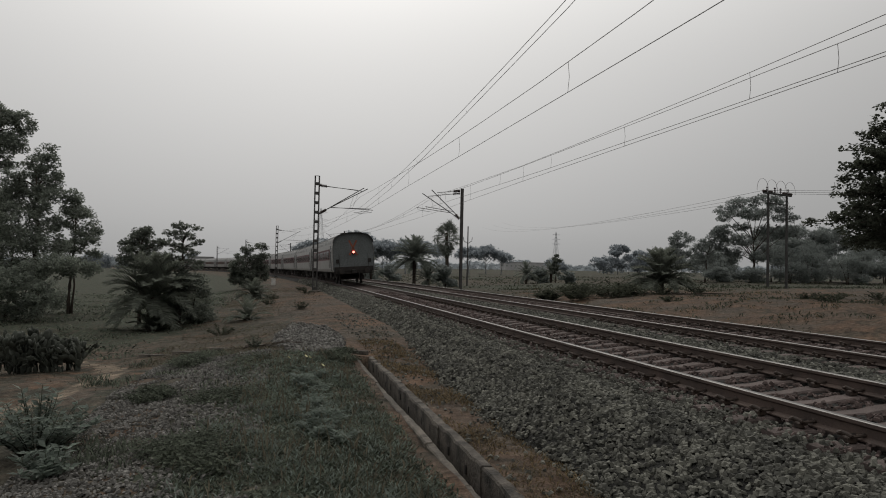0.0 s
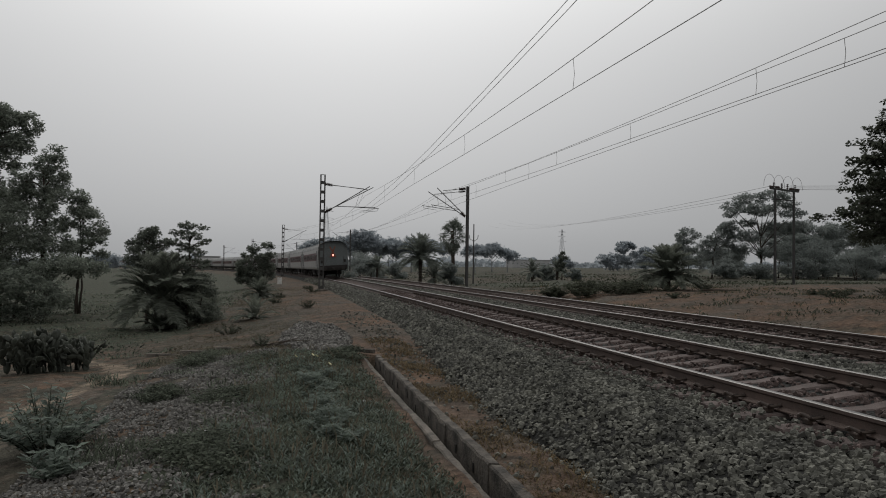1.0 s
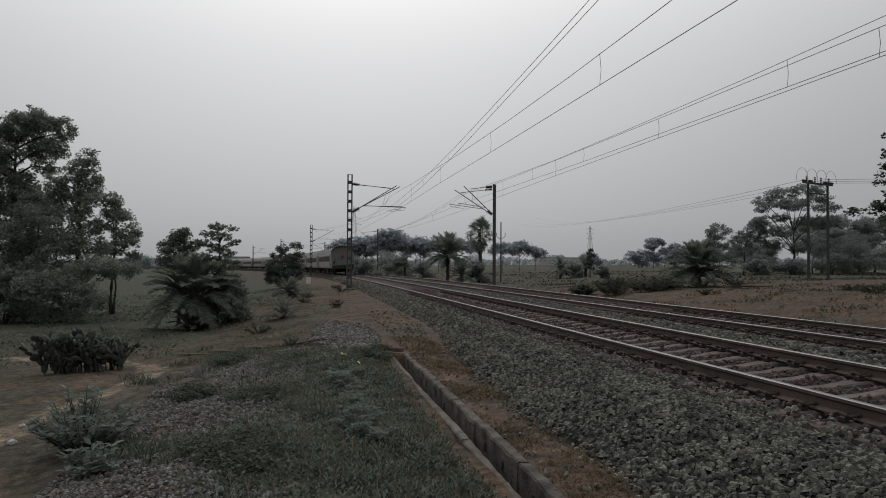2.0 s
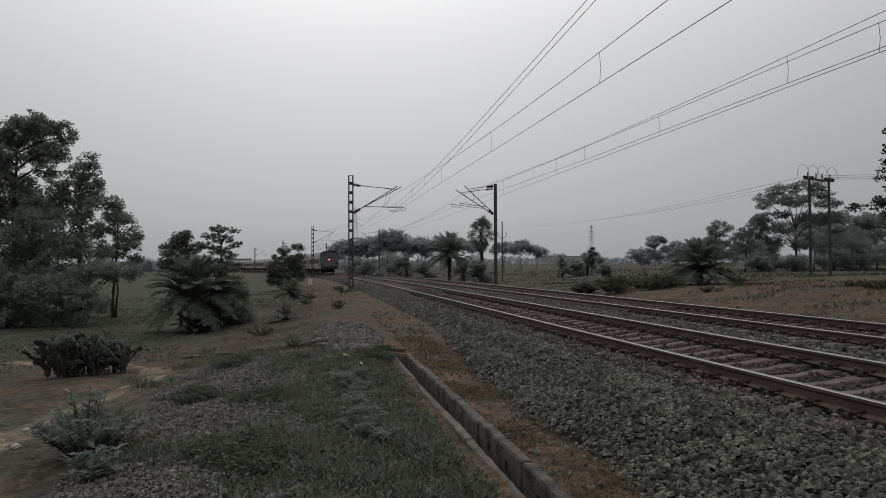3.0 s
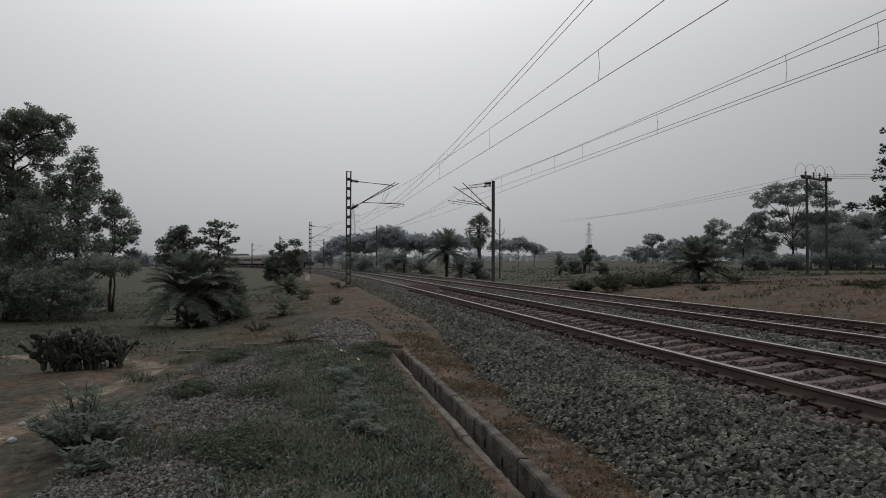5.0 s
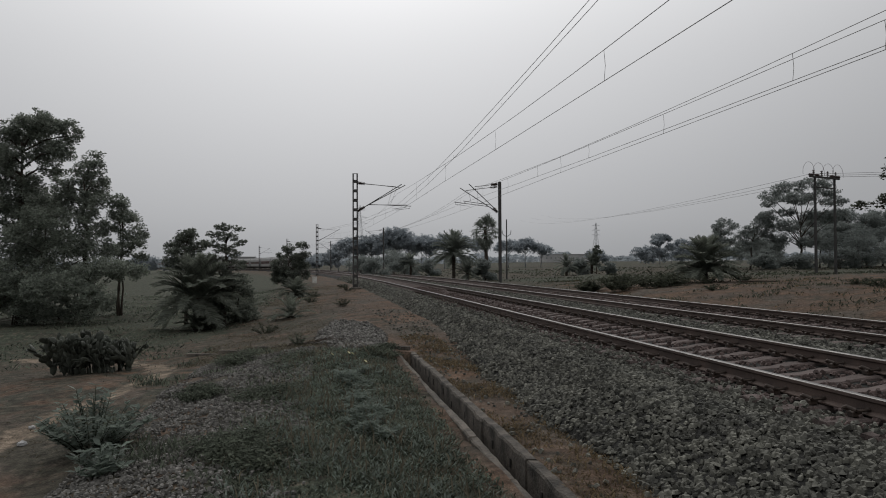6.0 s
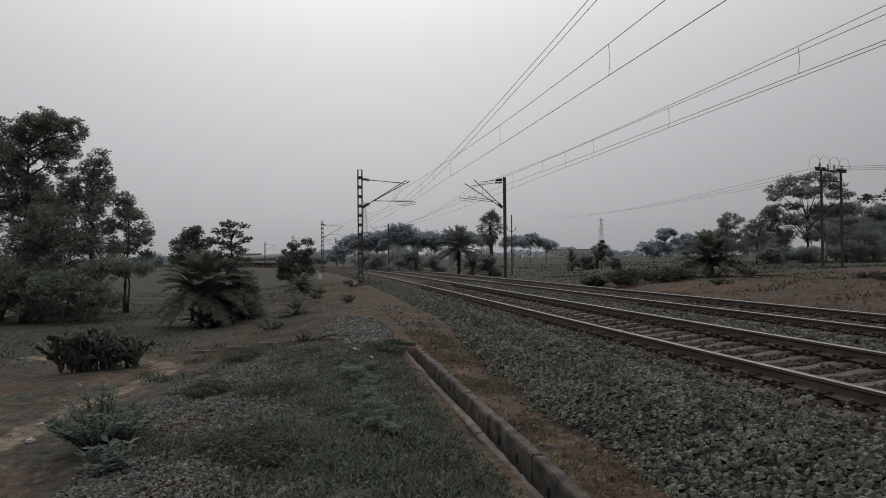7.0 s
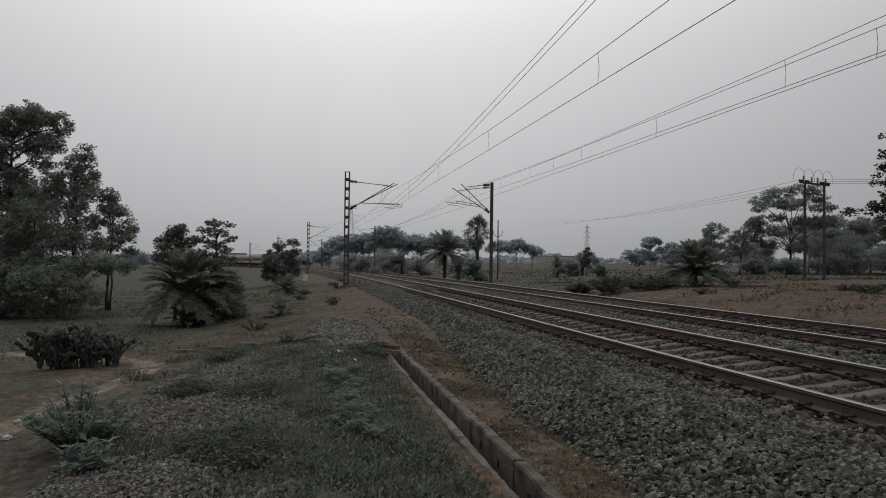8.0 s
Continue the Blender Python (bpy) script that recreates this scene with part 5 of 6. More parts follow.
def date_palm(x, y, crown_z, radius, seed, count=34, mat="palm", label="", spread=1.0):
    """crown_z: height of the crown's heart; fronds hang all round it."""
    rng = np.random.default_rng(seed)
    z0 = float(ground_z(x, y)) - 0.04
    ob = thing("date_palm", pose(x, y, z0, 0, 0, rng.uniform(0, 360)), label, "palm", "palms")
    h = max(crown_z - z0, 0.12)
    g = Geo()
    k = max(3, int(h / 0.16))
    for i in range(k):
        a, b = h * i / k, h * (i + 1) / k
        g.lathe([(0.15, a), (0.20, a + (b - a) * 0.8), (0.15, b)], 9)
    part("trunk", g.mesh("trunk", [MAT["bark"]]), ob)
    kinds = [frond_mesh(radius, dr, rng, mat, stiff=st) for dr, st in ((0.75, 0.95), (1.1, 0.80), (1.25, 0.62), (1.15, 0.42), (1.15, 0.16), (0.9, -0.12))]
    for i in range(count):
        q = i / (count - 1)
        j = min(5 if h > 1.0 else 4, int(q * 6 * spread))
        part("frond", kinds[j], ob, pose(0.05 * math.cos(i * 2.4), 0.05 * math.sin(i * 2.4), h - 0.02 - 0.1 * q, rng.normal(0, 5), rng.normal(0, 7) ,
                                         i * 137.5 + rng.normal(0, 9)))
    return ob


def fan_palm(x, y, top, seed, label):
    rng = np.random.default_rng(seed)
    z0 = float(ground_z(x, y)) - 0.04
    h = top - z0 - 1.2
    ob = thing("fan_palm", pose(x, y, z0), label, "palm", "palms")
    tt = np.linspace(0, 1, 8)
    g = Geo().tube([(0.06 * math.sin(5 * t), 0, h * t) for t in tt], [0.24 - 0.07 * t for t in tt], 9)
    part("trunk", g.mesh("trunk", [MAT["bark"]], True), ob)
    kinds = []
    for _ in range(3):
        g = Geo()
        g.tube([(0, 0, 0), (1.0, 0, 0.06)], [0.035, 0.02], 4)
        vs, fs = [], []
        for i in range(17):
            a = math.radians(-140 + 280 * i / 16)
            ln = 0.75 * rng.uniform(0.85, 1.1)
            b = 0.13
            dz = -0.30 * rng.uniform(0.1, 1.8)
            n = len(vs)
            vs += [(1.0, 0, 0.06), (1.0 + 0.55 * ln * math.cos(a - b), 0.55 * ln * math.sin(a - b), 0.06), (1.0 + ln * math.cos(a), ln * math.sin(a), 0.06 + dz),
                   (1.0 + 0.55 * ln * math.cos(a + b), 0.55 * ln * math.sin(a + b), 0.09)]
            fs.append((n, n + 1, n + 2, n + 3))
        g.add(vs, fs)
        kinds.append(g.mesh("frond", [MAT["palm_far"]]))
    for i in range(40):
        el = 80 - 160 * (i / 39) + rng.normal(0, 12)
        part("frond", kinds[i % 3], ob, Matrix.Translation((rng.normal(0, 0.12), 0, h - 0.3 - 0.9 * i / 39)) @ Matrix.Scale(rng.uniform(0.8, 1.3), 4) @ pose(0, 0, 0, 0, 0, i * 137.5 + rng.normal(0, 8)) @ pose(0, 0, 0, rng.normal(0, 30), -el, 0))
    return ob


def cactus_bush(x, y, w, hgt, seed):
    """Prickly pear: flat oval pads growing out of one another."""
    rng = random.Random(seed)
    z0 = float(ground_z(x, y))
    ob = thing("prickly_pear", pose(x, y, z0), "dense dark green prickly pear bush on the bare earth", "cactus")
    pads = []
    for k in range(3):
        bm = bmesh.new()
        bmesh.ops.create_icosphere(bm, subdivisions=2, radius=1.0)
        for v in bm.verts:
            t = v.co.z
            v.co = Vector((v.co.x * (0.088 + 0.028 * t), v.co.y * 0.022, 0.17 + t * 0.17))
            v.co.y += 0.03 * (v.co.z / 0.34) ** 2 * (k - 1)
        me = bpy.data.meshes.new("pad")
        bm.to_mesh(me)
        bm.free()
        me.materials.append(MAT["cactus"])
        me.polygons.foreach_set("use_smooth", [True] * len(me.polygons))
        pads.append(me)

    def grow(m, level, sc):
        part("pad", rng.choice(pads), ob, m @ Matrix.Scale(sc, 4))
        if level > 0:
            for _ in range(rng.choice((1, 2, 2, 3))):
                m2 = m @ pose(rng.uniform(-0.07, 0.07) * sc, 0, rng.uniform(0.24, 0.32) * sc, rng.uniform(-26, 26), rng.uniform(-34, 34), rng.uniform(-80, 80))
                top = (m2 @ Vector((0, 0, 0.34))).z
                if 0.02 < top < hgt:
                    grow(m2, level - 1, sc * rng.uniform(0.82, 1.05))

    for i in range(46):
        a, r = rng.uniform(0, 6.283), math.sqrt(rng.random())
        grow(pose(math.cos(a) * r * w, math.sin(a) * r * w * 0.55, -0.03, rng.uniform(-22, 22), rng.uniform(-30, 30), rng.uniform(0, 180)), rng.choice((3, 3, 4, 4)), rng.uniform(0.5, 0.78))
    return ob


def leafy_weed(x, y, hgt, width, seed, stems=14, label="", mat="weed", leaf=0.13, name="milkweed"):
    """Upright stems with pairs of broad leaves."""
    rng = np.random.default_rng(seed)
    z0 = float(ground_z(x, y)) - 0.02
    ob = thing(name, pose(x, y, z0), label, "plant", "weeds")
    g = Geo()
    pts, dirs = [], []
    for i in range(stems):
        a, r = rng.uniform(0, 6.283), width * math.sqrt(rng.random())
        hh = hgt * rng.uniform(0.7, 1.0) * (1 - 0.55 * (r / width) ** 1.5)
        tip = np.array([math.cos(a) * r, math.sin(a) * r, hh])
        root = tip * np.array([0.3, 0.3, 0])
        mid = (tip + root) / 2 + np.array([0, 0, 0.08 * hh])
        g.tube([root, mid, tip], [0.008, 0.006, 0.003], 4)
        for k in range(11):
            q = 0.15 + 0.85 * k / 10
            p = root * (1 - q) ** 2 + 2 * mid * q * (1 - q) + tip * q * q
            az = k * 1.57 + rng.normal(0, 0.3)
            for o in (0, math.pi):
                pts.append(p)
                dirs.append((math.cos(az + o), math.sin(az + o), rng.uniform(0.1, 0.9)))
    tagged(part("stalk", g.mesh("stalk", [MAT["grass"]]), ob), kind="stuff")
    c, d = np.array(pts), unit(np.array(dirs))
    n = len(c)
    w = unit(np.cross(d, np.array([0, 0, 1.0]) + rng.normal(0, 0.3, (n, 3))))
    ll = (leaf * rng.uniform(0.6, 1.15, n))[:, None]
    v = np.stack([c, c + d * ll * 0.45 + w * ll * 0.2, c + d * ll - np.array([0, 0, 0.12]) * ll, c + d * ll * 0.45 - w * ll * 0.2], 1).reshape(-1, 3)
    part("foliage", fast_mesh("foliage", v, np.arange(4 * n).reshape(-1, 4), MAT[mat]), ob)
    return ob


def herbs(name, count, region, density, mat, seed, hgt, label, lean=0.9, width=0.0065):
    """Short blades and leaves thick on the ground; one carpet."""
    rng = np.random.default_rng(seed)
    n_lo, n_hi, s_lo, s_hi = region
    s = s_lo + (s_hi - s_lo) * rng.random(count) ** 1.45
    n = n_lo + (n_hi - n_lo) * rng.random(count)
    x, y = on_line(s, n)
    dens = density(n, s, x, y)
    ok = rng.random(count) < dens
    x, y, s, n, dens = x[ok], y[ok], s[ok], n[ok], dens[ok]
    z = ground_z(x, y)
    c = len(x)
    mound = 0.5 + 0.5 * wave(x, y, 2.1, 7.0)
    hh = hgt * (0.35 + 0.9 * rng.random(c)) * (0.55 + 0.9 * mound)
    a = rng.random(c) * 6.283
    ln = lean * hh * (0.3 + rng.random(c))
    grow = 1 + np.maximum(s - 6, 0) * 0.05
    wd = width * (0.6 + 0.9 * rng.random(c)) * grow
    bx, by = np.cos(a + 1.57) * wd, np.sin(a + 1.57) * wd
    base = np.stack([x, y, z - 0.01], -1)
    mid = base + np.stack([np.cos(a) * ln * 0.4, np.sin(a) * ln * 0.4, hh * 0.65], -1)
    tip = base + np.stack([np.cos(a) * ln, np.sin(a) * ln, hh], -1)
    sv = np.stack([bx, by, 0 * bx], -1)
    v = np.stack([base, mid - sv, tip, mid + sv], 1).reshape(-1, 3)
    ob = new(name, fast_mesh(name, v, np.arange(4 * c).reshape(-1, 4), MAT[mat]))
    return tagged(ob, label, "grass", kind="stuff")


def build_plants():
    grp = "trees left of the line"
    big = "tall dark leafy tree in a dense stand on the field edge"
    lobed_tree("tree", -24.0, 40.0, ((0.3, 0.4, 4.9, 1.1, 0.8), (1.4, -0.5, 4.3, 1.2, 0.8), (-1.0, 0.3, 3.9, 1.3, 0.9), (0.5, 0.5, 2.9, 1.3, 0.9), (-0.05, 0.6, 8.97, 1.06, 0.81), (1.36, -0.5, 9.09, 0.94, 0.75), (2.36, 0.3, 8.78, 0.63, 0.69), (1.04, 0.8, 7.84, 0.94, 0.63), (2.3, -0.3, 7.72, 0.63, 0.5), (-1.46, 0.4, 8.56, 1.06, 0.88), (-0.21, -0.9, 7.31, 1, 0.75), (-1.77, 0.5, 6.84, 1.13, 0.94), (1.51, 0.5, 6.84, 0.63, 0.47), (0.11, 0.4, 5.84, 0.94, 0.63), (-1.46, -0.4, 5.12, 1.13, 0.81), (-3.18, 0.3, 7.78, 1.13, 1.13), (-3.49, -0.3, 5.59, 1.06, 1.13)), 320, size=0.16, twig=0.34, fill=1.2, label=big, group=grp)
    lobed_tree("tree", -19.5, 38.5, ((0.17, 0.2, 7.02, 0.51, 0.42), (-0.19, -0.3, 6.33, 0.6, 0.48), (0.42, 0.4, 6.18, 0.36, 0.54), (0.11, 0.5, 5.43, 0.78, 0.6), (-0.94, -0.5, 5.58, 0.6, 0.6), (0.42, -0.5, 4.67, 0.6, 0.6), (-0.64, 0.4, 4.46, 0.84, 0.54), (-1.54, 0.3, 4.98, 0.54, 0.54)), 321, size=0.14, twig=0.27, fill=0.95, label="slender dark leafy tree rising from a dense stand", group=grp)
    lobed_tree("tree", -18.6, 39.5, ((0.04, 0.2, 4.92, 0.46, 0.34), (0.5, -0.2, 4.67, 0.28, 0.31), (0.1, 0.6, 4.05, 0.8, 0.49), (0.87, -0.4, 3.84, 0.49, 0.37), (-0.36, -0.5, 3.31, 0.68, 0.49), (0.72, 0.5, 3, 0.74, 0.43), (1.49, 0.2, 3.22, 0.31, 0.34), (1.34, -0.4, 2.39, 0.53, 0.37), (0.1, 0.2, 2.14, 0.8, 0.4), (1.24, 0.4, 1.77, 0.43, 0.25)), 322, size=0.14, twig=0.26, fill=0.95, fork=0.5, stems=3, trunk=0.010, label="spreading leafy tree with bare stems at the stand's edge", group=grp)
    lobed_tree("tree", -21.0, 37.5, ((-0.81, 0.5, 3.85, 0.94, 0.59), (0.51, -0.6, 3.71, 0.88, 0.59), (1.68, 0.5, 3.5, 0.76, 0.65), (-1.4, -0.6, 2.68, 1, 0.7), (0.07, 0.7, 2.53, 1, 0.7), (1.39, -0.4, 2.33, 1, 0.7), (2.56, 0.3, 2.21, 0.7, 0.53), (-1.11, 0.4, 1.36, 1.17, 0.7), (0.65, -0.7, 1.21, 1.17, 0.7)), 323, size=0.15, twig=0.34, fork=0.25, stems=2, label="bushy dark tree under taller ones", group=grp)
    lobed_tree("tree", -19.3, 36.0, ((1.74, 0.3, 1.36, 0.79, 0.42), (2.72, -0.3, 1.16, 0.73, 0.39), (3.43, 0.3, 0.99, 0.51, 0.31), (1.03, -0.4, 0.79, 0.84, 0.45), (2.16, 0.4, 0.71, 0.56, 0.25)), 324, "leaf", size=0.13, twig=0.26, fork=0.5, stems=3, trunk=0.010, label="low spreading tree on thin forked stems", group=grp)
    lobed_tree("tree", -22.3, 34.5, ((1.69, 0.4, 0.27, 1.08, 0.65), (3.04, -0.5, 0.14, 0.97, 0.7), (4.25, 0.3, 0, 0.81, 0.65), (5.06, -0.3, -0.27, 0.54, 0.54), (2.23, 0.3, -0.81, 0.97, 0.54), (3.85, 0.5, -0.89, 0.92, 0.49), (0.34, 0, 0.41, 1.08, 1.08)), 325, "leaf", size=0.15, twig=0.32, fork=0.1, stems=4, label="low dense bushy tree before the tall stand", group=grp)
    for i, (x, y, top, sp) in enumerate(((-22.5, 37.5, 2.6, 2.0), (-24.8, 38.5, 3.2, 2.2), (-26.5, 37.0, 3.0, 2.2), (-21.6, 35.5, 1.0, 1.6), (-23.5, 33.0, 0.9, 1.6), (-20.5, 41, 1.8, 2.0), (-24.5, 36.0, 1.2, 1.6))):
        tree("shrub", x, y, top, sp, 340 + i, "leaf", leaves=3500, size=0.14, base=0.08, limbs=9, clump=0.36, stems=3, label="low dark shrub under the tall trees", category="shrub",
             group="shrubs")
    lobed_tree("tree", -11.3, 30.6, ((-0.21, 0.1, 2.39, 0.48, 0.31), (0.2, -0.2, 2.54, 0.31, 0.22), (-0.61, 0.2, 2.01, 0.33, 0.26), (0.37, 0.3, 2.04, 0.31, 0.24), (-0.18, -0.2, 1.82, 0.53, 0.29), (0.8, 0, 2.13, 0.22, 0.17), (-0.52, 0.1, 1.41, 0.48, 0.33), (0.15, -0.2, 1.41, 0.53, 0.33)), 50, "leaf_dark", size=0.10, twig=0.17, cover=1.8, label="small round dark leafy tree behind a date palm")
    lobed_tree("tree", -9.5, 30.0, ((-0.12, 0.1, 2.89, 0.3, 0.12), (0.4, -0.1, 2.77, 0.33, 0.09), (-0.4, 0.2, 2.58, 0.33, 0.14), (0.21, -0.2, 2.44, 0.42, 0.14), (0.59, 0.2, 2.21, 0.28, 0.12), (-0.49, -0.2, 2.16, 0.33, 0.14), (-0.07, 0.3, 1.97, 0.47, 0.16), (0.45, -0.3, 1.76, 0.3, 0.12), (-0.4, 0.2, 1.57, 0.42, 0.19), (0.31, 0.3, 1.41, 0.38, 0.14), (0.68, 0, 1.18, 0.28, 0.12), (-0.16, -0.2, 1.04, 0.52, 0.21), (0.45, 0.2, 0.8, 0.33, 0.16), (0.54, -0.1, 0.52, 0.19, 0.14), (0.02, 0.2, 0.33, 0.42, 0.23), (-0.26, 0.1, -0.3, 0.47, 0.33), (0.02, 0, -0.77, 0.38, 0.28)), 57, "leaf_dark", size=0.11, twig=0.13, fill=0.8, fork=0.1, flat=0.6, cover=1.8, label="small dark tree with tiered boughs beside a date palm")
    lobed_tree("tree", -17.0, 75.0, ((-0.59, 0.3, -0.35, 1.06, 0.53), (0.46, -0.3, -0.53, 0.88, 0.47), (1.23, 0.2, 0.35, 0.76, 0.53), (-1.41, -0.2, 0.11, 0.53, 0.47), (1.17, 0.5, 3.34, 0.7, 0.35), (-0.01, -0.5, 2.93, 0.65, 0.41), (-0.71, 0.4, 2.34, 0.59, 0.29), (1.75, -0.4, 2.4, 0.76, 0.41), (0.46, 0.6, 1.99, 1.17, 0.59), (-0.71, -0.8, 1.4, 0.82, 0.53), (1.05, 0.6, 1.29, 1, 0.53), (-0.83, 0.5, 0.53, 1, 0.65), (0.17, -0.6, 0.23, 1.06, 0.65), (-1.3, 0.2, 0.82, 0.47, 0.35)), 52, "leaf_dark", size=0.2, twig=0.32, fork=0.15, cover=1.8, label="small dark bushy tree on the field beside the bank")
    tree("shrub", -10.9, 31.3, 0.8, 1.2, 54, "leaf_dark", leaves=6000, size=0.12, base=0.06, limbs=10, clump=0.38, stems=3, label="dark bush at the foot of a small tree", category="shrub", group="shrubs")
    tree("shrub", -9.2, 30.6, 0.9, 1.1, 55, "leaf_dark", leaves=6000, size=0.12, base=0.06, limbs=10, clump=0.38, stems=3, label="dark bush at the foot of a small tree", category="shrub", group="shrubs")
    # the tree beyond the far track
    tiered_tree(22.1, 31.5, 2.9, 9.6, ((0.0, 2.4), (0.12, 3.2), (0.26, 3.8), (0.4, 3.1), (0.56, 2.5), (0.7, 2.5), (0.84, 1.6), (1.0, 0.4)), 12, 353, "leaf_deep", 0.185, 0.30,
                "dark broad-leaved tree with tiered drooping boughs", 9, 0.16)
    right = "large dark tree in a stand beyond the far track, leaves greyed for haze"
    grp = "trees right of the line"
    lobed_tree("tree", 52.6, 110.0, ((-1.17, 1, 12.83, 2.24, 0.77), (2.1, -1, 13.26, 2.24, 0.77), (-3.75, 1.5, 11.71, 1.72, 0.69), (4.68, 1, 12.31, 1.46, 0.77), (-4.95, -1, 10.33, 1.2, 0.6), (-1.77, -2, 11.02, 2.06, 0.77), (1.41, 2, 11.19, 2.24, 0.77), (4.34, -1.5, 10.42, 1.55, 0.77), (-3.92, 1, 8.7, 1.55, 0.77), (-1, 1.5, 9.21, 1.2, 0.6), (2.79, 1.2, 8.61, 2.06, 0.95), (5.54, 0, 8.44, 1.2, 1.03), (-2.89, -1.5, 6.98, 1.72, 0.86), (0.21, 2, 6.46, 1.29, 0.69), (-2.37, 1, 5.09, 1.72, 0.77), (-0.05, -1, 4.4, 1.2, 0.6)), 60, "leaf_hazed", size=0.30, twig=0.55, fill=1.1, fork=0.35, bole_top=0.5, rise=1.1, flat=0.55, cover=1.4, three=True, label="wide umbrella-crowned tree on a forked trunk, leaves greyed for haze", group=grp)
    lobed_tree("tree", 45.9, 112.0, ((2.35, 0.5, 8.48, 1.14, 0.7), (1.74, -0.6, 7.43, 1.4, 0.79), (3.31, 0.5, 6.99, 1.23, 0.88), (0.34, 0.4, 6.56, 1.23, 0.79), (2.35, -0.4, 5.77, 1.49, 0.7), (-0.71, 0.6, 5.51, 1.23, 0.88), (-1.06, -0.4, 3.93, 1.58, 0.7), (0.86, 0.3, 4.45, 1.4, 0.7)), 61, "leaf_hazed", size=0.26, twig=0.48, fill=0.9, fork=0.4, cover=1.4, three=True, label="slim tree on a bare leaning trunk, leaves greyed for haze", group=grp)
    lobed_tree("tree", 40.5, 110.0, ((0.87, 0.3, 7.49, 1.29, 0.52), (-0.25, -0.3, 6.81, 0.77, 0.52), (1.99, 0.3, 6.98, 0.77, 0.52), (0.61, 0.4, 6.12, 1.38, 0.6), (-0.59, -0.4, 5.09, 1.29, 0.69), (1.3, 0.3, 4.57, 1.38, 0.69), (0.01, 0.2, 3.71, 1.38, 0.52)), 62, "leaf_hazed", size=0.26, twig=0.45, fill=0.9, fork=0.4, cover=1.4, three=True, label="flat-topped tree at the wood's edge, leaves greyed for haze", group=grp)
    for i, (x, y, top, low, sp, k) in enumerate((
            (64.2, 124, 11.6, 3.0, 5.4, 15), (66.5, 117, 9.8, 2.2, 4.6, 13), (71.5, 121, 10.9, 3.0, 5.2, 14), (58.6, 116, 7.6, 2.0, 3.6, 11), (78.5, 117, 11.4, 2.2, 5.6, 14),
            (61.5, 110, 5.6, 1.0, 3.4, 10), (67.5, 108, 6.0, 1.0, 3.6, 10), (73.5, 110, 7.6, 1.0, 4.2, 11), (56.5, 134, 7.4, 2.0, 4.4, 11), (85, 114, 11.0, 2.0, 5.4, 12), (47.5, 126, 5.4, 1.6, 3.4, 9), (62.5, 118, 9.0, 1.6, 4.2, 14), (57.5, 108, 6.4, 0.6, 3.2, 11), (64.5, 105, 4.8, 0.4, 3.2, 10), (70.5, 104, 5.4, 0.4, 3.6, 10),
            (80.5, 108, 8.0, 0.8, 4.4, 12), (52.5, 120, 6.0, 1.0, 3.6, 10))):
        lobed_tree("tree", x, y, dome_lobes(top, low, sp, k, 160 + i, 0.55, 0.45), 63 + i, "leaf_hazed", size=0.30, twig=0.62, fill=0.8, fork=0.3, cover=1.3, three=True, label=right, group=grp)
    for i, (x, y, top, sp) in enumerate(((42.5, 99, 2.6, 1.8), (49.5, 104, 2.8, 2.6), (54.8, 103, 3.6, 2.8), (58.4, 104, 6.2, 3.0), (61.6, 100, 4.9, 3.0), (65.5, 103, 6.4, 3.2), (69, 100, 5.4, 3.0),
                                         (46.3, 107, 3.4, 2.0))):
        tree("shrub", x, y, top, sp, 80 + i, "leaf_hazed", leaves=5000, size=0.26, three=True, base=0.08, limbs=9, clump=0.38, stems=3, label="dense green shrub at the wood's edge, leaves greyed for haze", category="shrub",
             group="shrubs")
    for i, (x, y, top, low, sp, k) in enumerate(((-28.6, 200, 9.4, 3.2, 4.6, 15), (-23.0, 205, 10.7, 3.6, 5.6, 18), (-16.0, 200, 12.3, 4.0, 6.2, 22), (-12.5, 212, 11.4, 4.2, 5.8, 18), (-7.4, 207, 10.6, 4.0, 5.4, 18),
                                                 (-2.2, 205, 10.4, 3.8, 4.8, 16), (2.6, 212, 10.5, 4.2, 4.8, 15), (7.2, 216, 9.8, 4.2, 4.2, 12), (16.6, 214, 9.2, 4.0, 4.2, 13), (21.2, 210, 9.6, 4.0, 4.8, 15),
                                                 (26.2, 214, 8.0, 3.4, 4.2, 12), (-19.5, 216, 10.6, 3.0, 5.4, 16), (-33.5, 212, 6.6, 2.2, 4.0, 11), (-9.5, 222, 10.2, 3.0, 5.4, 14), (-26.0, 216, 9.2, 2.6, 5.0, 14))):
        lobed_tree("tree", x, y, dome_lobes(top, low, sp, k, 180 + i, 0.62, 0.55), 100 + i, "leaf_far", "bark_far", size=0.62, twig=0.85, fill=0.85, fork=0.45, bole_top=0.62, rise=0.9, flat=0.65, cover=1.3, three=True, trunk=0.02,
                   label="umbrella-crowned tree across the fields, coloured pale for haze", group="far trees")
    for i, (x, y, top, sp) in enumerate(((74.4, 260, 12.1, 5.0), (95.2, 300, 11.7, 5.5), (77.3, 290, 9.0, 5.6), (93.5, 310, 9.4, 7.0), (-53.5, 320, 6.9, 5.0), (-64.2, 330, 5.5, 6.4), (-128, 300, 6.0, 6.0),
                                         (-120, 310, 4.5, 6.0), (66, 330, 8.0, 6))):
        tree("tree", x, y, top, sp, 120 + i, "leaf_far", "bark_far", leaves=2600, size=0.85, base=0.25, limbs=11, clump=0.3, label="rounded tree far off, coloured pale for haze", group="far trees")
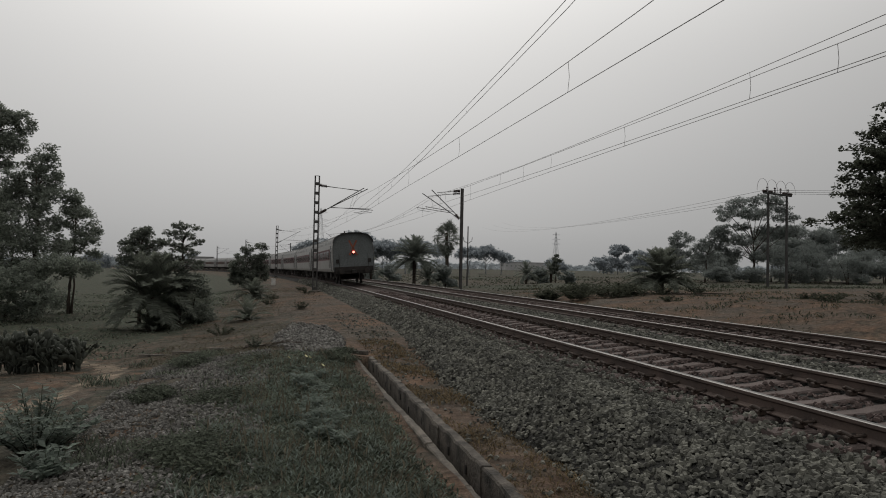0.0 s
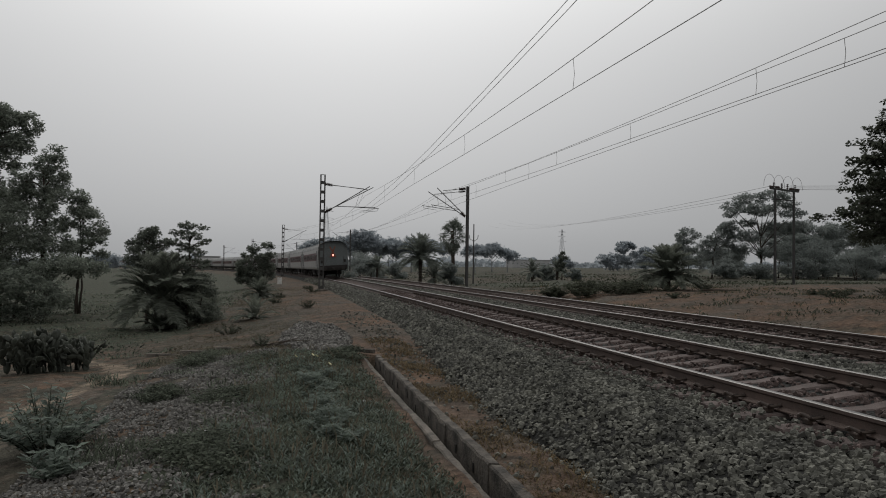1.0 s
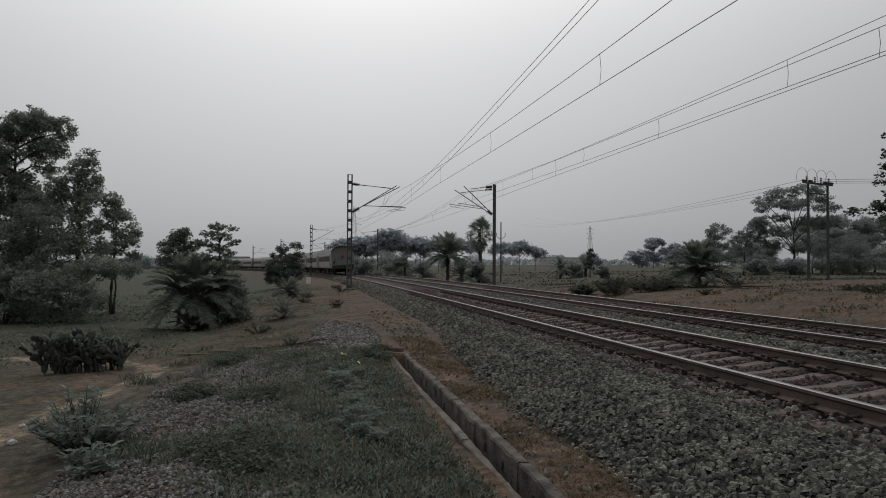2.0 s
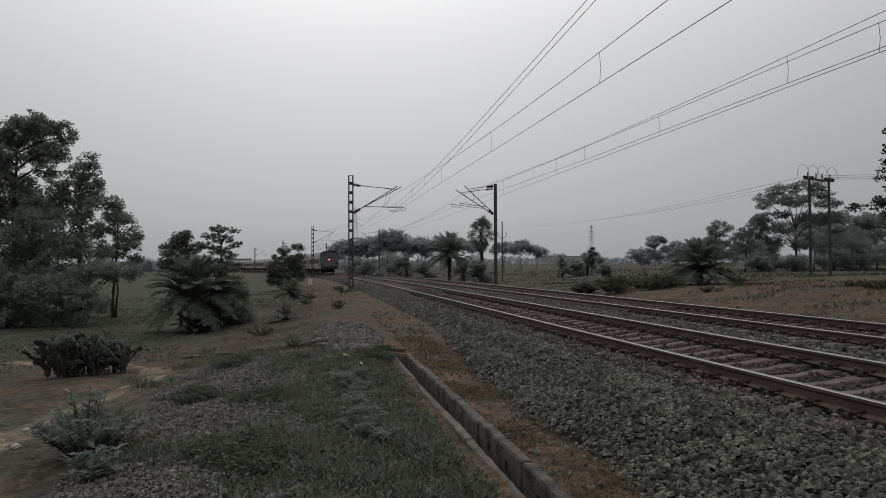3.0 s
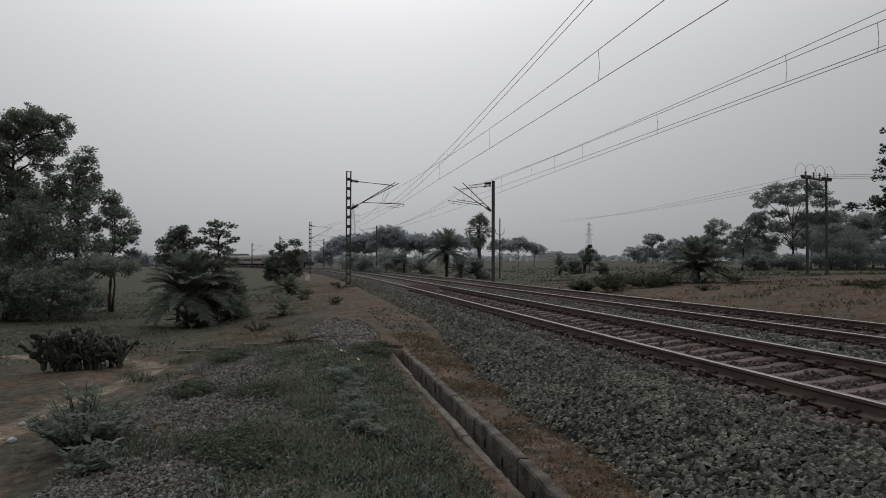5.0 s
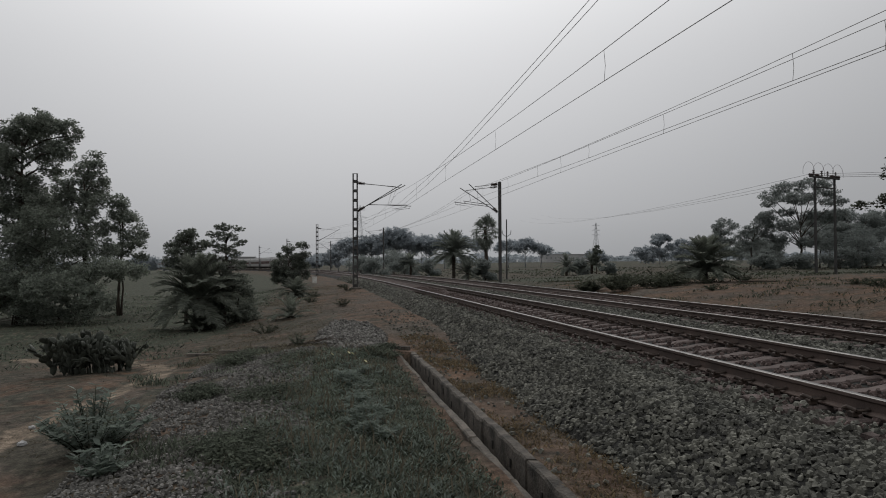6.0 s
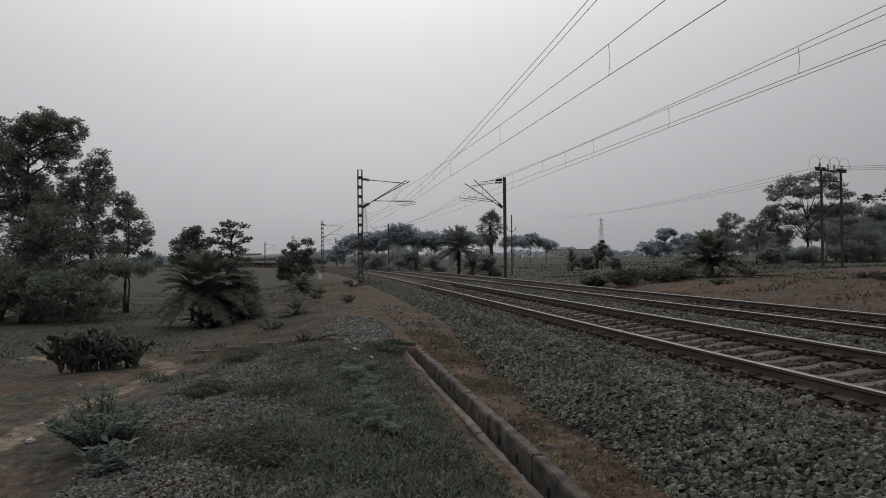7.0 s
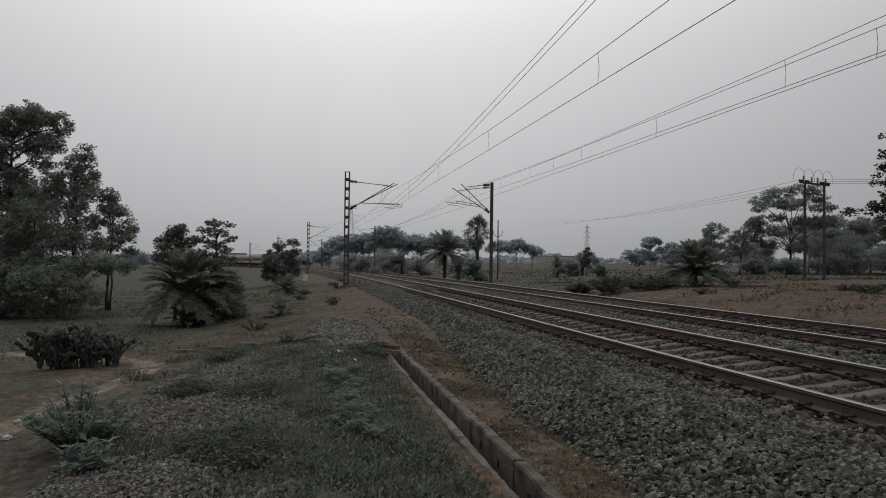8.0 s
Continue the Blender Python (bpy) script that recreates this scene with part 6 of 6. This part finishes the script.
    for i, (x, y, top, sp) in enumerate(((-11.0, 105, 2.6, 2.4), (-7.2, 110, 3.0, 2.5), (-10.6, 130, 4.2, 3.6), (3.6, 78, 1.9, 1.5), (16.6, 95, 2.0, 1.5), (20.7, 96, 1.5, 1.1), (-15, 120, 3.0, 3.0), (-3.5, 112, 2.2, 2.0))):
        tree("shrub", x, y, top, sp, 140 + i, "leaf_hazed", leaves=4200, size=0.26, base=0.08, limbs=9, clump=0.36, stems=3, label="bush in the fields beyond the track, coloured grey-green for haze", category="shrub", group="shrubs")
    tree("tree", 18.3, 92, 3.7, 0.55, 150, "leaf_dark", leaves=1500, size=0.24, base=0.3, limbs=12, style="tall", clump=0.55, label="narrow dark tree stump wrapped in creepers", category="tree")
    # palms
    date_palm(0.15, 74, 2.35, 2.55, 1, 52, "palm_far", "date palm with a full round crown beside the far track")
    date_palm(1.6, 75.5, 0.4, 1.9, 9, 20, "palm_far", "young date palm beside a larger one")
    date_palm(-10.15, 28.7, 0.0, 1.85, 2, 70, "palm", "bushy date palm in front of two small trees", 0.95)
    date_palm(-9.95, 28.3, -1.25, 0.95, 21, 40, "palm", "bushy young date palm at the foot of a larger one", 0.75)
    date_palm(-10.6, 49, -0.65, 1.25, 3, 46, "palm", "young date palm on the bank by the track")
    date_palm(-6.6, 29.5, -1.2, 1.0, 4, 22, "palm", "stemless young date palm on the brown bank", 1.5)
    date_palm(-11.2, 40, -1.5, 1.0, 5, 16, "palm", "stemless young date palm in the field", 1.5)
    date_palm(16.0, 46, 0.85, 2.25, 6, 78, "palm", "wide date palm on the bank beyond the far track", 0.92)
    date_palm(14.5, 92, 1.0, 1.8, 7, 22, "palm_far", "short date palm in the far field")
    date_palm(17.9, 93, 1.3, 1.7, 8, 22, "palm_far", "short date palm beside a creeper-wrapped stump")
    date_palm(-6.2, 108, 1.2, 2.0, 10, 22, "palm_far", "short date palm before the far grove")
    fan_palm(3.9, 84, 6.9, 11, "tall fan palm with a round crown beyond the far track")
    # foreground growth
    cactus_bush(-8.1, 16.15, 0.95, 1.9, 17)
    leafy_weed(-4.0, 8.0, 0.74, 0.62, 13, 48, "blue-green milkweed with broad leaves on the gravel", leaf=0.125)
    leafy_weed(-3.35, 7.0, 0.34, 0.36, 14, 16, "low blue-green milkweed among loose gravel")
    leafy_weed(-1.25, 9.4, 0.26, 0.3, 15, 18, "pale blue-green milkweed among the low herbs", leaf=0.08)
    leafy_weed(-0.95, 8.3, 0.22, 0.3, 16, 18, "pale blue-green milkweed among the low herbs", leaf=0.08)
    for i, (x, y) in enumerate(((-1.75, 12.6), (-1.5, 11.9), (-1.35, 10.4), (-1.1, 8.9), (-0.8, 7.6), (-1.45, 10.9), (-1.3, 9.8), (-1.0, 7.9))):
        leafy_weed(x, y, 0.2, 0.30, 260 + i, 16, "pale blue-green milkweed among the low herbs", leaf=0.075)
    leafy_weed(-1.6, 11.2, 0.24, 0.25, 17, 9, "pale milkweed among the low herbs")
    leafy_weed(-3.6, 16.9, 0.4, 0.25, 19, 8, "dry leafy weed by the branch drain", "grass", 0.09, "weed")
    for i, (x, y, hh, w) in enumerate(((-2.15, 7.1, 0.20, 0.50), (-1.75, 6.7, 0.16, 0.4), (-3.8, 10.8, 0.22, 0.42), (-4.4, 14.8, 0.26, 0.55), (-2.95, 13.8, 0.2, 0.6), (-1.5, 14.6, 0.24, 0.45), (-2.6, 10.2, 0.15, 0.5))):
        tree("low_bush", x, y, float(ground_z(x, y)) + hh, w, 300 + i, "grass", leaves=5200, size=0.044, base=0.1, limbs=12, clump=0.5, flat=0.5, stems=3, label="low mound of dark green herb on the ridge",
             category="bush", group="herb mounds")
    for i, (x, y, w, hh) in enumerate(((9.6, 42, 1.5, 1.1), (11.8, 42.5, 1.6, 1.15), (13.3, 44, 1.1, 0.9), (8.3, 44, 0.9, 0.8), (10.6, 45, 1.2, 1.0), (20.5, 36.5, 0.9, 0.45), (22.5, 37.5, 0.7, 0.4), (18.2, 31, 0.7, 0.4),
                                       (21.5, 31.5, 0.8, 0.4), (15.2, 43.5, 1.0, 0.6), (17.6, 44.0, 1.1, 0.6), (13.0, 36, 0.7, 0.4), (24.5, 37, 0.8, 0.5))):
        leafy_weed(x, y, hh, w, 200 + i, 34 if hh > 0.7 else 15, "sprawling leafy scrub on the earth bank", "scrub", 0.30 if hh > 0.7 else 0.17, "scrub_plant")
    for i, (x, y) in enumerate(((-8.6, 45.0), (-7.6, 52), (-9.2, 60), (-7.9, 40.5), (-12.2, 58), (-5.0, 33), (-9.8, 70), (-6.2, 24.0))):
        leafy_weed(x, y, 0.45, 0.5, 230 + i, 16, "dusty scrub plant on the brown bank", "scrub", 0.12, "scrub_plant")


build_plants()


def ridge(n, s, x, y):
    d = smooth(-n, 4.42, 4.75) * (1 - smooth(-n, 6.15, 7.0)) * (1 - smooth(s, 16.0, 17.2))
    return d * np.clip(0.65 + 0.55 * wave(x, y, 2.1, 7.0), 0.12, 1)


def tufts(n, s, x, y):
    return np.clip(wave(x, y, 1.5, 9.0) - 0.25, 0, 1) * 1.2 * smooth(-n, 6.6, 7.2)


def fields(n, s, x, y):
    return np.clip(0.25 + 0.5 * wave(x * 0.9 + y * 0.3, y * 0.7 - x * 0.4, 0.8, 3.0) + 0.5 * wave(y, x, 0.37, 1.0), 0, 1)


def bank(n, s, x, y):
    return fields(n, s, x, y) * np.maximum(smooth(-n, 5.2, 6.5), 0.5 * smooth(s, 38, 50))


def drain_edge(n, s, x, y):
    return np.clip(0.35 + 0.6 * wave(x, y, 1.9, 1.0), 0, 1)


herbs("herb_carpet", 250000, (-7.6, -4.4, 1.2, 17.3), ridge, "grass", 1, 0.046, "low dark green herbs covering the ridge beside the drain", 1.4, 0.0085)
herbs("herb_carpet", 40000, (-7.6, -4.4, -14.0, 1.2), ridge, "grass", 9, 0.07, "low dark green herbs beside the drain, behind the viewer", 1.5, 0.014)
herbs("herb_leaves", 60000, (-7.4, -4.5, 1.2, 17.3), ridge, "weed", 10, 0.06, "paler leaves scattered through the low herbs", 1.2, 0.007)
herbs("herb_tufts", 50000, (-9.6, -6.6, 1.5, 19.5), tufts, "grass", 2, 0.12, "tufts of dark herb among the loose gravel")
herbs("dry_stalks", 6000, (-7.2, -4.45, 1.2, 17.0), ridge, "straw", 3, 0.16, "thin dry stalks among the herbs", 0.9, 0.006)
herbs("dry_stalks", 7000, (-3.9, -2.9, 3.0, 22.0), drain_edge, "straw", 4, 0.05, "short withered grass along the drain", 1.5, 0.006)
herbs("dry_field_grass", 40000, (-22.0, -8.6, 7.0, 60.0), fields, "straw", 5, 0.025, "short withered grass on the trodden earth", 3.0, 0.008)
herbs("rust_grass", 15000, (-3.95, -3.0, 4.5, 20.0), drain_edge, "rust_grass", 8, 0.06, "rust-brown withered grass between drain and ballast", 1.6, 0.007)
herbs("dry_bank_grass", 45000, (-9.0, -3.3, 17.5, 70.0), bank, "straw", 7, 0.05, "short withered grass on the brown bank", 2.0, 0.007)
herbs("dry_field_grass", 40000, (9.4, 30.0, 10.0, 60.0), fields, "straw", 6, 0.03, "short withered grass on the earth bank", 3.0, 0.009)



def weedy(n, s, x, y):
    return np.clip(1.3 * wave(x * 0.8, y * 0.8, 1.1, 6.0) + 0.5 * wave(y, x, 0.23, 2.0) - 0.25, 0, 1)


def meadow(n, s, x, y):
    return np.clip(0.3 + 0.8 * wave(x, y, 0.35, 4.0), 0, 1)


def straw_patch(n, s, x, y):
    return np.clip(0.9 * np.exp(-(((n + 4.95) / 0.45) ** 2)) * (1 - smooth(s, 5.5, 8.5)) + 0.35 * wave(x, y, 1.7, 3.0) * (1 - smooth(s, 7, 12)), 0, 1)


herbs("flattened_straw", 9000, (-6.0, -4.4, 2.5, 12.0), straw_patch, "straw", 46, 0.05, "flattened dry straw among the herbs by the drain", 2.6, 0.005)
herbs("bank_weeds", 34000, (9.2, 27.0, 9.0, 60.0), weedy, "scrub", 41, 0.13, "patches of dusty low weeds on the earth bank", 1.3, 0.012)
herbs("bank_weeds", 9000, (9.2, 27.0, 9.0, 60.0), weedy, "rust_grass", 42, 0.10, "patches of rust-brown withered weeds on the earth bank", 1.3, 0.012)
herbs("meadow_grass", 30000, (-26.0, -8.8, 21.0, 75.0), meadow, "grass", 43, 0.10, "rough dark grass on the low field", 1.3, 0.014)
herbs("meadow_grass", 16000, (12.0, 75.0, 50.0, 150.0), meadow, "scrub", 45, 0.20, "rough dry grass on the far fields", 1.3, 0.02)


def yellow_flowers():
    rng = random.Random(3)
    pet = Geo().lathe([(0.004, 0.0), (0.03, 0.012), (0.034, 0.02), (0.01, 0.016)], 7).mesh("bloom", [MAT["flower"]])
    for x, y, hh in ((-1.72, 12.4, 0.30), (-1.45, 12.0, 0.22), (-2.1, 12.6, 0.25), (-1.9, 13.2, 0.2)):
        z = float(ground_z(x, y))
        ob = thing("flowering_weed", pose(x, y, z), "thin weed with one pale yellow bloom", "plant", "weeds")
        part("stem", Geo().tube([(0, 0, -0.02), (0.02, 0.01, hh * 0.6), (0.0, 0.0, hh)], 0.004, 4).mesh("stem", [MAT["grass"]]), ob)
        part("bloom", pet, ob, pose(0, 0, hh, rng.uniform(-40, 40), 40, 0))


yellow_flowers()


# ---- poles, pylons and what stands in the distance ----
def h_pole():
    ax, ay, bx, by = 32.0, 64.0, 34.5, 65.5
    zb = float(ground_z(33.6, 65.0))
    top = 9.1
    yaw = math.degrees(math.atan2(by - ay, bx - ax))
    half = math.hypot(bx - ax, by - ay) / 2
    ob = thing("power_pole", pose(33.25, 64.75, zb - 0.1, 0, 0, yaw), "twin concrete power pole with a crossarm and looped jumpers", "power pole")
    h = top - zb
    for sx, dz in ((-half, 0.0), (half, 0.15)):
        g = Geo().tube([(sx, 0, -0.3), (sx, 0, h * 0.5), (sx, 0, h + dz)], [0.14, 0.115, 0.10], 4)
        part("post", g.mesh("post", [MAT["polec"]]), ob)
    part("crossarm", Geo().box((0, 0, h - 0.1), (2 * half + 1.5, 0.16, 0.16), bevel=0.01).mesh("crossarm", [MAT["polec"]]), ob)
    part("crossarm", Geo().box((0, 0, h - 1.0), (2 * half + 0.3, 0.10, 0.10), bevel=0.01).mesh("crossarm", [MAT["polec"]]), ob)
    for x in (-half - 0.55, -half + 0.35, half - 0.35, half + 0.55):
        g = Geo()
        insulator(g, (x - 0.3, 0, h + 0.06), (x + 0.3, 0, h + 0.06), 0.11, 4, 0)
        part("insulator", g.mesh("insulator", [MAT["porcelain"]]), ob)
    for x in (-half - 0.2, -half + 1.0, half - 1.0, half + 0.2):
        g = Geo()
        insulator(g, (x, 0, h), (x, 0, h + 0.5), 0.11, 3, 0)
        part("insulator", g.mesh("insulator", [MAT["porcelain"]]), ob)
    for i in range(4):
        x = -half - 0.7 + i * (2 * half + 1.4) / 3
        g = Geo().tube([(x + 0.85 * math.cos(a), 0.1, h + 0.25 + 0.95 * math.sin(a)) for a in np.linspace(-0.2, math.pi + 0.2, 16)], 0.014, 4)
        part("jumper_loop", g.mesh("jumper_loop", [MAT["wire"]]), ob)
    g = Geo().tube([(half, 0, h - 0.3), (half + 2.2, -1.5, -0.2)], 0.012, 4)
    part("stay_wire", g.mesh("stay_wire", [MAT["wire"]]), ob)
    m = pose(33.25, 64.75, zb - 0.1, 0, 0, yaw)
    w = thing("power_line", Matrix(), "three thin power line wires sagging across the fields", "power line")
    for k, dx in enumerate((-half - 0.7, 0.0, half + 0.7)):
        a = m @ Vector((dx, 0, h + 0.1))
        far = Vector((40.0 + 6 * k, 420.0, 27.0 + 1.5 * k))
        near = Vector((95.0 + 2 * k, 40.0 + 3 * k, 10.6))
        for name, b, sag in (("power_wire", far, 3.0), ("power_wire", near, 0.8)):
            pts = [a.lerp(b, t) - Vector((0, 0, sag * 4 * t * (1 - t))) for t in np.linspace(0, 1, 24)]
            part(name, Geo().tube(pts, 0.016, 4).mesh(name, [MAT["wire"]]), w)


h_pole()


def telegraph_pole():
    x, y = 5.95, 79.0
    z = float(ground_z(x, y))
    h = 6.2 - z
    ob = thing("telegraph_pole", pose(x, y, z, 0, 0, 10), "thin steel pole with a forked crossarm", "pole")
    part("post", Geo().tube([(0, 0, -0.2), (0, 0, h)], [0.09, 0.06], 7).mesh("post", [MAT["steel"]]), ob)
    part("crossarm", Geo().tube([(-0.5, 0, h - 1.2), (-0.45, 0, h - 1.6), (0, 0, h - 1.9), (0.45, 0, h - 1.6), (0.5, 0, h - 1.2)], 0.035, 5).mesh("crossarm", [MAT["steel"]]), ob)


telegraph_pole()


def pylon(x, y, top, foot, arms, label):
    z = float(ground_z(x, y))
    h = top - z
    ob = thing("pylon", pose(x, y, z, 0, 0, 25), label, "pylon", "pylons")
    r = 0.07 * (y / 420)
    body = Geo()

    def half_w(t):
        return foot * (1 - t) ** 1.3 * 0.9 + 0.35

    for sx in (-1, 1):
        for sy in (-1, 1):
            body.tube([(sx * half_w(t), sy * half_w(t), h * t) for t in np.linspace(0, 1, 9)], r, 4)
    lv = np.linspace(0, 0.98, 12)
    for a, b in zip(lv, lv[1:]):
        wa, wb = half_w(a), half_w(b)
        for s1, s2 in (((-1, -1), (1, -1)), ((1, -1), (1, 1)), ((1, 1), (-1, 1)), ((-1, 1), (-1, -1))):
            body.tube([(s1[0] * wa, s1[1] * wa, h * a), (s2[0] * wb, s2[1] * wb, h * b)], r * 0.6, 3)
            body.tube([(s2[0] * wa, s2[1] * wa, h * a), (s1[0] * wb, s1[1] * wb, h * b)], r * 0.6, 3)
    part("tower", body.mesh("tower", [MAT["hazed_steel"]]), ob)
    for t in arms:
        g = Geo()
        for sx in (-1, 1):
            g.tube([(sx * half_w(t), 0.3, h * t), (sx * (half_w(t) + h * 0.10), 0, h * t + 0.2)], r, 3)
            g.tube([(sx * half_w(t), 0, h * t + h * 0.03), (sx * (half_w(t) + h * 0.10), 0, h * t + 0.2)], r, 3)
        part("arm", g.mesh("arm", [MAT["hazed_steel"]]), ob)


pylon(139.0, 700.0, 41.5, 3.6, (0.68, 0.8, 0.92), "lattice power pylon far off, coloured pale for haze")
pylon(-53.8, 420.0, 36.2, 3.4, (0.70, 0.8, 0.92), "lattice power pylon behind the grove")


def milestone():
    x, y = -15.2, 79.7
    z = float(ground_z(x, y))
    bm = bmesh.new()
    bmesh.ops.create_cube(bm, size=1.0)
    bmesh.ops.scale(bm, vec=(0.48, 0.26, 0.72), verts=bm.verts)
    bmesh.ops.bevel(bm, geom=[e for e in bm.edges if abs(e.verts[0].co.z - e.verts[1].co.z) < 0.1 and e.verts[0].co.z > 0.4], offset=0.12, segments=3, affect="EDGES")
    me = bpy.data.meshes.new("marker_stone")
    bm.to_mesh(me)
    bm.free()
    me.materials.append(MAT["white"])
    thing("marker_stone", pose(x, y, z + 0.35, 0, 0, 10), "whitewashed marker stone on the bank", "marker", data=me)


milestone()


def far_house(x, y, w, d, h, label):
    z = float(ground_z(x, y))
    ob = thing("house", pose(x, y, z, 0, 0, 12), label, "house", "far houses")
    part("wall", Geo().box((0, 0, h / 2), (w, d, h)).mesh("wall", [MAT["plaster"]]), ob)
    part("roof", Geo().box((0, 0, h + 0.25), (w + 0.8, d + 0.8, 0.5), bevel=0.1).mesh("roof", [MAT["plaster"]]), ob)
    # windows take the pale far-bark grey: haze is put into their colour
    for i in range(max(2, int(w / 4))):
        part("window", Geo().box((-w / 2 + 2 + i * 4, -d / 2 - 0.01, h * 0.55), (1.2, 0.06, 1.3)).mesh("window", [MAT["bark_far"]]), ob)


far_house(-150, 520, 16, 9, 7.0, "pale flat-roofed house far across the fields")
far_house(-128, 540, 12, 8, 5.5, "low pale house far across the fields")
far_house(96, 620, 40, 12, 6.5, "long pale shed far across the fields")


def far_wood():
    """The last line of trees, of many clumps of leaves, where the fields meet the sky."""
    rng = np.random.default_rng(77)
    c = 17000
    az = rng.uniform(-0.95, 0.95, c)
    d = 620 + 130 * rng.random(c) + 60 * np.sin(az * 9)
    x, y = d * np.sin(az), d * np.cos(az)
    hmax = 4.0 + 3.5 * np.clip(wave(az * 40, az * 13, 1.0, 2.0) + 0.4, 0, 2) + 2.5 * np.clip(wave(az * 160, az * 7, 1.0, 5.0), 0, 2)
    z = ground_z(x, y) + hmax * rng.random(c) ** 0.7
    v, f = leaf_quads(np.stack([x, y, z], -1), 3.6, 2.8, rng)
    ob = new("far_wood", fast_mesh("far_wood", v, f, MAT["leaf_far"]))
    tagged(ob, "far belt of woods at the horizon, coloured pale for haze", "woods", kind="stuff")


far_wood()


# ---- small clutter ----
def clutter():
    rng = random.Random(21)
    for x, y, r in ((-5.25, 8.8, 0.06), (-5.6, 9.6, 0.045), (-2.3, 8.0, 0.04), (-0.75, 10.2, 0.04), (-1.0, 11.9, 0.035)):
        bm = bmesh.new()
        bmesh.ops.create_icosphere(bm, subdivisions=2, radius=r)
        for v in bm.verts:
            v.co *= rng.uniform(0.8, 1.15)
            v.co.z *= 0.6
        me = bpy.data.meshes.new("pale_stone")
        bm.to_mesh(me)
        bm.free()
        me.materials.append(MAT["plaster"])
        thing("pale_stone", pose(x, y, float(ground_z(x, y)) + r * 0.35, 0, 0, rng.uniform(0, 360)), "small pale stone lying on the ground", "stone", "pale stones", data=me)
    for k, (x, y) in enumerate(((-3.9, 17.0), (-3.45, 16.8), (-4.3, 17.2))):
        z = float(ground_z(x, y))
        g = Geo()
        p = Vector((0, 0, 0.03))
        a = rng.uniform(-0.5, 0.5)
        for i in range(5):
            q = p + Vector((math.cos(a) * 0.22, math.sin(a) * 0.12, rng.uniform(-0.02, 0.07)))
            g.tube([p, q], [0.012, 0.009], 5)
            b = a + rng.choice((-1, 1)) * 0.9
            g.tube([q, q + Vector((math.cos(b) * 0.16, math.sin(b) * 0.1, rng.uniform(0.02, 0.12)))], [0.007, 0.003], 4)
            p = q
            a += rng.uniform(-0.4, 0.4)
        thing("fallen_branch", pose(x, y, z, 0, 0, 20 * k), "dry forked branch lying by the drain", "branch", "fallen branches", data=g.mesh("fallen_branch", [MAT["bark"]]))
    x, y = 18.2, 43.2
    g = Geo().tube([(-1.1, 0, 0.05), (0, 0.05, 0.07), (1.1, -0.05, 0.05)], [0.05, 0.045, 0.035], 7)
    thing("fallen_pole", pose(x, y, float(ground_z(x, y)) + 0.02, 0, 0, 4), "thin dark wooden pole lying on the earth bank", "pole", data=g.mesh("fallen_pole", [MAT["bark"]]))


clutter()
motions()
